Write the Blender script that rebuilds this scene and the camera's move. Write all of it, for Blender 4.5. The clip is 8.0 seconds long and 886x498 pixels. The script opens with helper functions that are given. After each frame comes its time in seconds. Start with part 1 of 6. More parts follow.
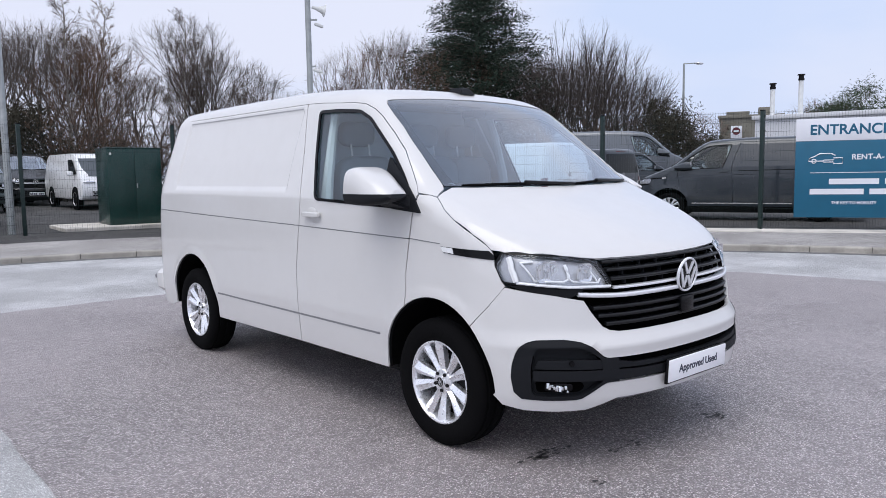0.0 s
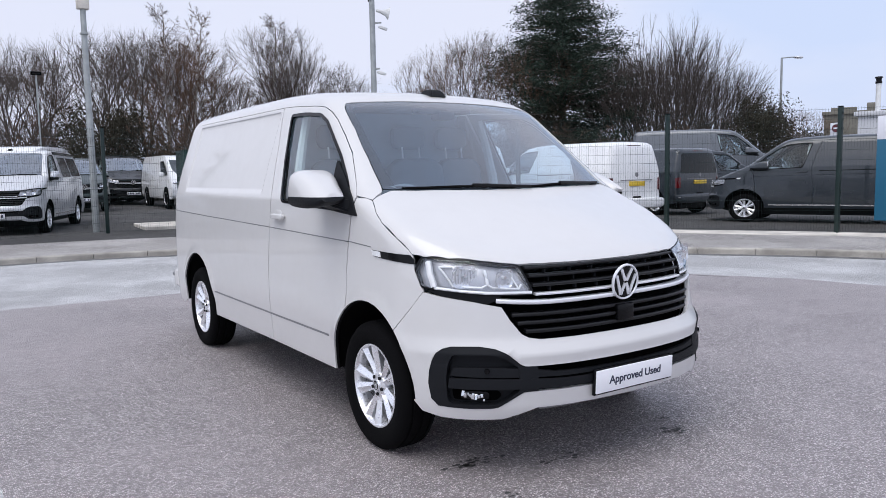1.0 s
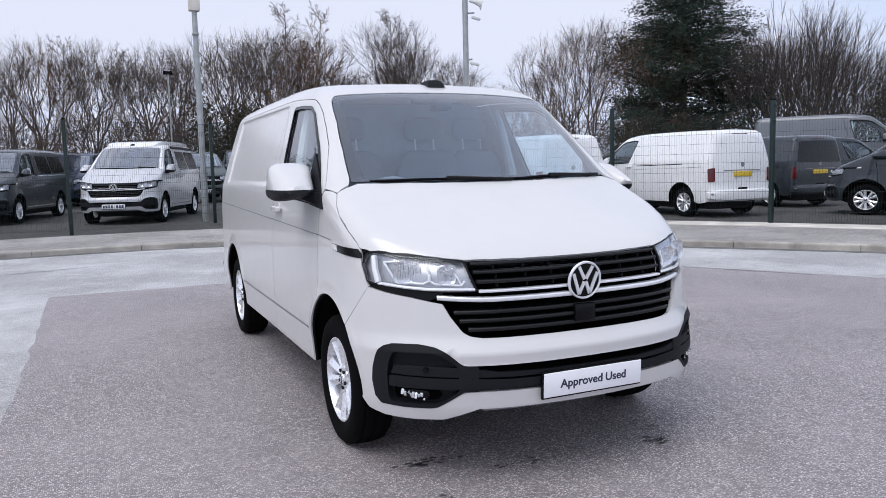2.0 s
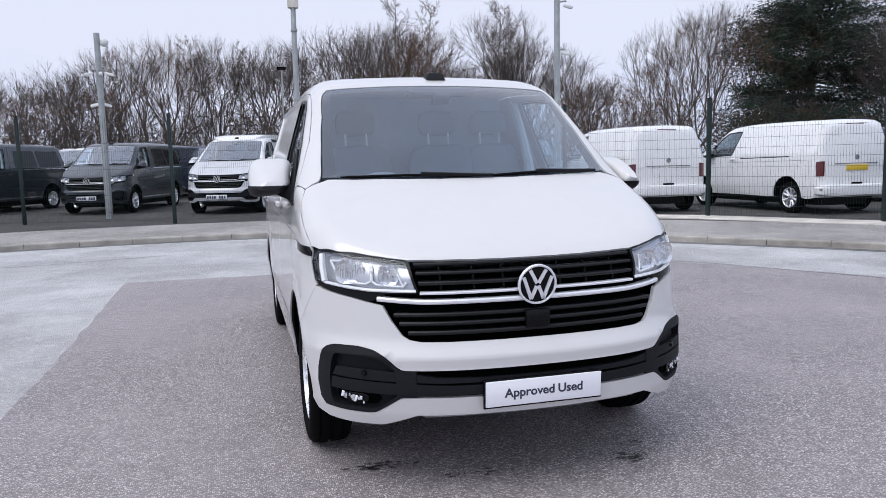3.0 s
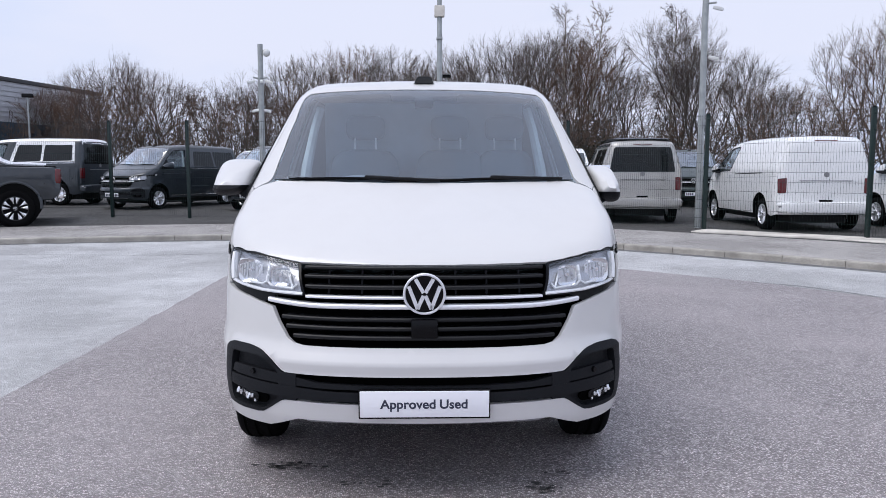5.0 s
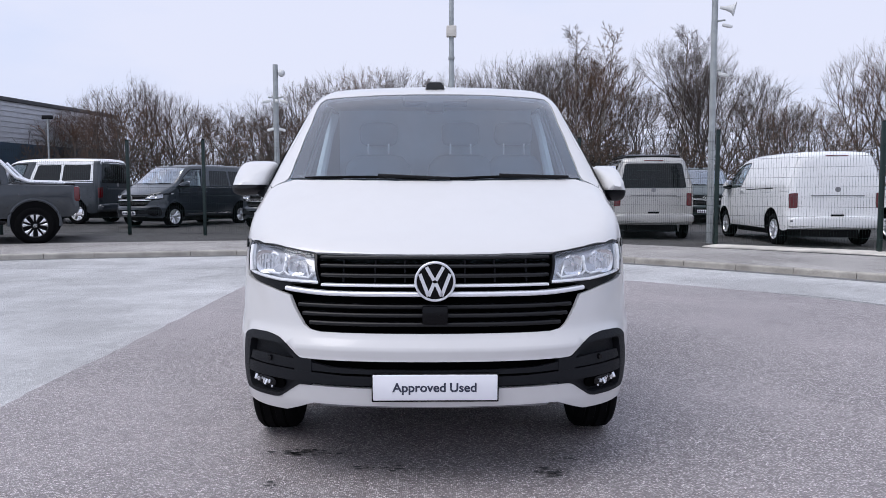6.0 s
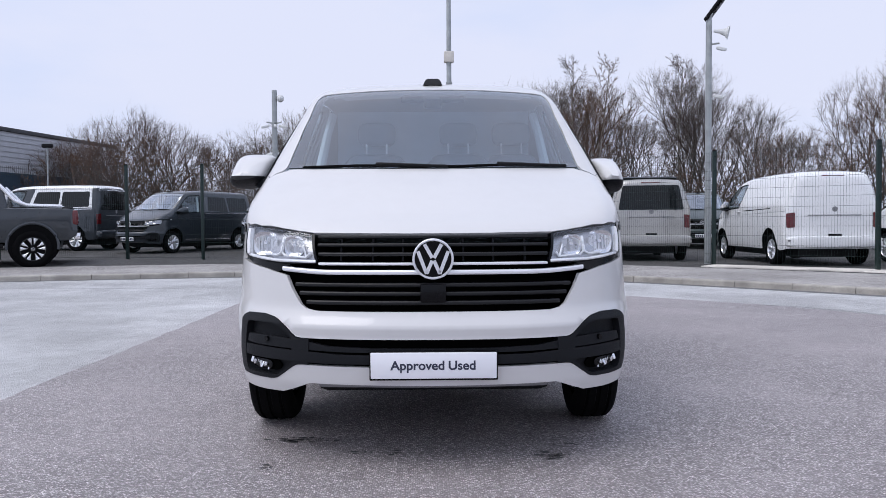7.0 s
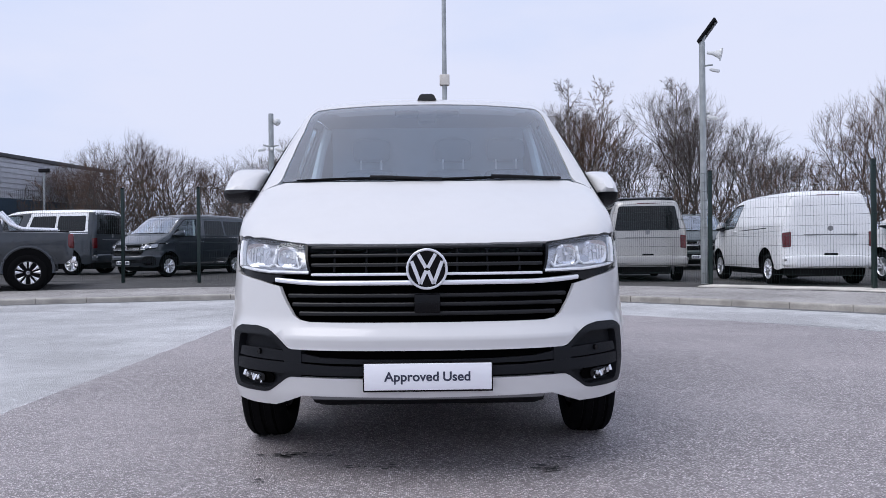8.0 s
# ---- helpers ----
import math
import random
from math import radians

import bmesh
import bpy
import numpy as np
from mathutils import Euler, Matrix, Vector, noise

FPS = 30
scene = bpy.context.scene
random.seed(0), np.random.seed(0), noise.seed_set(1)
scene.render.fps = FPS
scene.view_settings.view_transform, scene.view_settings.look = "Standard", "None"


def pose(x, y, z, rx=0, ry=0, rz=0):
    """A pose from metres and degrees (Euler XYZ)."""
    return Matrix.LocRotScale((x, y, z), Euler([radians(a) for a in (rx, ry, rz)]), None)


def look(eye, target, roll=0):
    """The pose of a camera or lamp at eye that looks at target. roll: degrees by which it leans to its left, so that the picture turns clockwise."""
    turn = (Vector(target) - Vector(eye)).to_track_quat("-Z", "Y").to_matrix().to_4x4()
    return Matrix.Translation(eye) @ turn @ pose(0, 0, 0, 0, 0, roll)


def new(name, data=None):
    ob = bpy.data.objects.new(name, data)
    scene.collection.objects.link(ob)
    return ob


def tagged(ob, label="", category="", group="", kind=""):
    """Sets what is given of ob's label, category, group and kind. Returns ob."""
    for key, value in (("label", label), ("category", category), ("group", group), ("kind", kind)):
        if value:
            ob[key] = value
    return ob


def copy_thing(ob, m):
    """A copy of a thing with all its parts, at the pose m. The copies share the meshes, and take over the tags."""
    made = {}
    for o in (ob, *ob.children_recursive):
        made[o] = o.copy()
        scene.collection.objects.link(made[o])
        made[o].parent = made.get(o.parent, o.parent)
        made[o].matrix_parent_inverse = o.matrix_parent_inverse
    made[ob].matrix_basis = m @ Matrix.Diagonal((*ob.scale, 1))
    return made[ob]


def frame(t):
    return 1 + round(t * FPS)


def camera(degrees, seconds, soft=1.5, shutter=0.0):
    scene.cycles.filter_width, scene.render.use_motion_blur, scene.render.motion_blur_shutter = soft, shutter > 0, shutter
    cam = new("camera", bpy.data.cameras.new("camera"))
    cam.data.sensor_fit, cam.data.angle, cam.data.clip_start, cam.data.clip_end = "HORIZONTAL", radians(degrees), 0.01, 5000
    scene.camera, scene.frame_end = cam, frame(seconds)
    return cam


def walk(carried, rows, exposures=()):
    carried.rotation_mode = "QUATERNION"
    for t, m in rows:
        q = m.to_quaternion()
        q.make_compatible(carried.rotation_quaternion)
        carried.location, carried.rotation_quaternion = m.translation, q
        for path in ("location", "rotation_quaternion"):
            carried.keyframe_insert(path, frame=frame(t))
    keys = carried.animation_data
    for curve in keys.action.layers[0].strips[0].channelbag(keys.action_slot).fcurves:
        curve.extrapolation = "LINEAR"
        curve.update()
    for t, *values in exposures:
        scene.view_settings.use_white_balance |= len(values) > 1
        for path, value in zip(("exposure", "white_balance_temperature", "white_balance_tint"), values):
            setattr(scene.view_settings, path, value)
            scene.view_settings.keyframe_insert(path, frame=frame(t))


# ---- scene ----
from mathutils import geometry

cam = camera(60.8, 8.0, 0.85)
PATH = [
    (0, (-3.425, -1.931, 1.415), (-2.097, -0.45, 1.212), -0.9),
    (0.5, (-3.109, -2.152, 1.405), (-1.863, -0.6, 1.207), -0.9),
    (1, (-2.764, -2.415, 1.417), (-1.634, -0.777, 1.218), -1.0),
    (1.5, (-2.399, -2.602, 1.414), (-1.408, -0.876, 1.208), -1.2),
    (2.8, (-1.398, -2.876, 1.404), (-0.794, -0.982, 1.174), -1.35),
    (3, (-1.256, -2.889, 1.413), (-0.709, -0.979, 1.182), -1.3),
    (3.5, (-0.884, -2.947, 1.403), (-0.482, -1.002, 1.169), -1.0),
    (4, (-0.543, -2.935, 1.392), (-0.278, -0.966, 1.161), -0.6),
    (4.5, (-0.266, -2.901, 1.387), (-0.112, -0.919, 1.165), -0.2),
    (5, (-0.045, -2.994, 1.385), (0.034, -1.007, 1.179), 0.1),
    (6.5, (-0.037, -3.149, 1.143), (0.007, -1.152, 1.035), -0.1),
    (7, (-0.037, -3.136, 1.027), (0.013, -1.138, 0.964), -0.3),
    (7.5, (-0.033, -3.125, 0.974), (0.022, -1.126, 0.949), -0.5),
    (8, (-0.023, -3.116, 0.966), (0.035, -1.117, 0.967), -0.6),
]
walk(cam, [(t, look(eye, target, roll)) for t, eye, target, roll in PATH], [(0.0, 0.08, 6280, 10), (5.0, 0.08, 6230, 10.5), (6.5, 0.05, 6190, 11.5), (8.0, 0.03, 6110, 11.5)])

# ---- light ----
world = bpy.data.worlds.new("overcast_sky")
scene.world = world
world.use_nodes = True
wn, wl = world.node_tree.nodes, world.node_tree.links
sky = wn.new("ShaderNodeTexSky")
sky.sky_type, sky.sun_disc = "NISHITA", False
sky.sun_elevation, sky.sun_rotation = radians(44), radians(254)
sky.dust_density = 4.0
wc = wn.new("ShaderNodeTexCoord")
sep = wn.new("ShaderNodeSeparateXYZ")
wl.new(wc.outputs["Generated"], sep.inputs[0])
rise = wn.new("ShaderNodeMapRange")  # thin cloud, nearly even from the horizon up
rise.inputs[1].default_value, rise.inputs[2].default_value, rise.inputs[3].default_value, rise.inputs[4].default_value = 0.25, 1.0, 6.8, 6.9
wl.new(sep.outputs[2], rise.inputs[0])
cl = wn.new("ShaderNodeTexNoise")
cl.inputs["Scale"].default_value, cl.inputs["Detail"].default_value, cl.inputs["Roughness"].default_value = 1.6, 6.0, .5
squash = wn.new("ShaderNodeVectorMath")
squash.operation = "MULTIPLY"
squash.inputs[1].default_value = (1, 1, 3)
wl.new(wc.outputs["Generated"], squash.inputs[0])
wl.new(squash.outputs[0], cl.inputs["Vector"])
tone = wn.new("ShaderNodeMix")
tone.data_type = "RGBA"
tone.inputs[6].default_value, tone.inputs[7].default_value = (.75, .85, 1.10, 1), (.93, .95, 1.10, 1)
soft = wn.new("ShaderNodeMapRange")
soft.inputs[1].default_value, soft.inputs[2].default_value = .35, .60
wl.new(cl.outputs["Fac"], soft.inputs[0])
wl.new(soft.outputs[0], tone.inputs[0])
lit = wn.new("ShaderNodeVectorMath")
lit.operation = "SCALE"
wl.new(tone.outputs[2], lit.inputs[0])
wl.new(rise.outputs[0], lit.inputs["Scale"])
veil = wn.new("ShaderNodeMix")  # cloud over nearly all of the blue
veil.data_type = "RGBA"
veil.inputs[0].default_value = .93
wl.new(sky.outputs[0], veil.inputs[6])
wl.new(lit.outputs[0], veil.inputs[7])
wl.new(veil.outputs[2], wn["Background"].inputs[0])
wn["Background"].inputs[1].default_value = .124
sun = new("sun", bpy.data.lights.new("sun", "SUN"))
sun.data.energy, sun.data.angle, sun.data.color = 1.6, radians(46), (1, .955, .90)
sun.matrix_world = look((0, 0, 0), (.42, .16, -.89))

# ---- materials ----
def nodes_of(name):
    m = bpy.data.materials.new(name)
    m.use_nodes = True
    return m, m.node_tree.nodes, m.node_tree.links, m.node_tree.nodes["Principled BSDF"]


def noise_node(n, l, coord, scale, detail=4.0, rough=.55):
    t = n.new("ShaderNodeTexNoise")
    t.inputs["Scale"].default_value, t.inputs["Detail"].default_value, t.inputs["Roughness"].default_value = scale, detail, rough
    l.new(coord, t.inputs["Vector"])
    return t.outputs["Fac"]


def mixed(n, l, fac, a, b):
    mx = n.new("ShaderNodeMix")
    mx.data_type = "RGBA"
    for sock, v in ((mx.inputs[0], fac), (mx.inputs[6], a), (mx.inputs[7], b)):
        if isinstance(v, (int, float)):
            sock.default_value = v
        elif isinstance(v, tuple):
            sock.default_value = (*v, 1)
        else:
            l.new(v, sock)
    return mx.outputs[2]


def ranged(n, l, value, lo, hi, a=0.0, b=1.0):
    r = n.new("ShaderNodeMapRange")
    r.inputs[1].default_value, r.inputs[2].default_value, r.inputs[3].default_value, r.inputs[4].default_value = lo, hi, a, b
    l.new(value, r.inputs[0])
    return r.outputs[0]


def bumped(n, l, b, height, strength, distance=.01):
    bp = n.new("ShaderNodeBump")
    bp.inputs["Strength"].default_value, bp.inputs["Distance"].default_value = strength, distance
    l.new(height, bp.inputs["Height"])
    l.new(bp.outputs[0], b.inputs["Normal"])


def place(n, world=False):
    return n.new("ShaderNodeNewGeometry").outputs["Position"] if world else n.new("ShaderNodeTexCoord").outputs["Object"]


def plain(name, rgb, rough=.5, metal=0.0, vary=.12, scale=3.0, fine=60.0, bump=.05, coat=0.0, world=False, spec=.5):
    """A surface with tone that varies at two scales, uneven gloss and fine relief."""
    m, n, l, b = nodes_of(name)
    p = place(n, world)
    big, small = noise_node(n, l, p, scale), noise_node(n, l, p, fine, 3)
    dark, light = tuple(c * (1 - vary) for c in rgb), tuple(min(1, c * (1 + vary)) for c in rgb)
    tone = mixed(n, l, ranged(n, l, big, .3, .7), dark, light)
    tone = mixed(n, l, ranged(n, l, small, .35, .65, 0, vary), tone, dark)
    l.new(tone, b.inputs["Base Color"])
    l.new(ranged(n, l, small, .3, .7, max(.02, rough - .06), min(1, rough + .06)), b.inputs["Roughness"])
    b.inputs["Metallic"].default_value = metal
    b.inputs["Specular IOR Level"].default_value = spec
    b.inputs["Coat Weight"].default_value = coat
    b.inputs["Coat Roughness"].default_value = .04
    if bump:
        bumped(n, l, b, small, bump, .004)
    return m


def paint(name, rgb, rough=.35, metal=0.0, coat=.9, dust=.05):
    """Car paint: base coat, clear coat, a little road dust low down and faint waviness."""
    m, n, l, b = nodes_of(name)
    p = place(n)
    film = ranged(n, l, noise_node(n, l, p, 5, 6, .6), .45, .8, 0, dust)
    flake = ranged(n, l, noise_node(n, l, p, 900, 1), .3, .7, 0, .06 + metal * .25)
    tone = mixed(n, l, flake, rgb, tuple(min(1, c * 1.35 + .01) for c in rgb))
    tone = mixed(n, l, film, tone, (.30, .27, .24))
    l.new(tone, b.inputs["Base Color"])
    l.new(ranged(n, l, noise_node(n, l, p, 14, 4), .3, .7, rough - .05, rough + .08), b.inputs["Roughness"])
    b.inputs["Metallic"].default_value = metal
    b.inputs["Coat Weight"].default_value = coat
    b.inputs["Coat Roughness"].default_value = .05
    bumped(n, l, b, noise_node(n, l, p, 2.2, 2), .02, .01)
    return m


def thin_glass(name, rgb, gloss=.10, bend=4.0):
    """A pane: part see-through, part mirror, the mirror stronger at a slant."""
    m, n, l, b = nodes_of(name)
    n.remove(b)
    out = n["Material Output"]
    see, mir, mix, fr = n.new("ShaderNodeBsdfTransparent"), n.new("ShaderNodeBsdfGlossy"), n.new("ShaderNodeMixShader"), n.new("ShaderNodeLayerWeight")
    see.inputs[0].default_value = (*rgb, 1)
    mir.inputs["Color"].default_value = (.95, .97, 1, 1)
    mir.inputs["Roughness"].default_value = .015
    fr.inputs["Blend"].default_value = .5
    slant = n.new("ShaderNodeMath")
    slant.operation = "POWER"
    slant.inputs[1].default_value = bend
    l.new(fr.outputs["Facing"], slant.inputs[0])
    l.new(ranged(n, l, slant.outputs[0], 0, 1, gloss, .95), mix.inputs[0])
    l.new(see.outputs[0], mix.inputs[1])
    l.new(mir.outputs[0], mix.inputs[2])
    l.new(mix.outputs[0], out.inputs[0])
    return m


def asphalt(name, mean, chip, chip_scale, worn, crack=.0, tint=(1, 1, 1), rough=(.95, .72), spec=.3):
    """Rolled asphalt: dark binder, pale stone chips, worn and damp areas metres across."""
    m, n, l, b = nodes_of(name)
    p = place(n, True)
    v = n.new("ShaderNodeTexVoronoi")
    v.inputs["Scale"].default_value = chip_scale
    l.new(p, v.inputs["Vector"])
    sep = n.new("ShaderNodeSeparateColor")
    l.new(v.outputs["Color"], sep.inputs[0])
    base = tuple(mean * c for c in tint)
    stone = mixed(n, l, ranged(n, l, sep.outputs[0], .15, 1.0, 0, 1), tuple(c * .28 for c in base), tuple(min(1, c * chip) for c in base))
    edge = ranged(n, l, v.outputs["Distance"], .34, .58, 0, .9)
    tone = mixed(n, l, edge, stone, tuple(c * .42 for c in base))
    grain = noise_node(n, l, p, chip_scale * .37, 5, .7)
    tone = mixed(n, l, ranged(n, l, grain, .4, .75, 0, .5), tone, tuple(c * .55 for c in base))
    patches = noise_node(n, l, p, .55, 6, .62)
    tone = mixed(n, l, ranged(n, l, patches, .42, .72, 0, worn), tone, tuple(min(1, c * 1.45) for c in base))
    mottle = noise_node(n, l, p, 11, 4, .65)
    tone = mixed(n, l, ranged(n, l, mottle, .50, .72, 0, .38), tone, tuple(c * .55 for c in base))
    tone = mixed(n, l, ranged(n, l, mottle, .30, .46, .22, 0), tone, tuple(min(1, c * 1.5) for c in base))
    stain = noise_node(n, l, p, 1.7, 5, .6)
    tone = mixed(n, l, ranged(n, l, stain, .60, .74, 0, .45), tone, tuple(c * .5 for c in base))
    l.new(tone, b.inputs["Base Color"])
    l.new(ranged(n, l, patches, .3, .7, *rough), b.inputs["Roughness"])
    b.inputs["Specular IOR Level"].default_value = spec
    bumped(n, l, b, mixed(n, l, .4, v.outputs["Distance"], grain), 1.0, .012)
    return m


VAN_WHITE = paint("white_paint", (.652, .642, .632), .40)
BLACK_TRIM = plain("black_textured_plastic", (.0085, .0095, .012), .6, bump=.25, fine=400, spec=.2)
# near-black sheet colour that stands in for shade deep in the openings
RECESS_SHADE = plain("recess_shade_black", (.0015, .0015, .0016), .9, bump=0, spec=.03)
SLAT = plain("black_grille_slat", (.010, .0105, .012), .4, bump=0, spec=.3)
GLOSS_BLACK = plain("gloss_black_plastic", (.003, .003, .004), .22, bump=0, spec=.2)
RUBBER = plain("tyre_rubber", (.005, .005, .0055), .9, bump=.2, fine=120, spec=.06)
CHROME = plain("chrome", (.90, .90, .92), .16, .9, vary=.02, bump=0)
BRIGHT = plain("satin_silver", (.86, .87, .90), .35, .35, vary=.02, bump=0)
ALLOY = plain("silver_alloy", (.90, .905, .93), .30, .75, vary=.03, bump=0)
ALLOY_DARK = plain("dark_wheel_well", (.014, .014, .015), .7, spec=.2)
LAMP_CHROME = plain("lamp_reflector", (.80, .81, .83), .18, .8, vary=.05, bump=0)
LAMP_GREY = plain("lamp_housing_grey", (.80, .81, .83), .3, .5)
LAMP_BOWL = plain("lamp_bowl_grey", (.50, .505, .525), .22, .45)
LAMP_WHITE = plain("lamp_light_guide", (.84, .85, .86), .25, bump=0, coat=.5)
LENS = thin_glass("clear_lens", (.97, .98, 1.0), .04)
PANE = thin_glass("tinted_windscreen", (.72, .83, .91), .08, 2.15)
SIDE_PANE = thin_glass("side_glass", (.84, .95, .97), .07)
DARK_PANE = thin_glass("privacy_glass", (.06, .07, .08), .06)
# grey for the painted shade line at the pressed field's upper edge
EDGE_SHADE = plain("edge_shade_grey", (.36, .36, .37), .5, bump=0)
SEAM_GREY = plain("seam_grey", (.22, .22, .23), .5, bump=0)
FRIT = plain("windscreen_black_band", (.012, .011, .012), .35, bump=0, spec=.2)
CABIN = plain("cabin_grey_plastic", (.26, .30, .34), .6, spec=.3)
BULKHEAD = plain("grey_bulkhead", (.46, .52, .575), .6)
CABIN_PALE = plain("pale_grey_trim", (.60, .63, .63), .7)
SEAT_CLOTH = plain("dark_seat_cloth", (.185, .212, .238), .9, fine=300, bump=.3)
PLATE_WHITE = plain("plate_white", (.93, .93, .96), .45, vary=.02, bump=0)
INK = plain("dark_ink", (.035, .04, .07), .5, bump=0)
AMBER = plain("amber_lens", (.75, .28, .03), .2, bump=0)
RED_LENS = plain("red_lens", (.10, .004, .007), .12, bump=0, coat=.6)
GALV = plain("galvanised_steel", (.36, .38, .38), .5, .55, vary=.18, scale=6)
FENCE_GREEN = plain("green_powder_coat", (.0045, .019, .017), .45)
WHITE_PLASTIC = plain("white_plastic", (.72, .73, .72), .45)

# ---- helpers for meshes ----
def under(ob, parent, label=""):
    ob.parent = parent
    return tagged(ob, label) if label else ob


def part(name, bm, material, parent, label="", smooth=True, m=None):
    """Links a bmesh as one mesh object under a thing or a part."""
    me = bpy.data.meshes.new(name)
    bm.to_mesh(me)
    bm.free()
    me.polygons.foreach_set("use_smooth", [smooth] * len(me.polygons))
    if smooth:
        me.set_sharp_from_angle(angle=radians(35))
    me.materials.append(material)
    ob = under(new(name, me), parent, label)
    if m is not None:
        ob.matrix_basis = m
    return ob


def add_box(bm, x0, x1, y0, y1, z0, z1, bevel=0.0, m=None, seg=2):
    got = bmesh.ops.create_cube(bm, size=1, matrix=pose((x0 + x1) / 2, (y0 + y1) / 2, (z0 + z1) / 2) @ Matrix.Diagonal((x1 - x0, y1 - y0, z1 - z0, 1)))
    vs = got["verts"]
    if bevel:
        es = list({e for v in vs for e in v.link_edges})
        r = bmesh.ops.bevel(bm, geom=es, offset=bevel, segments=seg, affect="EDGES", profile=.5)
        vs = list({v for f in r["faces"] for v in f.verts} | {v for v in vs if v.is_valid})
        vs = list({w for v in vs for f in v.link_faces for w in f.verts})
    if m is not None:
        bmesh.ops.transform(bm, matrix=m, verts=vs)
    return vs


def spin_profile(bm, prof, n, axis="X"):
    """Turns a profile of (along, radius) round the axis through the origin."""
    rows = []
    for k in range(n):
        a = 2 * math.pi * k / n
        rows.append([bm.verts.new((s, r * math.cos(a), r * math.sin(a)) if axis == "X" else (r * math.cos(a), r * math.sin(a), s)) for s, r in prof])
    for k in range(n):
        for j in range(len(prof) - 1):
            bm.faces.new((rows[k][j], rows[k - 1][j], rows[k - 1][j + 1], rows[k][j + 1]))
    return rows


def tube(bm, pts, radii, n=8, cap=True):
    """A round bar along points."""
    rows = []
    for i, p in enumerate(pts):
        p = Vector(p)
        d = (Vector(pts[min(i + 1, len(pts) - 1)]) - Vector(pts[max(i - 1, 0)])).normalized()
        u = d.cross(Vector((0, 0, 1)) if abs(d.z) < .9 else Vector((1, 0, 0))).normalized()
        w = d.cross(u)
        r = radii[i] if isinstance(radii, (list, tuple)) else radii
        rows.append([bm.verts.new(p + r * (u * math.cos(2 * math.pi * k / n) + w * math.sin(2 * math.pi * k / n))) for k in range(n)])
    for a, b in zip(rows, rows[1:]):
        for k in range(n):
            bm.faces.new((a[k], a[(k + 1) % n], b[(k + 1) % n], b[k]))
    if cap:
        bm.faces.new(rows[0][::-1]), bm.faces.new(rows[-1])



# ---- ground, kerb, pavement, car park ----
ROAD = asphalt("worn_smooth_asphalt", .70, 1.6, 125, .5, tint=(1.01, 1, 1.0), rough=(.6, .4), spec=.5)
COARSE = asphalt("coarse_asphalt", .335, 2.9, 112, .3, tint=(1.12, .965, .97), rough=(.66, .42), spec=1.0)
PAVING = asphalt("pavement_asphalt", .44, 2.0, 120, .5, tint=(1.05, 1, .96))
LOT = asphalt("dark_car_park_asphalt", .11, 1.6, 110, .3, tint=(1, .97, .95))
KERB = plain("weathered_concrete", (.40, .375, .335), .85, vary=.38, scale=2.5, fine=45, bump=.3, world=True)
PALE = plain("pale_concrete", (.62, .585, .53), .85, vary=.3, scale=2.0, fine=40, bump=.25, world=True)
OIL = plain("old_oil_stain", (.075, .073, .073), .6, vary=.5, scale=60)
TAR = plain("tar_joint", (.05, .05, .052), .7)

KERB_LINE = ((-40, -2), (-22, 6.2), (-14, 9.6), (-9, 11.1), (-6.5, 11.75), (-4, 12.2), (-1.5, 12.3), (.5, 12.0), (2.5, 11.1), (4.1, 9.8), (5.5, 8.4), (6.75, 7.0), (7.75, 5.75), (8.9, 4.1), (9.65, 2.5), (11.0, -1.5), (13, -12), (17, -40))


def spline(pts, step):
    """Points every step along a smooth curve through pts."""
    out = []
    p = [np.array(q, float) for q in pts]
    p = [2 * p[0] - p[1]] + p + [2 * p[-1] - p[-2]]
    for a, b, c, d in zip(p, p[1:], p[2:], p[3:]):
        for t in np.linspace(0, 1, 40, endpoint=False):
            out.append(.5 * (2 * b + (c - a) * t + (2 * a - 5 * b + 4 * c - d) * t * t + (3 * b - a - 3 * c + d) * t ** 3))
    out = np.array(out)
    run = np.concatenate([[0], np.cumsum(np.linalg.norm(np.diff(out, axis=0), axis=1))])
    s = np.arange(0, run[-1], step)
    return np.stack([np.interp(s, run, out[:, 0]), np.interp(s, run, out[:, 1])], 1)


def outward(line):
    """Unit normals that point away from the van's side of the kerb."""
    d = np.gradient(line, axis=0)
    n = np.stack([-d[:, 1], d[:, 0]], 1)
    return n / np.linalg.norm(n, axis=1, keepdims=True)


def lot_height(x, y):
    return .165 - .003 * np.clip(x, -30, 40) + .012 * np.clip(y - 18, 0, 30)


def flat(name, pts, faces, material, label="", category="", kind="structure"):
    me = bpy.data.meshes.new(name)
    me.from_pydata([tuple(float(c) for c in p) for p in pts], [], faces)
    me.materials.append(material)
    return tagged(new(name, me), label, category, "", kind)


flat("ground", [(-400, -400, 0), (400, -400, 0), (400, 400, 0), (-400, 400, 0)], [(0, 1, 2, 3)], ROAD)
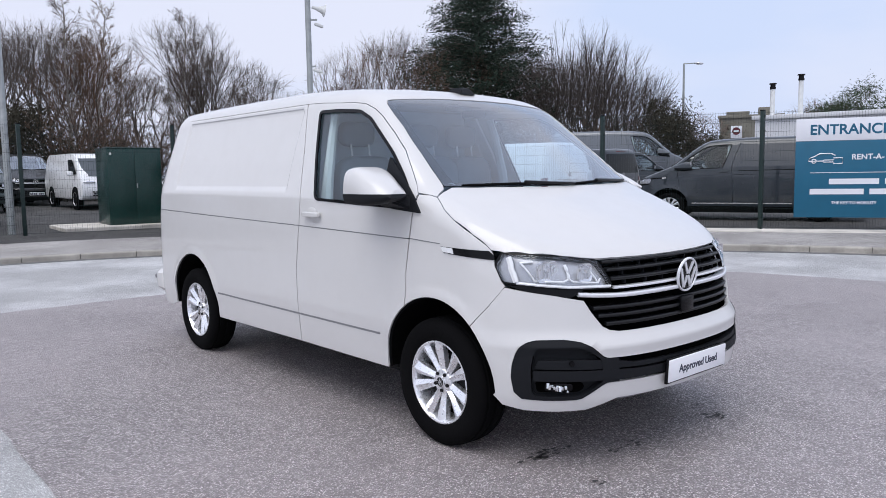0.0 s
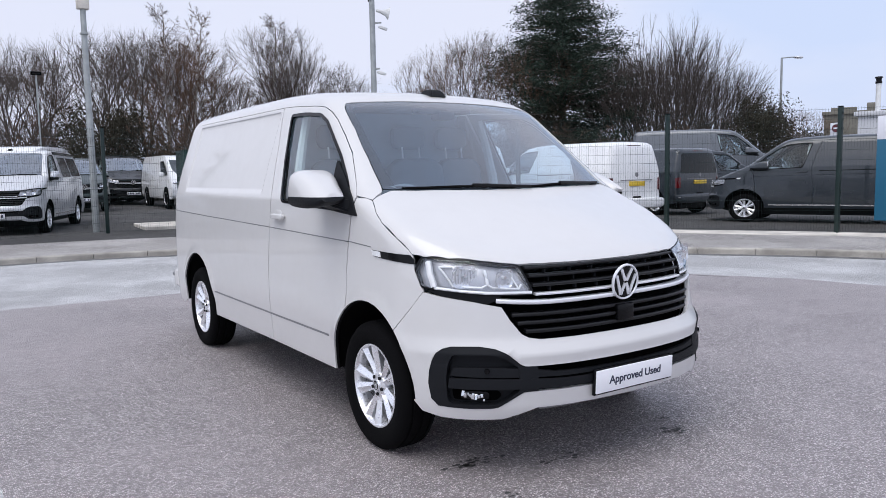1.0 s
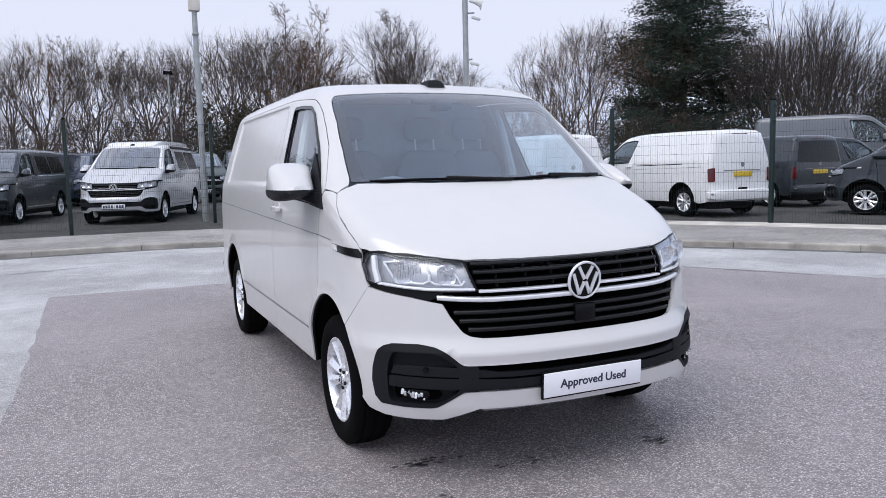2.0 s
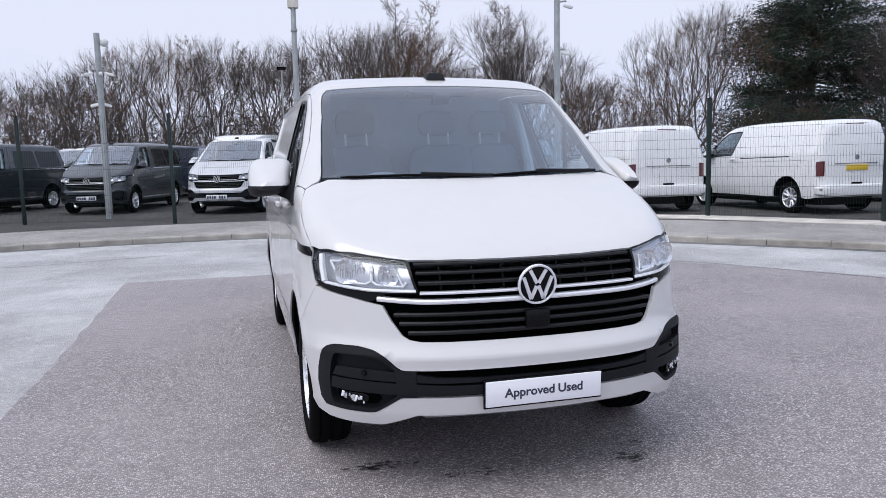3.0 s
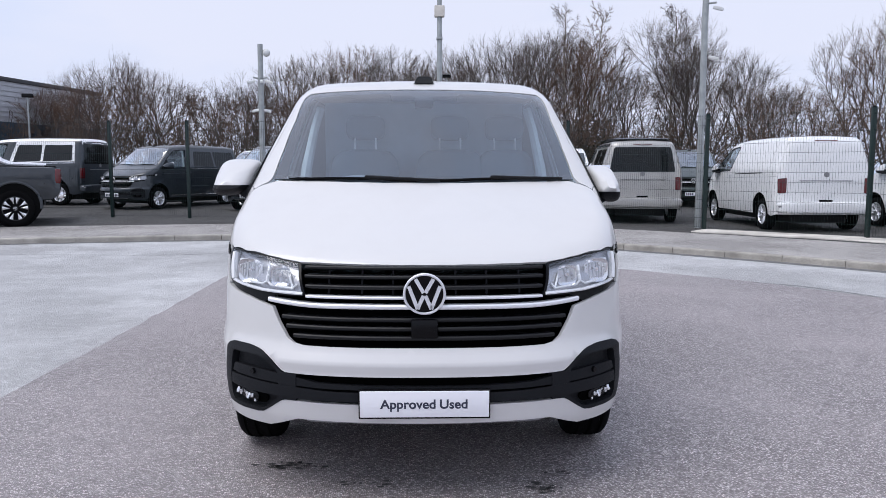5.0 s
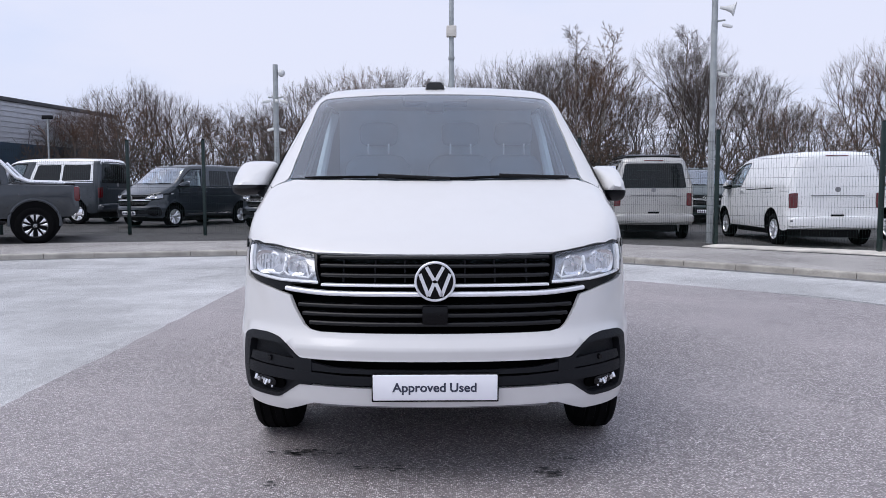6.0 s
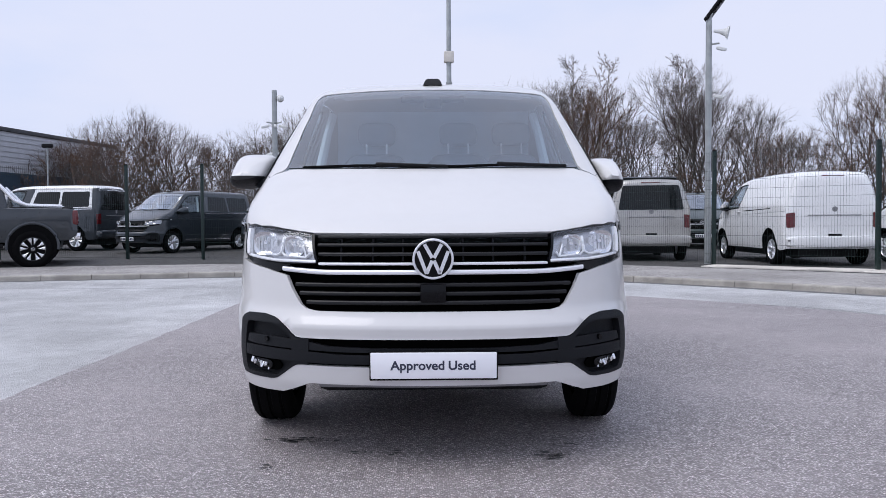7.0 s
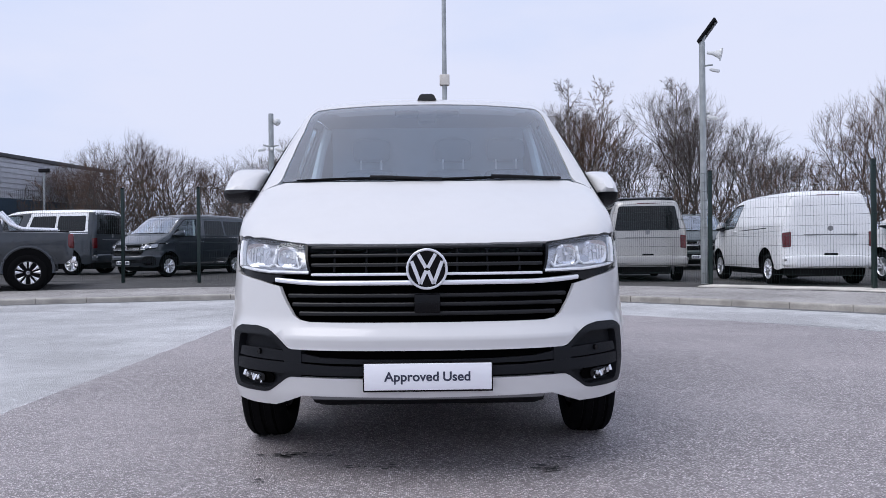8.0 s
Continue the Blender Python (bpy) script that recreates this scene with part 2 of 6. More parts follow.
# the coarser surface that the van stands on, its edges slightly ragged
edge = [(-2.5, -30), (-2.5, -6), (-2.52, -2), (-2.55, 1.5), (-2.52, 4), (-2.5, 7.12), (-1.5, 7.05), (.1, 7.0), (1.6, 7.6), (2.9, 7.55), (4.2, 6.3), (5.6, 4.3), (6.35, 2.9), (6.8, .5), (7.6, -4), (9, -12), (11, -30)]
ragged = []
for a, b in zip(edge, edge[1:]):
    k = max(1, int(math.dist(a, b) / .12)) if abs(a[1]) < 14 else 3
    for i in range(k):
        x, y = a[0] + (b[0] - a[0]) * i / k, a[1] + (b[1] - a[1]) * i / k
        ragged.append((x + .025 * noise.noise(Vector((x * 3, y * 3, 1))) + random.uniform(-.008, .008), y + .025 * noise.noise(Vector((x * 3, y * 3, 7))) + random.uniform(-.008, .008), .004))
ragged.append((11, -30, .004))
flat("asphalt_patch", ragged, [tuple(range(len(ragged)))[::-1]], COARSE)
SPOTS = []
for cx, cy, rx, ry, n in ((-.61, .46, .15, .05, 28), (.53, .16, .08, .06, 18), (-.25, .22, .16, .04, 10), (-.72, .05, .05, .03, 4), (.62, .32, .06, .03, 4)):
    for k in range(n):
        SPOTS.append((cx + random.gauss(0, rx * .5), cy + random.gauss(0, ry * .5), random.uniform(.005, .022), random.uniform(.004, .012), random.randint(0, 99)))
for cx, cy, rx, ry, seed in SPOTS:
    bm = bmesh.new()
    ring_ = []
    for k in range(20):
        a = 2 * math.pi * k / 20
        r = 1 + .75 * noise.noise(Vector((math.cos(a) * 2.2, math.sin(a) * 2.2, seed))) + .25 * noise.noise(Vector((math.cos(a) * 7, math.sin(a) * 7, seed)))
        ring_.append(bm.verts.new((cx + rx * r * math.cos(a), cy + ry * r * math.sin(a), .008)))
    bm.faces.new(ring_)
    me = bpy.data.meshes.new("oil_stain")
    bm.to_mesh(me), bm.free()
    me.materials.append(OIL)
    tagged(new("oil_stain", me), kind="structure")

line = spline(KERB_LINE, .05)
norm = outward(line)
near = np.where((line[:, 0] > -16) & (line[:, 1] > -4))[0]


def strip_sheet(name, line, norm, offsets, material, height=None):
    """A strip along the kerb: offsets are (distance outwards, height) pairs."""
    ln, nm = line[::5], norm[::5]
    pts, faces = [], []
    for p, n in zip(ln, nm):
        for d, z in offsets:
            q = p + n * d
            pts.append((q[0], q[1], z if z is not None else lot_height(q[0], q[1])))
    k = len(offsets)
    for i in range(len(ln) - 1):
        for j in range(k - 1):
            faces.append((i * k + j, (i + 1) * k + j, (i + 1) * k + j + 1, i * k + j + 1))
    return flat(name, pts, [f[::-1] for f in faces], material)


strip_sheet("pavement", line, norm, [(.10, .09), (1.2, .11), (2.75, .135)], PAVING)
strip_sheet("road_channel", line, norm, [(-.22, .004), (-.02, .005)], asphalt("channel_asphalt", .26, 1.3, 120, .4))
for joint in (((-8, 9.6), (-5.9, 9.54), (-5, 9.49), (-4.2, 9.45), (-3.4, 9.63), (-2, 10.0)), ((4.2, 6.2), (4.63, 5.86), (5.03, 5.2), (5.36, 4.58), (5.9, 3.5))):
    seam = spline(joint, .1)
    wide = .008 + .006 * np.sin(np.arange(len(seam)) * 1.7) ** 2
    side = outward(seam)
    pts = [(*(q + n * w * s), .006) for q, n, w in zip(seam, side, wide) for s in (-1, 1)]
    flat("tar_joint", pts, [(2 * i, 2 * i + 2, 2 * i + 3, 2 * i + 1) for i in range(len(seam) - 1)], TAR)
kerb = tagged(new("kerb"), kind="structure")
run = near[0]
count = 0
while run + 18 < near[-1]:
    ids = list(range(run, run + 19, 3))
    bm = bmesh.new()
    rows = []
    j = random.uniform(-.004, .004)
    for q, i in enumerate(ids):
        p, n = line[i], norm[i]
        t = (line[min(i + 1, len(line) - 1)] - p)
        t = t / np.linalg.norm(t)
        e = .004 if q == 0 else (-.004 if q == len(ids) - 1 else 0)
        sect = [(-.0, -.05), (-.0 + .004, .075 + j), (.012, .095 + j), (.028, .103 + j), (.125, .103 + j), (.125, -.05)]
        rows.append([bm.verts.new((p[0] + n[0] * d + t[0] * e, p[1] + n[1] * d + t[1] * e, z)) for d, z in sect])
    for a, b in zip(rows, rows[1:]):
        for k in range(5):
            bm.faces.new((a[k], b[k], b[k + 1], a[k + 1]))
    bm.faces.new(rows[0]), bm.faces.new(rows[-1][::-1])
    bmesh.ops.recalc_face_normals(bm, faces=bm.faces)
    me = bpy.data.meshes.new("kerb_stone")
    bm.to_mesh(me), bm.free()
    me.materials.append(KERB)
    ob = new("kerb_stone", me)
    ob.parent = kerb
    run += 18
# car park beyond the pavement, and the land behind it
grid, faces = [], []
ln, nm = line[::10], norm[::10]
OFF = (2.7, 4, 7, 11, 16, 22, 30, 42)
for p, n in zip(ln, nm):
    for d in OFF:
        q = p + n * d
        grid.append((q[0], q[1], .1305 if d == 2.7 else lot_height(q[0], q[1])))
k = len(OFF)
for i in range(len(ln) - 1):
    for j in range(k - 1):
        faces.append((i * k + j, i * k + j + 1, (i + 1) * k + j + 1, (i + 1) * k + j))
flat("car_park", grid, faces, LOT)

# ---- fence ----
POSTS = ((-20.5, 13.6), (-17.3, 15.0), (-14.2, 16.0), (-11.0, 16.6), (-7.71, 16.6), (-5.68, 16.3), (-2.38, 15.3), (.79, 16.49), (3.7, 15.3), (6.16, 12.86), (8.46, 10.79), (10.23, 8.05), (11.87, 5.29), (13.4, 2.4), (15.1, -.4), (16.9, -3.3))
fence = tagged(new("mesh_fence"), "dark green welded mesh fence on square steel posts", "fence")
tube_, cap_ = bmesh.new(), bmesh.new()
add_box(tube_, -.038, .038, -.038, .038, -.2, 2.46, .006)
for zz in (.25, .85, 1.45, 2.05, 2.35):
    add_box(tube_, -.03, .03, -.052, -.036, zz - .02, zz + .02, .003)
add_box(cap_, -.042, .042, -.042, .042, 2.455, 2.475, .004)
post_mesh = None
for x, y in POSTS:
    m = pose(x, y, float(lot_height(x, y)) - .03, 0, 0, random.uniform(-3, 3))
    if post_mesh is None:
        post = part("post", tube_, FENCE_GREEN, fence)
        post_mesh = post.data, part("post_cap", cap_, GLOSS_BLACK, post).data
    else:
        post = under(new("post", post_mesh[0]), fence)
        under(new("post_cap", post_mesh[1]), post)
    post.matrix_basis = m
for (x0, y0), (x1, y1) in zip(POSTS, POSTS[1:]):
    length = math.dist((x0, y0), (x1, y1))
    a = math.degrees(math.atan2(y1 - y0, x1 - x0))
    z = float(lot_height((x0 + x1) / 2, (y0 + y1) / 2))
    bm_v, bm_f = [], []

    def wire(p, q, r, across):
        k = len(bm_v)
        for e in (p, q):
            for u, v in ((-r, -r), (r, -r), (r, r), (-r, r)):
                bm_v.append((e[0] + (u if across else 0), e[1] + v, e[2] + (0 if across else u)))
        for i in range(4):
            bm_f.append((k + i, k + (i + 1) % 4, k + 4 + (i + 1) % 4, k + 4 + i))
    n = int((length - .08) / .05)
    for i in range(n + 1):
        wire((.05 + i * .05, 0, .04), (.05 + i * .05, 0, 2.42), .0014, True)
    for i in range(13):
        wire((.04, -.005, .05 + i * .195), (length - .04, -.005, .05 + i * .195), .0022, False)
    me = bpy.data.meshes.new("wire_mesh")
    me.from_pydata(bm_v, [], bm_f)
    me.materials.append(FENCE_GREEN)
    panel = under(new("mesh_panel", me), fence)
    panel.matrix_basis = pose(x0, y0, z, 0, 0, a)
# pale concrete edging along the foot of the fence
for (x0, y0), (x1, y1) in zip(POSTS[9:14], POSTS[10:15]):
    length = math.dist((x0, y0), (x1, y1))
    bm = bmesh.new()
    add_box(bm, 0, length - .01, -.72, .10, -.14, .012, .008)
    me = bpy.data.meshes.new("concrete_edging")
    bm.to_mesh(me), bm.free()
    me.materials.append(PALE)
    ob = tagged(new("concrete_edging", me), kind="structure")
    ob.matrix_world = pose(x0, y0, float(lot_height(x0, y0)), 0, 0, math.degrees(math.atan2(y1 - y0, x1 - x0)))

# ---- the van's skin ----
def smax(a, b, k):
    h = np.maximum(k - np.abs(a - b), 0) / k
    return np.maximum(a, b) + h * h * k / 4


WZ = np.array([.1, .2, .35, .6, .9, 1.05, 1.12, 1.27, 1.5, 1.7, 1.85, 2.1])
WX = np.array([.868, .908, .939, .955, .953, .95, .946, .936, .870, .806, .757, .675])
NZ = np.array([.1, .25, .35, .45, .55, .64, .68, .75, .86, .93, 1.0, 1.1, 1.3])
NY = np.array([.12, .06, .015, .0, .005, .03, .045, .055, .07, .08, .1, .14, .25])
FINE = np.linspace(.1, 2.1, 401)
BELL = np.exp(-np.linspace(-2, 2, 13) ** 2)


def smooth_table(zs, vs):
    v = np.interp(FINE, zs, vs)
    pad = np.concatenate([np.full(6, v[0]), v, np.full(6, v[-1])])
    return np.convolve(pad, BELL / BELL.sum(), "valid")


WIDE, NOSE = smooth_table(WZ, WX), smooth_table(NZ, NY)


ARCH_F, ARCH_R = (.908, .375, .408), (3.87, .385, .412)


def step_in(v, lo, hi, soft=.024):
    a, b = np.clip((v - lo) / soft, 0, 1), np.clip((hi - v) / soft, 0, 1)
    return a * a * (3 - 2 * a) * b * b * (3 - 2 * b)


def body(x, y, z):
    """Below zero inside the van's outer skin; the nose is at y = 0, the ground at z = 0."""
    a = np.abs(x)
    half = np.interp(z, FINE, WIDE) - (.007 + .014 * np.clip((z - .75) / .25, 0, 1)) * np.clip(1.4 - y, 0, 2) ** 2 - .03 * np.clip(y - 4.2, 0, 1) ** 2
    f = a - half + .013 * step_in(y, 2.40, 4.24) * step_in(z, 1.305, 1.842)  # pressed field of the load side
    for cy, cz, r in (ARCH_F, ARCH_R):  # lips of the wheel arches stand proud
        lip = np.clip(1 - (np.hypot(y - cy, z - cz) - r) / .075, 0, 1) * np.clip((z - .42) / .15, 0, 1)
        f = f - .011 * lip * lip * (3 - 2 * lip)
    edge = np.clip(1 - np.abs(z - .608) / .05, 0, 1)  # crease along the bumper
    front = (np.interp(z, FINE, NOSE) - .017 * edge + .15 * a ** 2 + .38 * a ** 4 - y) * .85
    f = smax(f, front, .14)
    d = .85 - y
    flat = np.clip(1 - d / .75, 0, 1)  # the bonnet's crown fades towards the windscreen
    bonnet = (z - (1.33 - .018 * flat - .40 * d - .09 * d * np.abs(d) - (.1 - .028 * flat) * a ** 2)) * .9
    screen = (z - (1.33 + .79 * (y - .85 - .21 * a ** 2))) * .78
    top = -smax(-bonnet, -screen, .03)
    f = smax(f, top, .1)
    roof = z - (1.985 - .055 * np.clip(2.7 - y, 0, 2) ** 2 - .012 * np.clip(y - 3.2, 0, 2) ** 2 - .05 * a ** 2)
    f = smax(f, roof, .12)
    rear = y - (4.735 - .1 * np.clip(z - 1.0, 0, 2) ** 1.5 - .07 * a ** 2)
    return smax(f, rear, .18)


def march(ox, oy, oz, dx, dy, dz, far=4.0):
    """Where rays from inside the van leave it."""
    lo, hi = np.zeros_like(ox + dx), np.full_like(ox + dx, far)
    for _ in range(34):
        mid = (lo + hi) / 2
        inside = body(ox + mid * dx, oy + mid * dy, oz + mid * dz) < 0
        lo, hi = np.where(inside, mid, lo), np.where(inside, hi, mid)
    return ox + lo * dx, oy + lo * dy, oz + lo * dz
SHIFT = 1.1  # height of the axis round which side and roof are unrolled


def gradient(p):
    e = .0015
    g = [body(*(p[:, j] + (e if i == j else 0) for j in range(3))) - body(*(p[:, j] - (e if i == j else 0) for j in range(3))) for i in range(3)]
    g = np.stack(g, 1)
    return g / np.linalg.norm(g, axis=1, keepdims=True)


def belt(u, v):
    """Nose: unrolled round an upright axis."""
    a = u / .95
    return np.stack(march(0 * u, 0 * u + 1.6, v, np.sin(a), -np.cos(a), 0 * u), 1)


def hull(u, v):
    """Sides and roof: unrolled round a lengthwise axis."""
    a = v / .95
    return np.stack(march(0 * u, u, 0 * u + SHIFT, np.sin(a), 0 * u, np.cos(a)), 1)


def stern(u, v):
    """Tail with its corners: unrolled round an upright axis."""
    a = u / .95
    return np.stack(march(0 * u, 0 * u + 3.4, v, np.sin(a), np.cos(a), 0 * u), 1)


def deck(u, v):
    return np.stack(march(u, v, 0 * u + .6, 0 * u, 0 * u, 0 * u + 1), 1)


def tail(u, v):
    return np.stack(march(u, 0 * u + 3.5, v, 0 * u, 0 * u + 1, 0 * u), 1)


def on_front(x, z):
    """Point of the skin seen from the front at (x, z)."""
    return np.array(march(np.array([x]), np.array([1.15]), np.array([z]), np.array([0.]), np.array([-1.]), np.array([0.])))[:, 0]


def on_side(y, z, s=-1):
    return np.array(march(np.array([0.]), np.array([y]), np.array([z]), np.array([float(s)]), np.array([0.]), np.array([0.])))[:, 0]


def on_top(x, y):
    return deck(np.array([x]), np.array([y]))[0]


def to_belt(p):
    return (math.atan2(p[0], 1.6 - p[1]) * .95, p[2])


def to_hull(p):
    return (p[1], math.atan2(p[0], p[2] - SHIFT) * .95)


def inside(pts, loop):
    x, y = pts[:, 0], pts[:, 1]
    hit = np.zeros(len(pts), bool)
    for (ax, ay), (bx, by) in zip(loop, np.roll(loop, -1, 0)):
        if ay != by:
            hit ^= ((ay > y) != (by > y)) & (x < (bx - ax) * (y - ay) / (by - ay) + ax)
    return hit


def dense(loop, step):
    out = []
    for a, b in zip(loop, list(loop[1:]) + [loop[0]]):
        k = max(1, int(math.ceil(math.dist(a, b) / step)))
        out += [(a[0] + (b[0] - a[0]) * i / k, a[1] + (b[1] - a[1]) * i / k) for i in range(k)]
    return np.array(out)


def rounded(loop, r=.02, n=3):
    """Cuts a polygon's corners to arcs."""
    out = []
    for i, b in enumerate(loop):
        b = np.array(b)
        a, c = np.array(loop[i - 1]), np.array(loop[(i + 1) % len(loop)])
        la, lc = np.linalg.norm(a - b), np.linalg.norm(c - b)
        k = min(r, la * .45, lc * .45)
        p, q = b + (a - b) / la * k, b + (c - b) / lc * k
        out += [tuple(p * (1 - t) ** 2 + 2 * b * t * (1 - t) + q * t * t) for t in (i / n for i in range(n + 1))]
    return out


def inset(loop, d):
    """The polygon shrunk by d."""
    pts = np.array(loop)
    area = sum(a[0] * b[1] - a[1] * b[0] for a, b in zip(pts, np.roll(pts, -1, 0)))
    out = []
    for i, b in enumerate(pts):
        e, f = b - pts[i - 1], pts[(i + 1) % len(pts)] - b
        e, f = e / (np.linalg.norm(e) + 1e-9), f / (np.linalg.norm(f) + 1e-9)
        n1, n2 = np.array([-e[1], e[0]]), np.array([-f[1], f[0]])
        m = n1 + n2
        m = m / max(np.linalg.norm(m) ** 2 / 2, .5)
        out.append(tuple(b + m * d * (1 if area > 0 else -1)))
    return out


def patch(outline, holes, fold, step=.03, lift=0.0, rim=.012):
    """A sheet of the skin inside outline and outside holes: (points, faces, normals)."""
    loops = [dense(outline, step)] + [dense(h, step) for h in holes]
    edge = np.concatenate(loops)
    lo, hi = loops[0].min(0), loops[0].max(0)
    gx, gy = np.meshgrid(np.arange(lo[0], hi[0], step), np.arange(lo[1], hi[1], step))
    gx[1::2] += step / 2
    grid = np.stack([gx.ravel(), gy.ravel()], 1)
    keep = inside(grid, loops[0])
    for h in loops[1:]:
        keep &= ~inside(grid, h)
    grid = grid[keep]
    if len(grid):
        near = np.concatenate([np.sqrt(((c[:, None] - edge[None]) ** 2).sum(2)).min(1) for c in np.array_split(grid, max(1, len(grid) // 400))])
        grid = grid[near > step * .45]
    pts = np.concatenate([edge, grid])
    lines, k = [], 0
    for lp in loops:
        lines += [(k + i, k + (i + 1) % len(lp)) for i in range(len(lp))]
        k += len(lp)
    got = geometry.delaunay_2d_cdt([Vector(p) for p in pts], lines, [], 0, 1e-6)
    uv, tris = np.array([tuple(v) for v in got[0]]), np.array([f for f in got[2] if len(f) == 3])
    mid = uv[tris].mean(1)
    keep = inside(mid, loops[0])
    for h in loops[1:]:
        keep &= ~inside(mid, h)
    tris = tris[keep]
    p = fold(uv[:, 0], uv[:, 1])
    n = gradient(p)
    p = p + n * lift
    cross = np.cross(p[tris[:, 1]] - p[tris[:, 0]], p[tris[:, 2]] - p[tris[:, 0]])
    flip = (cross * n[tris[:, 0]]).sum(1) < 0
    tris[flip] = tris[flip][:, ::-1]
    faces = [tuple(int(i) for i in t) for t in tris]
    if rim:
        seen = {}
        for a, b, c in faces:
            for e in ((a, b), (b, c), (c, a)):
                seen[e] = 1
        border = [e for e in seen if (e[1], e[0]) not in seen]
        extra, norms, base = [], [], len(p)
        for a, b in border:
            side = np.cross(p[b] - p[a], n[a])
            side = side / (np.linalg.norm(side) + 1e-9)
            k = base + len(extra)
            extra += [p[a], p[b], p[b] - n[b] * rim, p[a] - n[a] * rim]
            norms += [side] * 4
            faces.append((k + 1, k, k + 3, k + 2))
        if extra:
            p, n = np.concatenate([p, np.array(extra)]), np.concatenate([n, np.array(norms)])
    return p, faces, n


def merged(*sheets):
    p, f, n, k = [], [], [], 0
    for a, b, c in sheets:
        p.append(a), n.append(c)
        f += [tuple(i + k for i in t) for t in b]
        k += len(a)
    return np.concatenate(p), f, np.concatenate(n)


def mirrored(sheet):
    p, f, n = sheet
    flip = np.array([-1, 1, 1])
    return p * flip, [t[::-1] for t in f], n * flip


def sheet_mesh(name, sheet, material):
    p, f, n = sheet
    me = bpy.data.meshes.new(name)
    me.from_pydata([tuple(v) for v in p], [], f)
    me.polygons.foreach_set("use_smooth", [True] * len(f))
    me.normals_split_custom_set_from_vertices([tuple(v) for v in n])
    me.materials.append(material)
    return me


def bar(xs, z0, z1, depth, lift=0.0, taper=None):
    """A slat across the nose: follows the skin, its front edge rounded, as deep as given."""
    bm = bmesh.new()
    rows = []
    for x in xs:
        t = taper(x) if taper else 0.0
        a, b = z0 + t, z1 + t
        mid = on_front(x, (a + b) / 2)
        n = gradient(mid[None])[0]
        n = Vector((n[0], n[1], 0)).normalized()
        c = Vector(mid) + n * lift
        h = (b - a) / 2
        sect = [(-depth, -h), (-.004, -h), (0, -h * .45), (0, h * .45), (-.004, h), (-depth, h)]
        rows.append([bm.verts.new(c + n * d + Vector((0, 0, e))) for d, e in sect])
    for a, b in zip(rows, rows[1:]):
        for k in range(6):
            bm.faces.new((a[k], b[k], b[(k + 1) % 6], a[(k + 1) % 6]))
    bm.faces.new(rows[0]), bm.faces.new(rows[-1][::-1])
    bmesh.ops.recalc_face_normals(bm, faces=bm.faces)
    return bm


# outlines on the skin: f = seen from the front (x, z), s = seen from the side (y, z)
CREASE = ((.85, 1.057), (1.11, 1.071), (1.61, 1.078), (2.22, 1.092), (3.16, 1.105), (4.43, 1.131), (4.9, 1.14))
DOOR_TOP = ((2.376, 1.868), (2.2, 1.862), (2.01, 1.848), (1.85, 1.838), (1.714, 1.82), (1.62, 1.785), (1.535, 1.735), (1.4, 1.635), (1.275, 1.535), (1.17, 1.43), (1.097, 1.352), (1.062, 1.306))
WINDOW = ((2.037, 1.258), (2.138, 1.574), (2.205, 1.81), (1.989, 1.806), (1.743, 1.785), (1.62, 1.735), (1.335, 1.527), (1.195, 1.40), (1.06, 1.25), (1.217, 1.228), (1.626, 1.242))
def crease(y):
    return float(np.interp(y, [c[0] for c in CREASE], [c[1] for c in CREASE]))


def arc(c, a0, a1, n=18):
    return [(c[0] + c[2] * math.cos(radians(a0 + (a1 - a0) * i / n)), c[1] + c[2] * math.sin(radians(a0 + (a1 - a0) * i / n))) for i in range(n + 1)]


def hull_side(pts):
    return [to_hull(on_side(y, z)) for y, z in dense(pts, .12)] if len(pts) > 2 else [to_hull(on_side(y, z)) for y, z in pts]


def belt_mix(pts):
    out = []
    for kind, a, b in pts:
        out.append((a, b) if kind == "u" else to_belt(on_front(a, b) if kind == "f" else on_side(a, b)))
    return out


def both(pts):
    """A loop that goes on, mirrored, on the other side; pts runs from x < 0 to the middle."""
    return pts + [(-u, v) for u, v in reversed(pts) if abs(u) > 1e-6]


LAMP = [("f", -.882, 1.032), ("f", -.80, 1.028), ("f", -.68, 1.017), ("f", -.53, .995), ("f", -.506, .866), ("f", -.635, .866), ("f", -.778, .876), ("f", -.86, .889), ("s", .478, .90), ("s", .515, .97)]
GRILLE_LOW = [("f", -.70, .824), ("f", -.647, .812), ("f", -.619, .754), ("f", -.577, .69), ("f", -.548, .672), ("f", -.50, .663), ("f", -.398, .662), ("f", 0, .662)]
TRIM_TOP = [("u", -.620, .46), ("u", -.6165, .52), ("u", -.607, .572), ("u", -.596, .605), ("u", -.578, .625), ("u", -.551, .638), ("u", -.475, .641), ("u", -.430, .630), ("u", -.400, .608), ("u", -.359, .549), ("f", -.488, .548), ("f", 0, .548)]
TRIM_LOW = [("f", 0, .43), ("u", -.357, .433), ("u", -.402, .385), ("u", -.425, .362), ("u", -.445, .356), ("u", -.507, .354), ("u", -.590, .356), ("u", -.6115, .387)]
POCKET = [("u", -.548, .602), ("u", -.44, .604), ("u", -.412, .592), ("u", -.372, .545), ("u", -.368, .442), ("u", -.408, .392), ("u", -.43, .374), ("u", -.555, .374), ("u", -.564, .40), ("u", -.566, .50), ("u", -.560, .56)]


BONNET_EDGE = ((.945, 1.287), (.90, 1.258), (.86, 1.228), (.78, 1.180), (.65, 1.115), (.565, 1.066), (.540, 1.045))


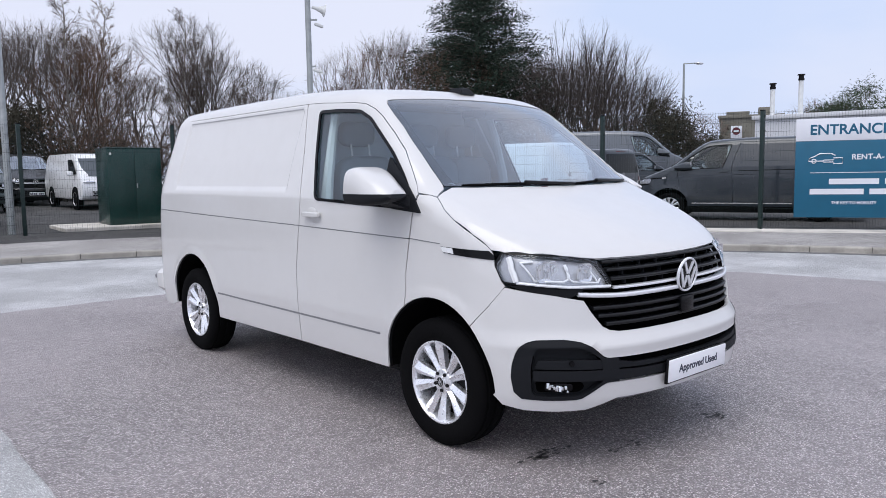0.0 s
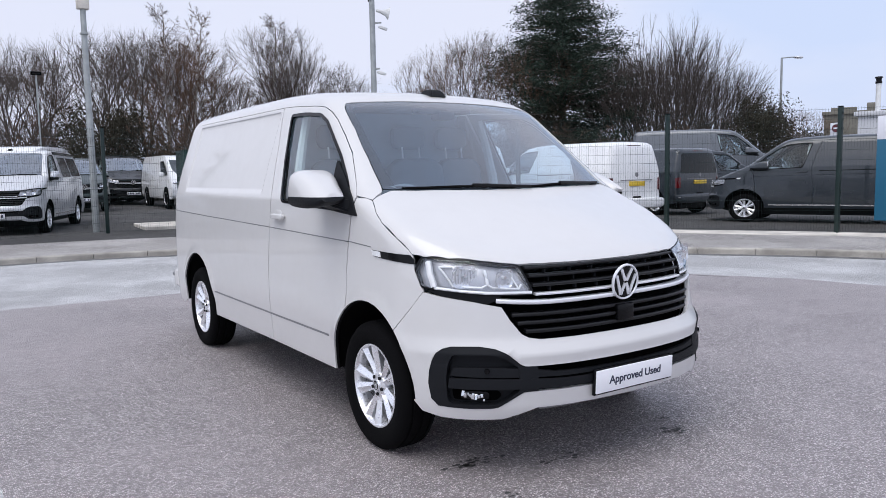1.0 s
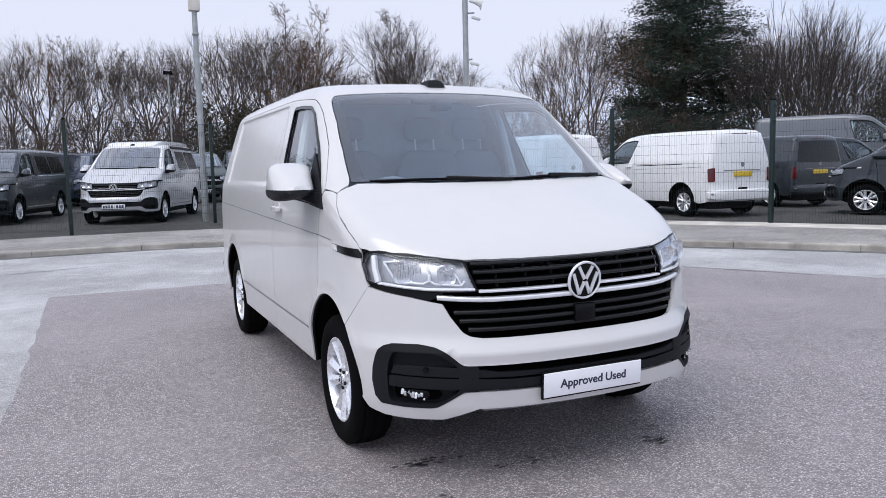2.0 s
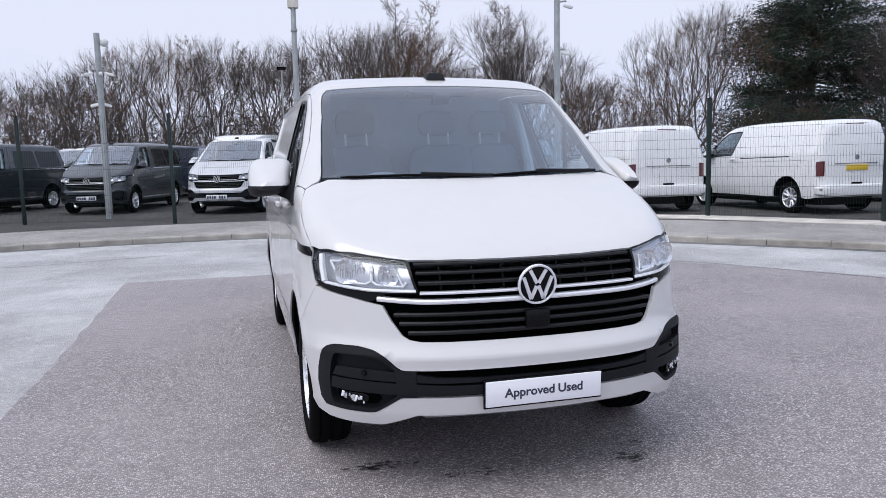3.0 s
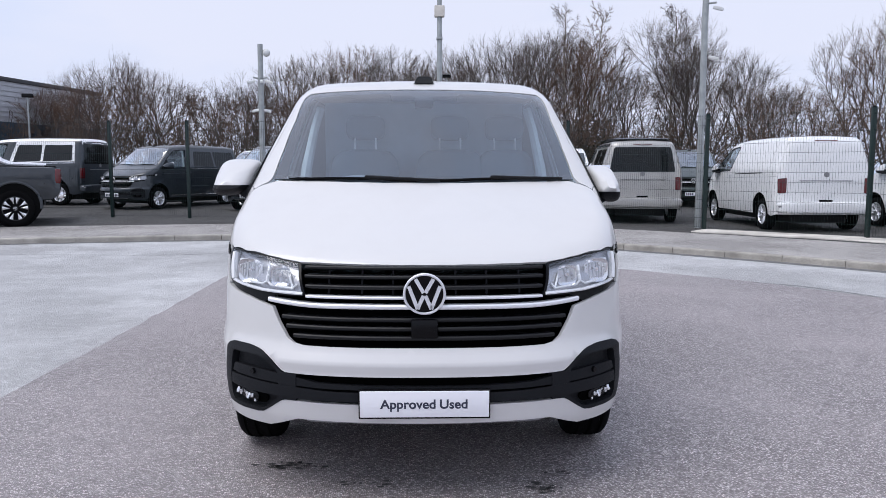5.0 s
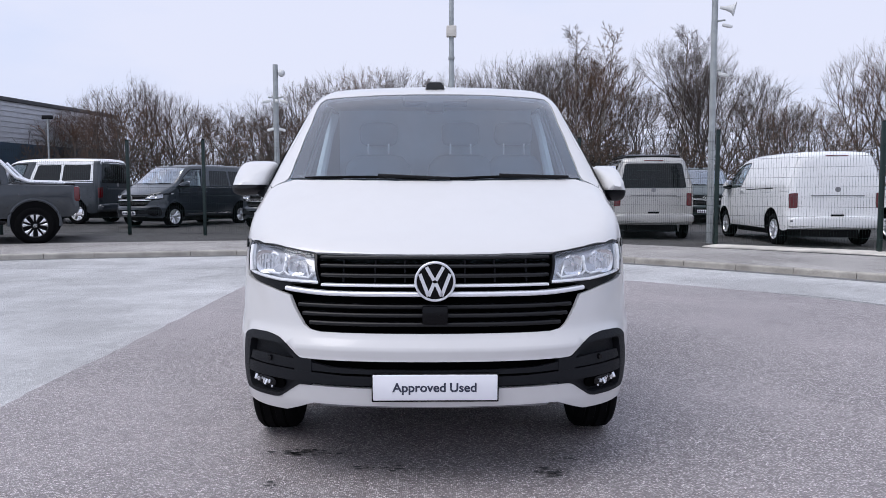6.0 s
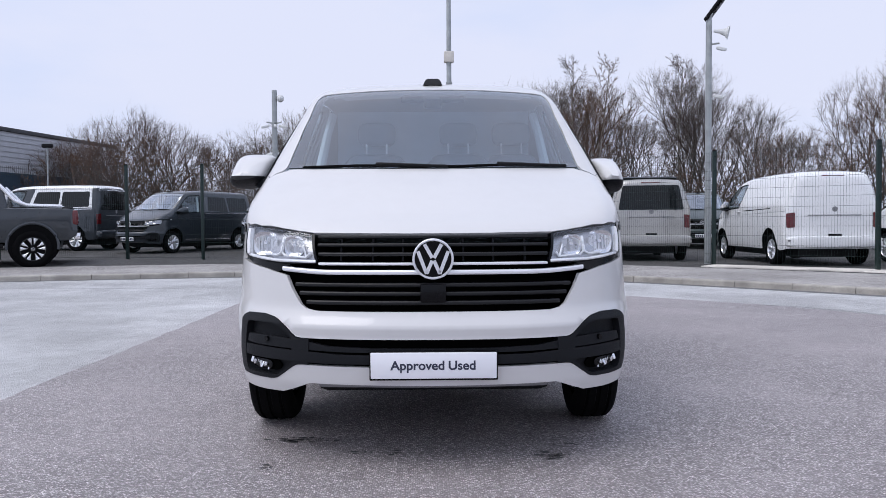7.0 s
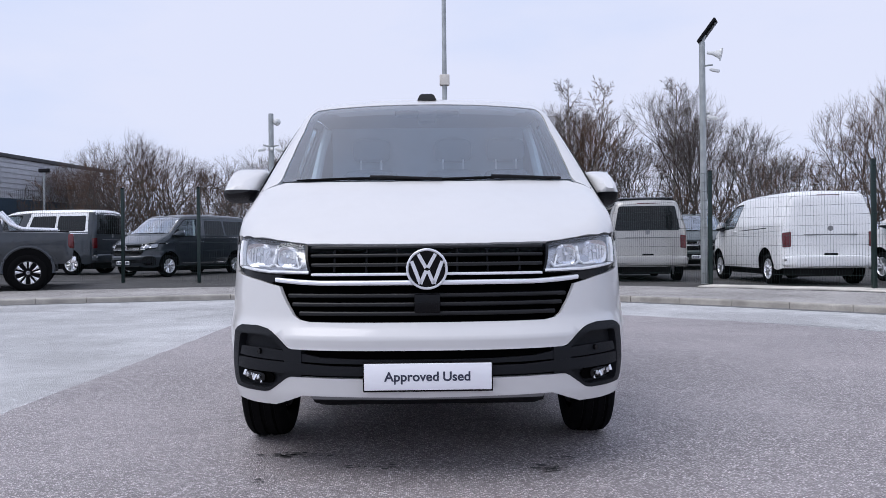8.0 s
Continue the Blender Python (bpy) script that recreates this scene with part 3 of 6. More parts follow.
def van_sheets(step):
    """All the sheets of the skin, by name; right-hand ones are mirrored for the other side."""
    g = {}
    gap = .004
    # roof with the windscreen's pillars
    rail = [to_hull(on_side(y, z + gap)) for y, z in reversed(DOOR_TOP)]
    back = [to_hull(on_side(y, 1.872)) for y in (2.6, 3.0, 3.5, 4.0, 4.38, 4.56)]
    top = [to_hull(on_top(x, 4.655)) for x in (-.6, -.3, 0)]
    half = rail + back + top
    screen = [(-.797, .998), (-.765, 1.2), (-.733, 1.4), (-.706, 1.58), (-.678, 1.615), (-.45, 1.582), (-.2, 1.557), (0, 1.55)]
    edge = [to_hull(on_top(x, y)) for x, y in screen]
    foot = [to_hull(on_top(-.812, .974)), to_hull(on_side(.952, 1.2905)), to_hull(on_side(.99, 1.2995))]
    loop = half + [(y, -v) for y, v in reversed(half[:-1])] + [(y, -v) for y, v in reversed(foot)] + [(y, -v) for y, v in edge] + list(reversed(edge[:-1])) + foot
    g["roof"] = patch(loop, [], hull, step)
    base = [to_hull(on_top(x, .848 + .232 * x * x)) for x in (0, -.2, -.4, -.6, -.78)]
    pane = edge + [(y, -v) for y, v in reversed(edge[:-1])] + [(y, -v) for y, v in reversed(base[1:])] + base
    g["pane"] = patch(inset(pane, .004), [], hull, step * 1.5, -.004, .004)
    g["frit"] = patch(inset(pane, .003), [inset(rounded(pane, .08), .038)], hull, step, -.010, 0)
    tab = [(-.21, 1.565), (-.205, 1.515), (-.19, 1.50), (-.06, 1.492), (-.05, 1.465), (-.035, 1.455), (0, 1.454)]
    g["tab"] = patch([to_hull(on_top(x, y)) for x, y in tab + [(-x, y) for x, y in reversed(tab[:-1])]], [], hull, step * .5, -.011, 0)
    # bonnet
    front = [tuple(on_front(x, zz - .001)[:2]) for x, zz in ((-.872, 1.036), (-.80, 1.031), (-.681, 1.019), (-.60, 1.007), (-.526, .998), (-.40, .996), (-.259, .994), (-.12, .993), (0, .993))]
    side = [tuple(on_side(y, zz)[:2]) for y, zz in BONNET_EDGE]
    b = [(0, .836), (-.2, .845), (-.376, .870), (-.62, .924), (-.76, .968)] + side + front
    g["bonnet"] = patch(b + [(-x, y) for x, y in reversed(b[1:-1])], [], deck, step * .8)
    # wing
    wing = [("s", 1.052, 1.30), ("s", .985, 1.296)] + [("s", y, zz - .0028) for y, zz in BONNET_EDGE] + [("s", .530, 1.028), ("s", .515, .97), ("s", .478, .90), ("s", .461, .878), ("s", .534, .784)]
    arch = [("s", y, z) for y, z in arc(ARCH_F, 132.2, 58)]
    wing += arch + [("s", 1.125, .894), ("s", 1.094, 1.072), ("s", 1.075, 1.2)]
    g["wing"] = patch(belt_mix(wing), [], belt, step)
    # bumper with the opening for the dark lower trim
    rim = [("s", .4625, .873)] + [("f", -.845, .857), ("f", -.76, .839)] + GRILLE_LOW
    low = [("f", 0, .352), ("f", -.276, .354), ("f", -.53, .354), ("f", -.60, .325), ("f", -.66, .302), ("f", -.76, .298), ("f", -.86, .30), ("s", .47, .315), ("s", .512, .36)]
    cheek = [("s", y, z) for y, z in arc(ARCH_F, 184, 132.9, 8)] + [("s", .5305, .784)]
    left = belt_mix(low + cheek + rim)
    loop = left + [(-u, v) for u, v in reversed(left[1:-1])]
    trim = belt_mix(list(TRIM_LOW) + TRIM_TOP)
    hole = trim + [(-u, v) for u, v in reversed(trim[1:-1])]
    g["bumper"] = patch(loop, [rounded(hole, .015)], belt, step * .8, 0, .02)
    g["trim_back"] = patch(inset(hole, -.01), [], belt, step, -.034, 0)
    cut_in = belt_mix([("f", -.53, .546), ("f", -.53, .434)])
    corner = belt_mix(TRIM_TOP[:-1]) + cut_in + belt_mix(TRIM_LOW[1:])
    g["trim_floor"] = patch(inset(corner, .004), [], belt, step, -.03, .004)
    g["trim_frame"] = patch(inset(corner, .0015), [rounded(belt_mix(POCKET), .012)], belt, step * .5, .003, .034)
    bar_up = belt_mix([("u", -.556, .506), ("u", -.545, .543), ("f", -.80, .546), ("f", -.70, .546), ("f", -.56, .538), ("f", -.45, .517), ("f", -.25, .511), ("f", 0, .510)]) 
    bar_up = both(bar_up) + both(belt_mix([("f", -.80, .503), ("f", -.56, .499), ("f", -.40, .494), ("f", 0, .492)]))[::-1]
    g["trim_bar_up"] = patch(bar_up, [], belt, step * .6, .0, .03)
    bar_low = both(belt_mix([("u", -.560, .449), ("u", -.558, .495), ("f", -.80, .497), ("f", -.56, .493), ("f", -.40, .484), ("f", 0, .480)]))
    bar_low = bar_low + both(belt_mix([("f", -.80, .447), ("f", -.60, .447), ("f", -.45, .444), ("f", 0, .446)]))[::-1]
    g["trim_bar_low"] = patch(bar_low, [], belt, step * .6, .004, .03)
    g["fog_pocket"] = patch(rounded(belt_mix([("u", -.556, .440), ("u", -.43, .440), ("u", -.415, .415), ("u", -.43, .388), ("u", -.55, .388)]), .012), [], belt, step * .6, -.022, .004)
    g["lip"] = patch([(u * .985, v) for u, v in both(belt_mix([("f", -.52, .338), ("f", -.48, .353), ("f", 0, .354)]))] + both(belt_mix([("f", -.50, .320), ("f", -.3, .325), ("f", 0, .325)]))[::-1], [], belt, step, -.03, .1)
    # lamps and the dark field behind the grille, its shade held in the colour
    lamp = rounded(belt_mix(LAMP), .012)
    g["lens"] = patch(inset(lamp, .004), [], belt, step * .6, -.002, .03)
    g["lamp_back"] = patch(inset(lamp, .002), [], belt, step * .5, -.034, 0)
    g["lamp_edge"] = patch(inset(lamp, -.004), [inset(lamp, .003)], belt, step * .5, -.005, .02)
    field = belt_mix([("f", -.90, .83), ("f", -.85, 1.0), ("f", -.68, 1.01), ("f", -.526, 1.0), ("f", 0, .996)])
    floor_ = belt_mix([("f", -.70, .80), ("f", -.66, .74), ("f", -.6, .66), ("f", 0, .645)])
    g["grille_back"] = patch(both(field) + both(floor_)[::-1], [], belt, step, -.06, 0)
    strip = belt_mix([("s", .462, .884), ("f", -.86, .884), ("f", -.778, .870), ("f", -.64, .860), ("f", -.66, .842), ("f", -.70, .826), ("f", -.76, .841), ("f", -.845, .859)])
    g["under_lamp"] = patch(strip, [], belt, step * .6, -.012, .02)
    badge = belt_mix([("s", .85, 1.046), ("s", .548, 1.040), ("s", .522, 1.02), ("s", .518, 1.0), ("s", .548, 1.0), ("s", .773, 1.012), ("s", .835, 1.018)])
    g["wing_strip"] = patch(badge, [], belt, step * .5, .004, .006)
    ind = belt_mix([("s", .852, 1.047), ("s", .762, 1.044), ("s", .752, 1.013), ("s", .835, 1.018)])
    g["repeater"] = patch(inset(ind, .002), [], belt, step * .5, .007, .006)
    g["wing_seam"] = patch(belt_mix([("s", 1.088, 1.0745), ("s", .86, 1.0615), ("s", .86, 1.0565), ("s", 1.088, 1.0695)]), [], belt, .05, .0012, 0)
    # door, above and below the crease
    d_rear = [(2.24, .345), (2.246, .56), (2.254, .8)]
    up = [(y, z) for y, z in DOOR_TOP]
    r_up = [(2.206, 1.261), (2.28, 1.58)]
    upper = [(1.10, crease(1.1) + .003), (1.082, 1.2), *reversed(up), *reversed(r_up), (2.212, crease(2.21) + .003)]
    upper = [(y + (gap if y < 1.2 and z < 1.25 else 0), z) for y, z in upper]
    cut = rounded(hull_side(WINDOW), .05, 5)
    g["door_upper"] = patch([to_hull(on_side(y, z)) for y, z in upper], [cut], hull, step)
    arch_tail = [(y, z) for y, z in arc(ARCH_F, 56.5, -4, 9)]
    lower = [(1.104, crease(1.1) - .003), (1.131, .894), (1.135, .735), *arch_tail, (1.33, .345), *d_rear, (2.213, crease(2.21) - .003)]
    g["door_lower"] = patch([to_hull(on_side(y, z)) for y, z in dense(lower, .2)], [], hull, step)
    g["crease_line"] = patch([to_hull(on_side(y, crease(y) + o)) for o, ys in ((-.008, (1.13, 1.6, 2.2, 2.8, 3.4, 4.0, 4.58)), (.008, (4.58, 4.0, 3.4, 2.8, 2.2, 1.6, 1.13))) for y in ys], [], hull, .05, -.004, 0)
    g["seal"] = patch(inset(cut, -.004), [inset(cut, .013)], hull, step * .7, .004, .012)
    g["side_pane"] = patch(inset(cut, .010), [], hull, step * 2, -.010, .003)
    # side panel behind the door
    s_up = [(2.22, crease(2.22) + .003), (2.214, 1.261), (2.288, 1.58), (2.384, 1.868), (3.0, 1.868), (3.6, 1.868), (4.2, 1.868), (4.55, 1.86), (4.60, 1.5), (4.62, crease(4.6) + .003), (3.6, crease(3.6) + .003)]
    g["panel_upper"] = patch([to_hull(on_side(y, z)) for y, z in s_up], [], hull, step * .6)
    s_low = [(2.221, crease(2.22) - .003), (2.262, .8), (2.254, .56), (2.248, .345), (3.46, .335), *arc(ARCH_R, 184, -4, 24), (4.40, .32), (4.61, .36), (4.62, .8), (4.62, crease(4.6) - .003), (3.6, crease(3.6) - .003)]
    g["panel_lower"] = patch([to_hull(on_side(y, z)) for y, z in dense(s_low, .25)], [], hull, step)
    g["rub"] = patch([to_hull(on_side(y, z)) for y, z in dense([(3.44, .518), (1.37, .521), (1.37, .533), (3.44, .530)], .3)], [], hull, .05, .0012, 0)
    # flat strip on the skin: shade under the field's top edge, as colour
    g["groove"] = patch([to_hull(on_side(y, z)) for y, z in dense([(4.22, 1.838), (2.42, 1.838), (2.42, 1.845), (4.22, 1.845)], .3)], [], hull, .05, .0012, 0)
    # tail
    edge_r = [(on_side(4.585 if zz < 1.3 else 4.555 - .09 * (zz - 1.5), zz)[0], zz) for zz in (.36, .6, .9, 1.14, 1.3, 1.5, 1.65, 1.76)] + [(-.62, 1.85), (-.4, 1.875), (0, 1.88)]
    g["tailgate"] = patch(both(edge_r), [], tail, step * 1.3, -.002)
    g["tail_lamp"] = patch(rounded([(-.600, .79), (-.605, 1.09), (-.505, 1.11), (-.505, .80)], .02), [], stern, .03, .007, .015)
    g["rear_glass"] = patch(rounded([(-.76, 1.22), (.76, 1.22), (.655, 1.80), (-.655, 1.80)], .05), [], tail, step * 2, .004, .006)
    # lining of the cab
    g["lining"] = patch(inset(hull_side([(1.38, .5), (2.24, .5), (2.24, 1.2), (1.1, 1.2), (1.12, .86), (1.3, .8)]), .004), [], hull, step * 2, -.05, 0)
    roof_in = [to_hull(on_top(x, y)) for x, y in ((-.62, 1.62), (-.62, 2.24))]
    g["headlining"] = patch([(1.64, roof_in[0][1]), (2.24, roof_in[1][1]), (2.24, -roof_in[1][1]), (1.64, -roof_in[0][1])], [], hull, step * 2, -.045, 0)
    return g


def skin(name, sheet, material, parent, label=""):
    return under(new(name, sheet_mesh(name, sheet, material)), parent, label)


def words(name, text, size, material, parent, m, label=""):
    cu = bpy.data.curves.new(name, "FONT")
    cu.body, cu.size, cu.align_x, cu.align_y, cu.extrude, cu.offset = text, size, "CENTER", "CENTER", .0008, size * .022
    tmp = new(name, cu)
    me = bpy.data.meshes.new_from_object(tmp.evaluated_get(bpy.context.evaluated_depsgraph_get()))
    bpy.data.objects.remove(tmp)
    me.materials.clear()
    me.materials.append(material)
    ob = under(new(name, me), parent, label)
    ob.matrix_basis = m
    return ob


def build_wheel(parent, m):
    """A wheel, its outer face towards +x."""
    w = under(new("wheel"), parent)
    w.matrix_basis = m
    bm = bmesh.new()
    prof = [(-.085, .212), (-.098, .235), (-.106, .275), (-.098, .312), (-.080, .329), (-.062, .333), (-.058, .325), (-.050, .325), (-.046, .3345), (-.012, .335), (-.008, .326), (.008, .326), (.012, .335),
            (.046, .3345), (.050, .325), (.058, .325), (.062, .333), (.080, .329), (.098, .312), (.1035, .29), (.106, .275), (.103, .255), (.098, .235), (.092, .222), (.085, .212)]
    spin_profile(bm, prof, 44)
    bmesh.ops.recalc_face_normals(bm, faces=bm.faces)
    part("tyre", bm, RUBBER, w)
    bm = bmesh.new()
    spin_profile(bm, [(.080, .219), (.091, .217), (.092, .210), (.084, .204), (.060, .201), (-.02, .188), (-.08, .186)], 44)
    spin_profile(bm, [(.020, .066), (.058, .066), (.064, .062), (.068, .050), (.070, .032), (.074, .030)], 32)
    bmesh.ops.recalc_face_normals(bm, faces=bm.faces)
    part("rim", bm, ALLOY, w, "silver alloy rim with five pairs of spokes")
    for k in range(5):
        for s in (-1, 1):
            bm = bmesh.new()
            rows = []
            for r, half, face, off in ((.040, .016, .062, .014), (.080, .020, .066, .022), (.12, .025, .072, .032), (.165, .031, .080, .044), (.207, .038, .084, .058)):
                row = []
                for v, f in ((-half, -.013), (-s * half * .15, .004), (half, -.013), (half * .8, -.05), (-half * .8, -.05)):
                    ang = 2 * math.pi * k / 5 + .32
                    q = v + s * off
                    row.append(bm.verts.new((face + f, r * math.cos(ang) - q * math.sin(ang), r * math.sin(ang) + q * math.cos(ang))))
                rows.append(row)
            for a, b in zip(rows, rows[1:]):
                for j in range(5):
                    bm.faces.new((a[j], b[j], b[(j + 1) % 5], a[(j + 1) % 5]))
            bmesh.ops.recalc_face_normals(bm, faces=bm.faces)
            part("spoke", bm, ALLOY, w, smooth=False)
    bm = bmesh.new()
    spin_profile(bm, [(.070, .030), (.078, .029), (.080, .025)], 24)
    part("hub_cap", bm, ALLOY, w)
    bm = bmesh.new()
    spin_profile(bm, [(.0795, .0005), (.0795, .025)], 24)
    part("hub_badge", bm, ALLOY_DARK, w)
    bm = bmesh.new()
    for y, a in ((-.010, 20), (-.004, -20), (.004, 20), (.010, -20)):
        add_box(bm, .0796, .0816, y - .0018, y + .0018, -.017, .017, .0005, pose(0, 0, 0, a))
    part("badge_mark", bm, ALLOY, w)
    bm = bmesh.new()
    for k in range(5):
        a = 2 * math.pi * (k + .5) / 5
        bmesh.ops.create_cone(bm, cap_ends=True, segments=10, radius1=.0105, radius2=.009, depth=.02, matrix=pose(.066, .047 * math.cos(a), .047 * math.sin(a)) @ pose(0, 0, 0, 0, 90, 0))
    tagged(part("wheel_bolts", bm, ALLOY_DARK, w), kind="stuff")
    bm = bmesh.new()
    spin_profile(bm, [(.012, .02), (.016, .06), (.016, .145), (.004, .148), (-.01, .186), (-.09, .186), (-.09, .01)], 40)
    part("brake_disc", bm, ALLOY_DARK, w)
    return w


def superbox(bm, c, h, p=4.0, m=None, nu=24, nv=14):
    """A soft block: a rounded box of half sizes h."""
    rows = []
    for j in range(nv + 1):
        b = math.pi * (j / nv - .5)
        row = []
        for i in range(nu):
            a = 2 * math.pi * i / nu
            d = (math.cos(a) * math.cos(b), math.sin(a) * math.cos(b), math.sin(b))
            k = sum(abs(t) ** p for t in d) ** (-1 / p)
            v = Vector((c[0] + h[0] * d[0] * k, c[1] + h[1] * d[1] * k, c[2] + h[2] * d[2] * k))
            row.append(bm.verts.new(m @ v if m else v))
        rows.append(row)
    for a, b in zip(rows, rows[1:]):
        for i in range(nu):
            bm.faces.new((a[i], a[(i + 1) % nu], b[(i + 1) % nu], b[i]))
    bmesh.ops.remove_doubles(bm, verts=[v for r in (rows[0], rows[-1]) for v in r], dist=1e-5)


def nose_strip(pts, lift, r, close=False):
    """A thin bar laid on the nose along points seen from the front."""
    out = []
    for x, z in dense(pts, .03)[: None if close else -max(1, int(math.ceil(math.dist(pts[-1], pts[0]) / .03)))]:
        p = on_front(x, z)
        out.append(Vector(p + gradient(p[None])[0] * lift))
    p = on_front(*pts[-1])
    out.append(Vector(p + gradient(p[None])[0] * lift))
    bm = bmesh.new()
    tube(bm, out, r, 6)
    bmesh.ops.recalc_face_normals(bm, faces=bm.faces)
    return bm


def build_mirror(parent, s):
    """Door mirror on the side s (-1 or 1); the driver's side is the broader one."""
    wide, mid = ((1.040, .112), 1.352) if s < 0 else ((1.004, .076), 1.320)
    mir = under(new("door_mirror"), parent)
    bm = bmesh.new()
    rows = []
    n, k = 26, 9
    for j in range(k + 1):
        t = j / k
        scale = (1 - (1 - min(1, t * 1.5 + .03)) ** 2.4) ** .5 * (1 - .35 * max(0, t - .7) ** 1.5)
        row = []
        for i in range(n):
            a = 2 * math.pi * i / n
            e = 2 / 4.2
            cx, cz = abs(math.cos(a)) ** e * (1 if math.cos(a) > 0 else -1), abs(math.sin(a)) ** e * (1 if math.sin(a) > 0 else -1)
            x = wide[0] + wide[1] * cx * scale - .016 * cz * scale * (1 if cz > 0 else .3)
            z = mid + .097 * cz * scale - .012 * cx * scale * (cz < 0)
            y0 = 1.01 + 1.65 * max(0, z - 1.29)
            row.append(bm.verts.new((s * x, y0 + (1.405 - y0) * t, z)))
        rows.append(row)
    for a, b in zip(rows, rows[1:]):
        for i in range(n):
            bm.faces.new((a[i], a[(i + 1) % n], b[(i + 1) % n], b[i]))
    bm.faces.new(rows[0])
    low = bm.copy()
    bmesh.ops.bisect_plane(bm, geom=bm.verts[:] + bm.edges[:] + bm.faces[:], plane_co=(0, 0, mid - .047), plane_no=(0, 0, 1), clear_inner=True)
    bmesh.ops.recalc_face_normals(bm, faces=bm.faces)
    part("mirror_shell", bm, VAN_WHITE, mir, "white painted mirror shell")
    bmesh.ops.transform(low, matrix=Matrix.Translation((s * 1.055, 1.26, 1.366)) @ Matrix.Diagonal((1.015, 1.02, 1.04, 1)) @ Matrix.Translation((-s * 1.055, -1.26, -1.366)), verts=low.verts)
    bmesh.ops.bisect_plane(low, geom=low.verts[:] + low.edges[:] + low.faces[:], plane_co=(0, 0, mid - .045), plane_no=(0, 0, -1), clear_inner=True)
    bmesh.ops.holes_fill(low, edges=low.edges[:], sides=0)
    bmesh.ops.recalc_face_normals(low, faces=low.faces)
    part("mirror_foot", low, BLACK_TRIM, mir, "black plastic lower mirror housing")
    bm = bmesh.new()
    add_box(bm, -1.12 if s < 0 else .955, -.975 if s < 0 else 1.08, 1.388, 1.398, 1.30, 1.42, .003)
    part("mirror_glass", bm, CHROME, mir)
    bm = bmesh.new()
    vs = [(1.02, 1.16, 1.262), (1.02, 1.33, 1.262), (.925, 1.33, 1.225), (.925, 1.06, 1.215), (1.02, 1.17, 1.318), (1.02, 1.33, 1.318), (.915, 1.33, 1.32), (.915, 1.08, 1.295)]
    v = [bm.verts.new((s * x, y, z + mid - 1.352)) for x, y, z in vs]
    for f in ((0, 1, 2, 3), (4, 7, 6, 5), (0, 3, 7, 4), (1, 5, 6, 2), (0, 4, 5, 1), (3, 2, 6, 7)):
        bm.faces.new([v[i] for i in f])
    bmesh.ops.bevel(bm, geom=bm.edges[:], offset=.012, segments=2, affect="EDGES")
    bmesh.ops.recalc_face_normals(bm, faces=bm.faces)
    part("mirror_arm", bm, BLACK_TRIM, mir)
    corner = rounded([to_hull(on_side(y, z)) for y, z in ((1.008, 1.205), (1.24, 1.222), (1.34, 1.245), (1.34, 1.50), (1.2, 1.395), (1.07, 1.285))], .01)
    sh = patch(corner, [], hull, .03, .010, .02)
    skin("mirror_triangle", sh if s < 0 else mirrored(sh), BLACK_TRIM, mir)
    return mir


SHEETS = {}


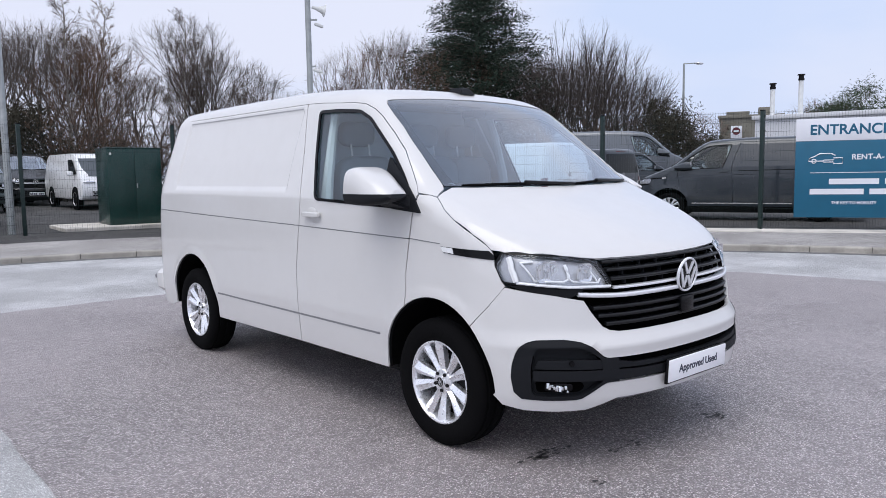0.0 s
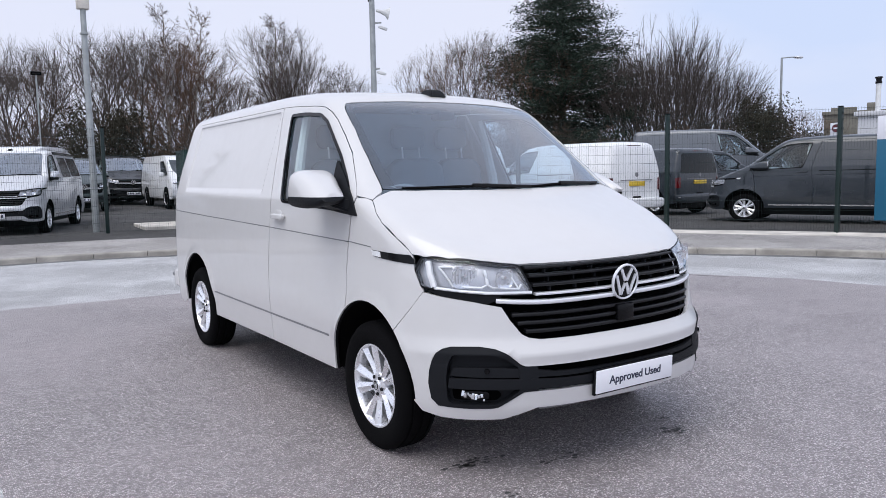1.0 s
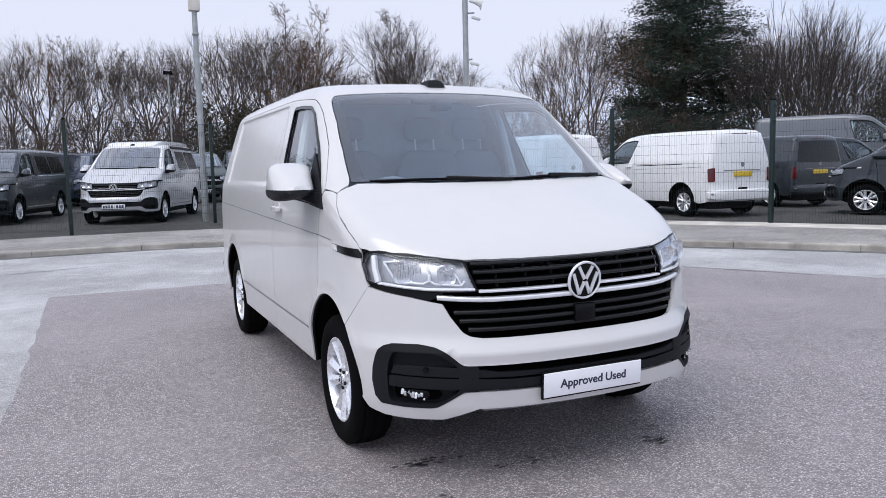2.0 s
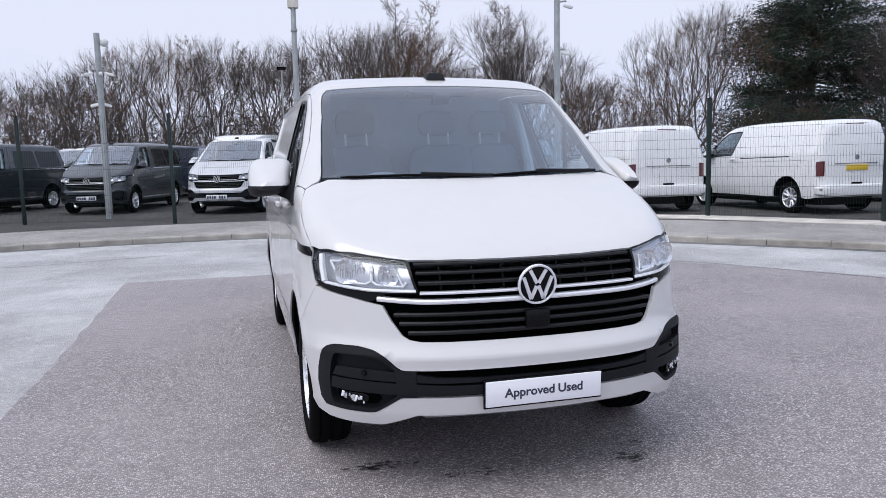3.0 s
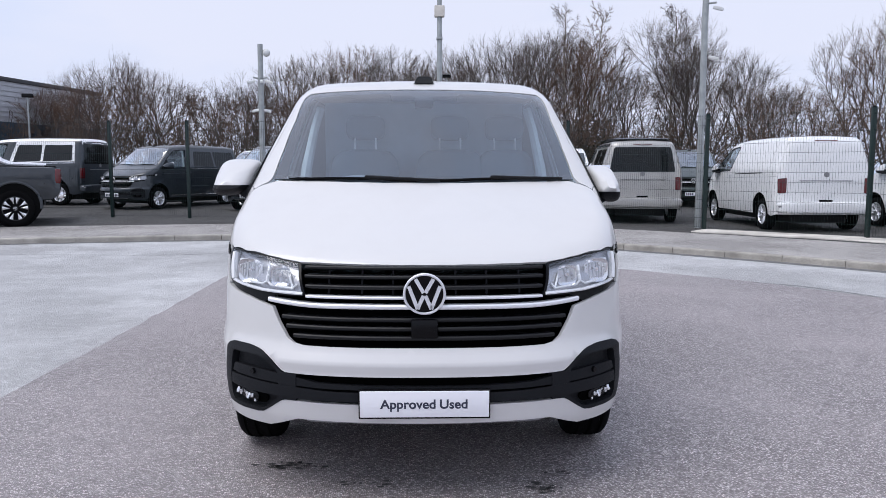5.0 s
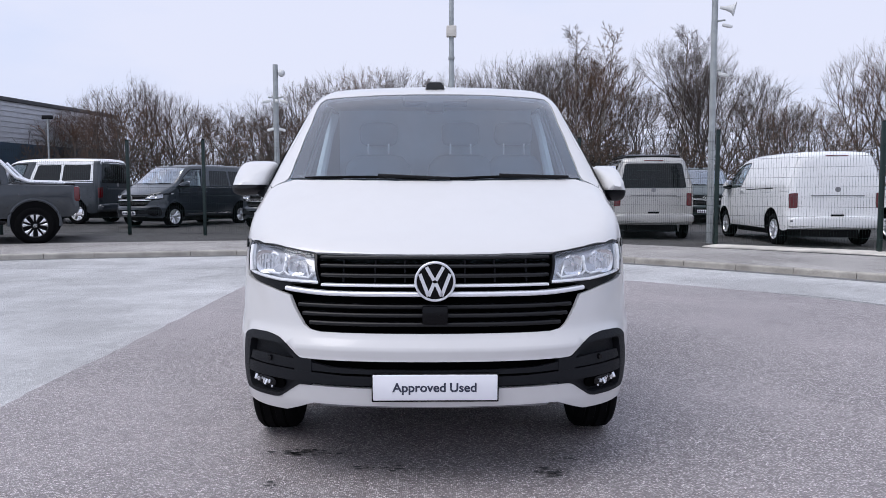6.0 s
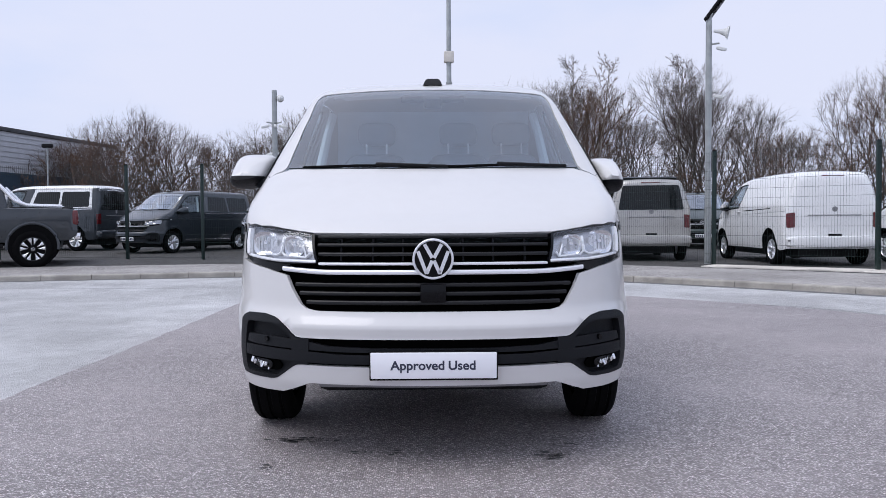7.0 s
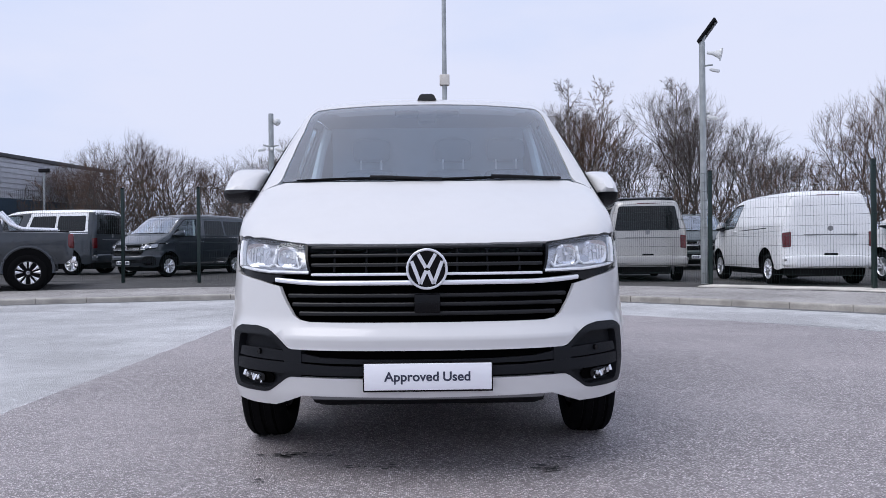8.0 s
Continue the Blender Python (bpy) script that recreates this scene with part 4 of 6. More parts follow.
def build_van(step=.03):
    """The panel van, nose at y = 0 and middle at x = 0."""
    g = van_sheets(step)
    SHEETS.update(g)
    van = new("panel_van")
    skin("roof", g["roof"], VAN_WHITE, van)
    skin("bonnet", g["bonnet"], VAN_WHITE, van)
    skin("front_bumper", g["bumper"], VAN_WHITE, van)
    screen = skin("windscreen", g["pane"], PANE, van, "clear windscreen with a dark printed edge")
    screen.visible_shadow = False
    skin("black_band", g["frit"], FRIT, screen)
    cam_pod = bmesh.new()
    add_box(cam_pod, -.2, .2, 1.565, 1.66, 1.795, 1.83, .012)
    add_box(cam_pod, -.055, .055, 1.54, 1.66, 1.755, 1.81, .012)
    part("sensor_housing", cam_pod, FRIT, screen)
    skin("sensor_patch", g["tab"], FRIT, screen)
    for s in (-1, 1):
        one = (lambda sh: sh) if s < 0 else mirrored
        skin("front_wing", one(g["wing"]), VAN_WHITE, van)
        strip = skin("wing_strip", one(g["wing_strip"]), GLOSS_BLACK, van, "gloss black strip with a clear indicator")
        skin("side_repeater", one(g["repeater"]), LAMP_WHITE, strip)
        skin("wing_seam", one(g["wing_seam"]), SEAM_GREY, van)
        door = skin("cab_door", one(merged(g["door_upper"], g["door_lower"])), VAN_WHITE, van)
        skin("window_seal", one(g["seal"]), GLOSS_BLACK, door, "black rubber window seal")
        pane = skin("window_pane", one(g["side_pane"]), SIDE_PANE, door)
        pane.visible_shadow = False
        skin("door_lining", one(g["lining"]), CABIN, door)
        h = on_side(2.045, 1.168)
        bm = bmesh.new()
        superbox(bm, (s * (abs(h[0]) + .022), 2.045, 1.168), (.016, .095, .017), 5)
        add_box(bm, s * (abs(h[0]) + .01) - .014, s * (abs(h[0]) + .01) + .014, 1.97, 1.99, 1.158, 1.178, .004)
        add_box(bm, s * (abs(h[0]) + .01) - .014, s * (abs(h[0]) + .01) + .014, 2.10, 2.12, 1.158, 1.178, .004)
        part("door_handle", bm, VAN_WHITE, door)
        bm = bmesh.new()
        superbox(bm, (s * (abs(h[0]) + .001), 2.06, 1.175), (.004, .05, .035), 2.5)
        part("handle_recess", bm, VAN_WHITE, door)
        build_mirror(van, s)
        skin("side_panel", one(merged(g["panel_upper"], g["panel_lower"])), VAN_WHITE, van)
        skin("rub_line", one(g["rub"]), SEAM_GREY, van)
        skin("crease_line", one(g["crease_line"]), SEAM_GREY, van)
        skin("panel_groove", one(g["groove"]), EDGE_SHADE, van)
        skin("tail_light", one(g["tail_lamp"]), RED_LENS, van, "dark red tail lamp")
        lamp = skin("headlight", one(g["lamp_edge"]), GLOSS_BLACK, van, "clear headlamp with chrome reflectors")
        lens = skin("lamp_lens", one(g["lens"]), LENS, lamp)
        lens.visible_shadow = False
        skin("lamp_bowl", one(g["lamp_back"]), LAMP_BOWL, lamp)
        for x, z, w, hh in ((.765, .948, .058, .05), (.615, .938, .042, .043)):
            p = on_front(-x, z)
            n = Vector(gradient(p[None])[0])
            bm = bmesh.new()
            prof = [(-.028, .008), (-.027, .03), (-.020, .65), (-.008, 1.0), (-.005, 1.06)]
            n0 = Vector((n.x * .35, n.y, 0)).normalized()
            side = Vector((-n0.y, n0.x, 0))
            rows = []
            for k in range(24):
                a = 2 * math.pi * k / 24
                c, sn = abs(math.cos(a)) ** .6 * (1 if math.cos(a) > 0 else -1), abs(math.sin(a)) ** .6 * (1 if math.sin(a) > 0 else -1)
                rows.append([bm.verts.new(Vector(p) + n0 * (d - .004) + side * (w * r * c) + Vector((0, 0, hh * r * sn))) for d, r in prof])
            for k in range(24):
                for j in range(len(prof) - 1):
                    bm.faces.new((rows[k][j], rows[k - 1][j], rows[k - 1][j + 1], rows[k][j + 1]))
            if s > 0:
                bmesh.ops.scale(bm, vec=(-1, 1, 1), verts=bm.verts)
            bmesh.ops.recalc_face_normals(bm, faces=bm.faces)
            part("reflector", bm, LAMP_CHROME, lamp)
            bm = bmesh.new()
            rnd = random.Random(int(x * 1000))
            for q in range(15):
                u = (q - 7) / 8 * w
                tall = hh * (.86 - .30 * (u / w) ** 2)
                c = Vector(p) + n0 * (-.023 + .008 * (u / w) ** 2) + side * u
                add_box(bm, -w * .05, w * .05, -.003, .003, -tall, tall * .8, .0008, Matrix.Translation(c) @ Matrix((side, n0, Vector((0, 0, 1)))).transposed().to_4x4() @ pose(0, 0, 0, rnd.uniform(-6, 2), 0, rnd.uniform(-14, 14)), 1)
            if s > 0:
                bmesh.ops.scale(bm, vec=(-1, 1, 1), verts=bm.verts)
            bmesh.ops.recalc_face_normals(bm, faces=bm.faces)
            tagged(part("fluted_reflector", bm, LAMP_GREY, lamp), kind="stuff")
            bm = bmesh.new()
            c = Vector(p) - n0 * .012
            bmesh.ops.create_cone(bm, cap_ends=True, segments=14, radius1=.011, radius2=.008, depth=.02, matrix=Matrix.Translation(Vector((c.x * (1 if s < 0 else -1), c.y, c.z + hh * .1))) @ pose(0, 0, 0, 90))
            part("bulb", bm, LAMP_CHROME, lamp)
        for path, r in (([(-.845, .995), (-.815, .905), (-.715, .90), (-.69, .915), (-.672, .90), (-.565, .893), (-.548, .915)], .0055), ([(-.69, .915), (-.682, .985)], .008), ([(-.845, .995), (-.80, 1.0)], .005), ([(-.565, .893), (-.588, .975)], .0045), ([(-.866, .896), (-.78, .884), (-.70, .876), (-.512, .873)], .008), ([(-.868, 1.016), (-.872, .96), (-.866, .90)], .015)):
            bm = nose_strip(path, -.022 if path[0][0] > -.86 else -.009, r)
            if s > 0:
                bmesh.ops.scale(bm, vec=(-1, 1, 1), verts=bm.verts)
                bmesh.ops.recalc_face_normals(bm, faces=bm.faces)
            part("light_guide", bm, LAMP_WHITE, lamp)
        skin("indicator_bar", one(g["under_lamp"]), GLOSS_BLACK, lamp)
        trim = skin("bumper_corner", one(merged(g["trim_frame"], g["trim_floor"])), BLACK_TRIM, van, "black textured bumper corner with a fog lamp")
        # backing sheet, the pocket's shade painted near black
        skin("fog_pocket", one(g["fog_pocket"]), RECESS_SHADE, trim)
        p = on_front(-.775, .415)
        n = Vector(gradient(p[None])[0])
        n = Vector((n.x, n.y, 0)).normalized()
        side = Vector((-n.y, n.x, 0))
        m = Matrix.Translation(Vector(p) - n * .008) @ Matrix((side, n, Vector((0, 0, 1)))).transposed().to_4x4()
        if s > 0:
            m = Matrix.Diagonal((-1, 1, 1, 1)) @ m
        bm = bmesh.new()
        superbox(bm, (0, -.012, 0), (.066, .006, .022), 4, m)
        fog = part("fog_lamp", bm, GLOSS_BLACK, trim, "clear fog lamp with bright facets")
        bm = bmesh.new()
        rnd = random.Random(5)
        for k in range(9):
            x, z = -.056 + k * .0125 + rnd.uniform(-.002, .002), rnd.uniform(-.006, .006)
            h, w = rnd.uniform(.006, .014), rnd.uniform(.004, .0065)
            add_box(bm, x - w, x + w, -.006, .002, z - h, z + h, .001, m @ pose(0, 0, 0, rnd.uniform(-10, 25), rnd.uniform(-14, 14), rnd.uniform(-16, 16)))
        tagged(part("faceted_reflector", bm, LAMP_CHROME, fog), kind="stuff")
        p = on_front(-.732, .531)
        n = Vector(gradient(p[None])[0])
        bm = bmesh.new()
        bmesh.ops.create_cone(bm, cap_ends=True, segments=16, radius1=.013, radius2=.011, depth=.012, matrix=Matrix.Translation(Vector((p[0] * (1 if s < 0 else -1), p[1], p[2])) + Vector((n.x * (1 if s < 0 else -1), n.y, 0)) * .004) @ Vector((n.x * (1 if s < 0 else -1), n.y, 0)).to_track_quat("Z", "Y").to_matrix().to_4x4())
        part("parking_sensor", bm, GLOSS_BLACK, trim)
        for y, turn in ((.92, 0), (3.92, 33)):
            build_wheel(van, pose(s * .826, y, .333, 0, 0, 0 if s > 0 else 180) @ pose(0, 0, 0, turn * s + 20))
            c = ARCH_F if y < 2 else ARCH_R
            bm = bmesh.new()
            rows = []
            for k in range(25):
                a = radians(-4 + 188 * k / 24)
                out = abs(on_side(c[0] + .405 * math.cos(a), max(.3, c[1] + .405 * math.sin(a)))[0]) - .008
                rows.append([bm.verts.new((s * x, c[0] + r * math.cos(a), c[1] + r * math.sin(a))) for x, r in ((out, .406), (out - .012, .398), (out - .03, .42), (.60, .42), (.55, .38), (.55, .02))])
            for a, b in zip(rows, rows[1:]):
                for j in range(5):
                    bm.faces.new((a[j], b[j], b[j + 1], a[j + 1]))
            part("wheel_arch_liner", bm, RUBBER, van)
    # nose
    # the sheet behind the slats is coloured as the shade between them
    back = skin("grille", g["grille_back"], RECESS_SHADE, van, "black slatted grille with chrome bars")
    xs = lambda w, n=22: [w * (2 * i / n - 1) for i in range(n + 1)]
    for z, w in ((.977, .508), (.942, .506), (.903, .501)):
        part("slat", bar(xs(w), z - .0075, z + .0075, .05, -.006), SLAT, back)
    part("chrome_bar", bar(xs(.497), .857, .868, .04, .0), BRIGHT, back, "thin chrome bar")
    wing_up = lambda x: .012 * max(0, (abs(x) - .45) / .2) ** 1.5
    part("chrome_bar", bar(xs(.665, 30), .817, .836, .04, .004, wing_up), BRIGHT, back, "broad chrome bar")
    for z, w in ((.772, .606), (.735, .586), (.697, .553)):
        part("slat", bar(xs(w), z - .0085, z + .0085, .05, -.006), SLAT, back)
    for z in (.957, .922, .885):
        for x in (-.40, -.26, -.13, .13, .26, .40):
            p = on_front(x, z)
            bm = bmesh.new()
            add_box(bm, x - .004, x + .004, p[1] + .03, p[1] + .055, z - .012, z + .012, .002)
            part("grille_rib", bm, BLACK_TRIM, back)
    bm = bmesh.new()
    add_box(bm, -.055, .055, .045, .09, .700, .778, .006)
    part("radar_cover", bm, GLOSS_BLACK, back)
    emblem = under(new("emblem"), van)
    face = Matrix.Translation((0, .052, .884)) @ pose(0, 0, 0, 96, 0, 0)
    bm = bmesh.new()
    spin_profile(bm, [(-.006, .0875), (.003, .0875), (.006, .085), (.006, .080), (.003, .0775), (0, .077)], 48, "Z")
    bmesh.ops.recalc_face_normals(bm, faces=bm.faces)
    part("emblem_ring", bm, BRIGHT, emblem, m=face)
    bm = bmesh.new()
    bmesh.ops.create_circle(bm, cap_ends=True, segments=48, radius=.080)
    part("emblem_disc", bm, GLOSS_BLACK, emblem, m=face)
    for s in (-1, 1):
        for a, b in (((.064, .034), (.028, -.062)), ((.028, -.062), (.004, -.006)), ((.036, .064), (.004, .006))):
            bm = bmesh.new()
            d = Vector((b[0] - a[0], b[1] - a[1], 0))
            n = Vector((-d.y, d.x, 0)).normalized() * .0075
            q = [Vector((s * (a[0] + k * n.x), a[1] + k * n.y, 0)) for k in (1, -1)] + [Vector((s * (b[0] + k * n.x), b[1] + k * n.y, 0)) for k in (-1, 1)]
            lo, hi = [bm.verts.new(v) for v in q], [bm.verts.new(v + Vector((0, 0, .006 + .0002 * s))) for v in q]
            bm.faces.new(hi)
            for i in range(4):
                bm.faces.new((lo[i], lo[(i + 1) % 4], hi[(i + 1) % 4], hi[i]))
            bmesh.ops.recalc_face_normals(bm, faces=bm.faces)
            part("emblem_bar", bm, BRIGHT, emblem, smooth=False, m=face)
    # near-black backing in place of the intake's shaded depth
    low = skin("lower_grille", g["trim_back"], RECESS_SHADE, van, "black lower intake with two horizontal bars")
    skin("bar", g["trim_bar_up"], BLACK_TRIM, low)
    skin("bar", g["trim_bar_low"], BLACK_TRIM, low)
    skin("chin", g["lip"], SEAM_GREY, van, "grey lower lip of the bumper")
    # number plate
    plate = under(new("number_plate"), van, "white plate reading Approved Used")
    m = Matrix.Translation((0, -.016, .444)) @ pose(0, 0, 0, 3, 0, 0)
    bm = bmesh.new()
    add_box(bm, -.268, .268, .004, .02, -.064, .0605, .004)
    part("plate_holder", bm, GLOSS_BLACK, plate, m=m)
    bm = bmesh.new()
    add_box(bm, -.262, .262, -.004, .004, -.0545, .0555, .003)
    part("plate_sheet", bm, PLATE_WHITE, plate, m=m)
    for word, x in (("Approved", -.066), ("Used", .118)):
        words("word", word, .0535, INK, plate, m @ pose(x, -.0045, 0, 90, 0, 0) @ Matrix.Diagonal((1.04, 1.0, 1, 1)))
    # wipers, aerial pod
    for x0, x1, grip in ((-.70, .0, -.30), (.03, .72, .34)):
        wip = under(new("wiper"), van)
        bm = bmesh.new()
        pts = []
        for i in range(13):
            x = x0 + (x1 - x0) * i / 12
            y = .848 + .232 * x * x + .012 * math.sin(math.pi * i / 12) ** 2
            pts.append(Vector(on_top(x, y)) + Vector((0, -.004, .004)))
        tube(bm, pts, [.004] + [.008] * 11 + [.004], 6)
        part("wiper_blade", bm, RUBBER, wip)
        bm = bmesh.new()
        tube(bm, [Vector(on_top(grip + .38 * k, .860 - .018 * k + .232 * (grip + .38 * k) ** 2)) + Vector((0, -.006, .010)) for k in (0, .25, .5, .75, 1)], [.012, .012, .010, .009, .008], 8)
        part("wiper_arm", bm, GLOSS_BLACK, wip)
    bm = bmesh.new()
    z = on_top(0, 1.70)[2]
    vs = []
    for zz, hx, y0, y1 in ((z - .012, .060, 1.64, 1.80), (z + .024, .046, 1.665, 1.79), (z + .036, .038, 1.685, 1.775)):
        vs.append([bm.verts.new(v) for v in ((-hx, y0, zz), (hx, y0, zz), (hx, y1, zz), (-hx, y1, zz))])
    for a, b in zip(vs, vs[1:]):
        for i in range(4):
            bm.faces.new((a[i], a[(i + 1) % 4], b[(i + 1) % 4], b[i]))
    bm.faces.new(vs[-1])
    bmesh.ops.bevel(bm, geom=bm.edges[:], offset=.006, segments=2, affect="EDGES")
    part("aerial_pod", bm, BLACK_TRIM, van, "black plastic aerial pod")
    # tail and underside
    skin("tailgate", g["tailgate"], VAN_WHITE, van)
    bm = bmesh.new()
    superbox(bm, (0, 4.70, .50), (.925, .135, .125), 6, nu=40)
    bump = part("rear_bumper", bm, VAN_WHITE, van)
    for s in (-1, 1):
        bm = bmesh.new()
        superbox(bm, (s * .90, 4.78, .53), (.03, .025, .022), 3)
        part("corner_reflector", bm, SEAM_GREY, bump)
    for s in (-1, 1):
        bm = bmesh.new()
        superbox(bm, (s * .61, 4.49, 1.82), (.125, .11, .075), 3)
        part("roof_corner", bm, VAN_WHITE, van)
    bm = bmesh.new()
    add_box(bm, -.58, .58, .75, 4.45, .175, .42, .03)
    tray = []
    for y, z, w in ((.15, .345, .46), (.26, .325, .50), (.42, .272, .54), (.58, .215, .56), (.748, .178, .57)):
        tray.append([bm.verts.new(v) for v in ((-w - .05, y, .40), (-w, y, z + .012), (-w + .04, y, z), (w - .04, y, z), (w, y, z + .012), (w + .05, y, .40))])
    for a, b in zip(tray, tray[1:]):
        for i in range(6):
            bm.faces.new((a[i], b[i], b[(i + 1) % 6], a[(i + 1) % 6]))
    bm.faces.new(tray[0])
    bmesh.ops.recalc_face_normals(bm, faces=bm.faces)
    add_box(bm, -.84, .84, 1.36, 3.42, .30, .44, .03)
    add_box(bm, -.5, .5, .28, .42, .38, .7, .03)
    part("underbody", bm, ALLOY_DARK, van, "dark underside")
    # cab
    bm = bmesh.new()
    sect = [(.90, 1.16), (1.0, 1.215), (1.2, 1.235), (1.36, 1.225), (1.44, 1.18), (1.47, 1.08), (1.42, .95), (1.36, .8), (.9, .8)]
    rows = [[bm.verts.new((x, y, zz - .05 * (abs(x) / .84) ** 4 + (.05 if -.62 < x < -.15 and i in (2, 3) else 0))) for i, (y, zz) in enumerate(sect)] for x in np.linspace(-.84, .84, 25)]
    for a, b in zip(rows, rows[1:]):
        for i in range(len(sect)):
            bm.faces.new((a[i], a[(i + 1) % len(sect)], b[(i + 1) % len(sect)], b[i]))
    bmesh.ops.recalc_face_normals(bm, faces=bm.faces)
    part("dashboard", bm, CABIN, van, "dark grey dashboard")
    wheel = under(new("steering_wheel"), van)
    wheel.matrix_basis = pose(-.39, 1.56, 1.20, -52, 0, 0)
    bm = bmesh.new()
    tube(bm, [(.185 * math.cos(2 * math.pi * k / 40), .185 * math.sin(2 * math.pi * k / 40), 0) for k in range(41)], .015, 8, False)
    part("wheel_ring", bm, CABIN, wheel)
    bm = bmesh.new()
    superbox(bm, (0, 0, -.01), (.075, .06, .03), 4)
    for a in (0, 180, 270):
        add_box(bm, .05, .18, -.018, .018, -.012, .006, .004, pose(0, 0, 0, 0, 0, a))
    part("wheel_hub", bm, CABIN, wheel)
    for x, w in ((-.405, .24), (.18, .24), (.56, .2)):
        seat = under(new("seat"), van)
        bm = bmesh.new()
        superbox(bm, (x, 1.85, .88), (w, .27, .09), 5)
        part("cushion", bm, SEAT_CLOTH, seat)
        bm = bmesh.new()
        superbox(bm, (x, 2.24, 1.22), (w, .075, .31), 4.5)
        part("backrest", bm, SEAT_CLOTH, seat)
        bm = bmesh.new()
        superbox(bm, (x, 2.335, 1.68), (.135, .05, .085), 4)
        part("headrest", bm, SEAT_CLOTH, seat)
        for s in (-1, 1):
            bm = bmesh.new()
            tube(bm, [(x + s * .072, 2.285, 1.51), (x + s * .072, 2.30, 1.61)], .007, 8)
            part("headrest_post", bm, LAMP_WHITE, seat, "bright steel post")
    bm = bmesh.new()
    add_box(bm, -.80, .80, 2.44, 2.46, .5, 1.25, .005)
    add_box(bm, -.70, .70, 2.44, 2.46, 1.25, 1.86, .005)
    part("bulkhead", bm, BULKHEAD, van, "grey cab bulkhead")
    skin("headlining", g["headlining"], CABIN_PALE, van)
    for s in (-1, 1):
        bm = bmesh.new()
        tube(bm, [(s * .815, 2.11, 1.12), (s * .785, 2.11, 1.4), (s * .73, 2.13, 1.66), (s * .69, 2.15, 1.80)], [.045, .035, .028, .028], 8)
        part("pillar_trim", bm, CABIN_PALE, van, "pale grey pillar trim")
    bm = bmesh.new()
    add_box(bm, -.88, .88, 1.38, 2.46, .50, .56, .01)
    add_box(bm, -.52, .52, .95, 1.375, .50, .56, .01)
    part("cab_floor", bm, CABIN, van)
    return van


van = build_van()
van.matrix_world = pose(0, 0, 0, 0, 0, -.8)
tagged(van, "clean white panel van with black bumper corners parked on the asphalt", "van")

# ---- parked vehicles ----
GREY_PAINT = paint("dark_grey_paint", (.022, .029, .038), .32, .3)
DEEP_GREY = paint("slate_grey_paint", (.06, .066, .072), .35, .4)
CLEAN_WHITE = paint("cold_white_paint", (.86, .865, .87), .35)
CREAM_SILVER = paint("silver_beige_paint", (.46, .45, .43), .38, .5)
DARK_GREEN = paint("dark_green_paint", (.02, .035, .032), .35, .3)
BLACK_PAINT = paint("black_paint", (.008, .009, .011), .3)
BLUE_PAINT = paint("dark_blue_paint", (.014, .03, .075), .35, .3)
SILVER_PAINT = paint("silver_grey_paint", (.12, .13, .145), .35, .6)
PRIVACY = plain("dark_privacy_glass", (.008, .010, .011), .08, bump=0, spec=.35)
PLATE_YELLOW = plain("plate_yellow", (.72, .50, .05), .35, vary=.03, bump=0)
PARKED_PANE = thin_glass("reflecting_windscreen", (.75, .85, .9), .17, 1.5)
PAINTED = {}
MOULD = build_van(.07)  # lighter build that the parked vans are copied from
SIDE_WINDOWS = [patch(rounded([to_hull(on_side(y, z)) for y, z in w], .05), [], hull, .08, .004, .004) for w in (
    ((2.44, 1.27), (3.36, 1.29), (3.36, 1.77), (2.56, 1.77)), ((3.44, 1.29), (4.40, 1.31), (4.36, 1.77), (3.44, 1.77)))]
SIDE_LINE = patch([to_hull(on_side(y, z)) for y, z in dense([(4.5, 1.235), (2.26, 1.215), (2.26, 1.235), (4.5, 1.255)], .4)], [], hull, .1, .004, .004)
SURROUND = patch([to_hull(on_side(y, z)) for y, z in dense([(2.32, 1.245), (4.5, 1.285), (4.42, 1.86), (2.48, 1.86)], .3)], [rounded([to_hull(on_side(y, z)) for y, z in w], .05) for w in (((2.44, 1.27), (3.36, 1.29), (3.36, 1.77), (2.56, 1.77)), ((3.44, 1.29), (4.40, 1.31), (4.36, 1.77), (3.44, 1.77)))], hull, .06, .005, .004)
RAIL_LINE = patch([to_hull(on_side(y, z)) for y, z in dense([(3.9, 1.20), (2.35, 1.175), (2.35, 1.192), (3.9, 1.217)], .4)], [], hull, .1, .002, .002)
DROPPED = ("word", "cushion", "cab_floor", "grille_rib", "fluted_reflector", "crease_line", "wheel_bolts", "faceted_reflector", "light_guide", "bulb", "brake_disc", "lettering", "radar_cover", "handle_recess", "headrest_post", "rub_line", "wing_seam", "panel_groove")
SILL = patch([to_hull(on_side(y, z)) for y, z in dense([(3.4, .40), (1.4, .40), (1.4, .43), (3.4, .43)], .4)], [], hull, .1, .004, .004)


def recoat(ob, paint_):
    """Gives an object's mesh another coat of paint, sharing repeats."""
    key = (ob.data.name, paint_.name)
    if key not in PAINTED:
        PAINTED[key] = ob.data.copy()
        PAINTED[key].materials[0] = paint_
    ob.data = PAINTED[key]


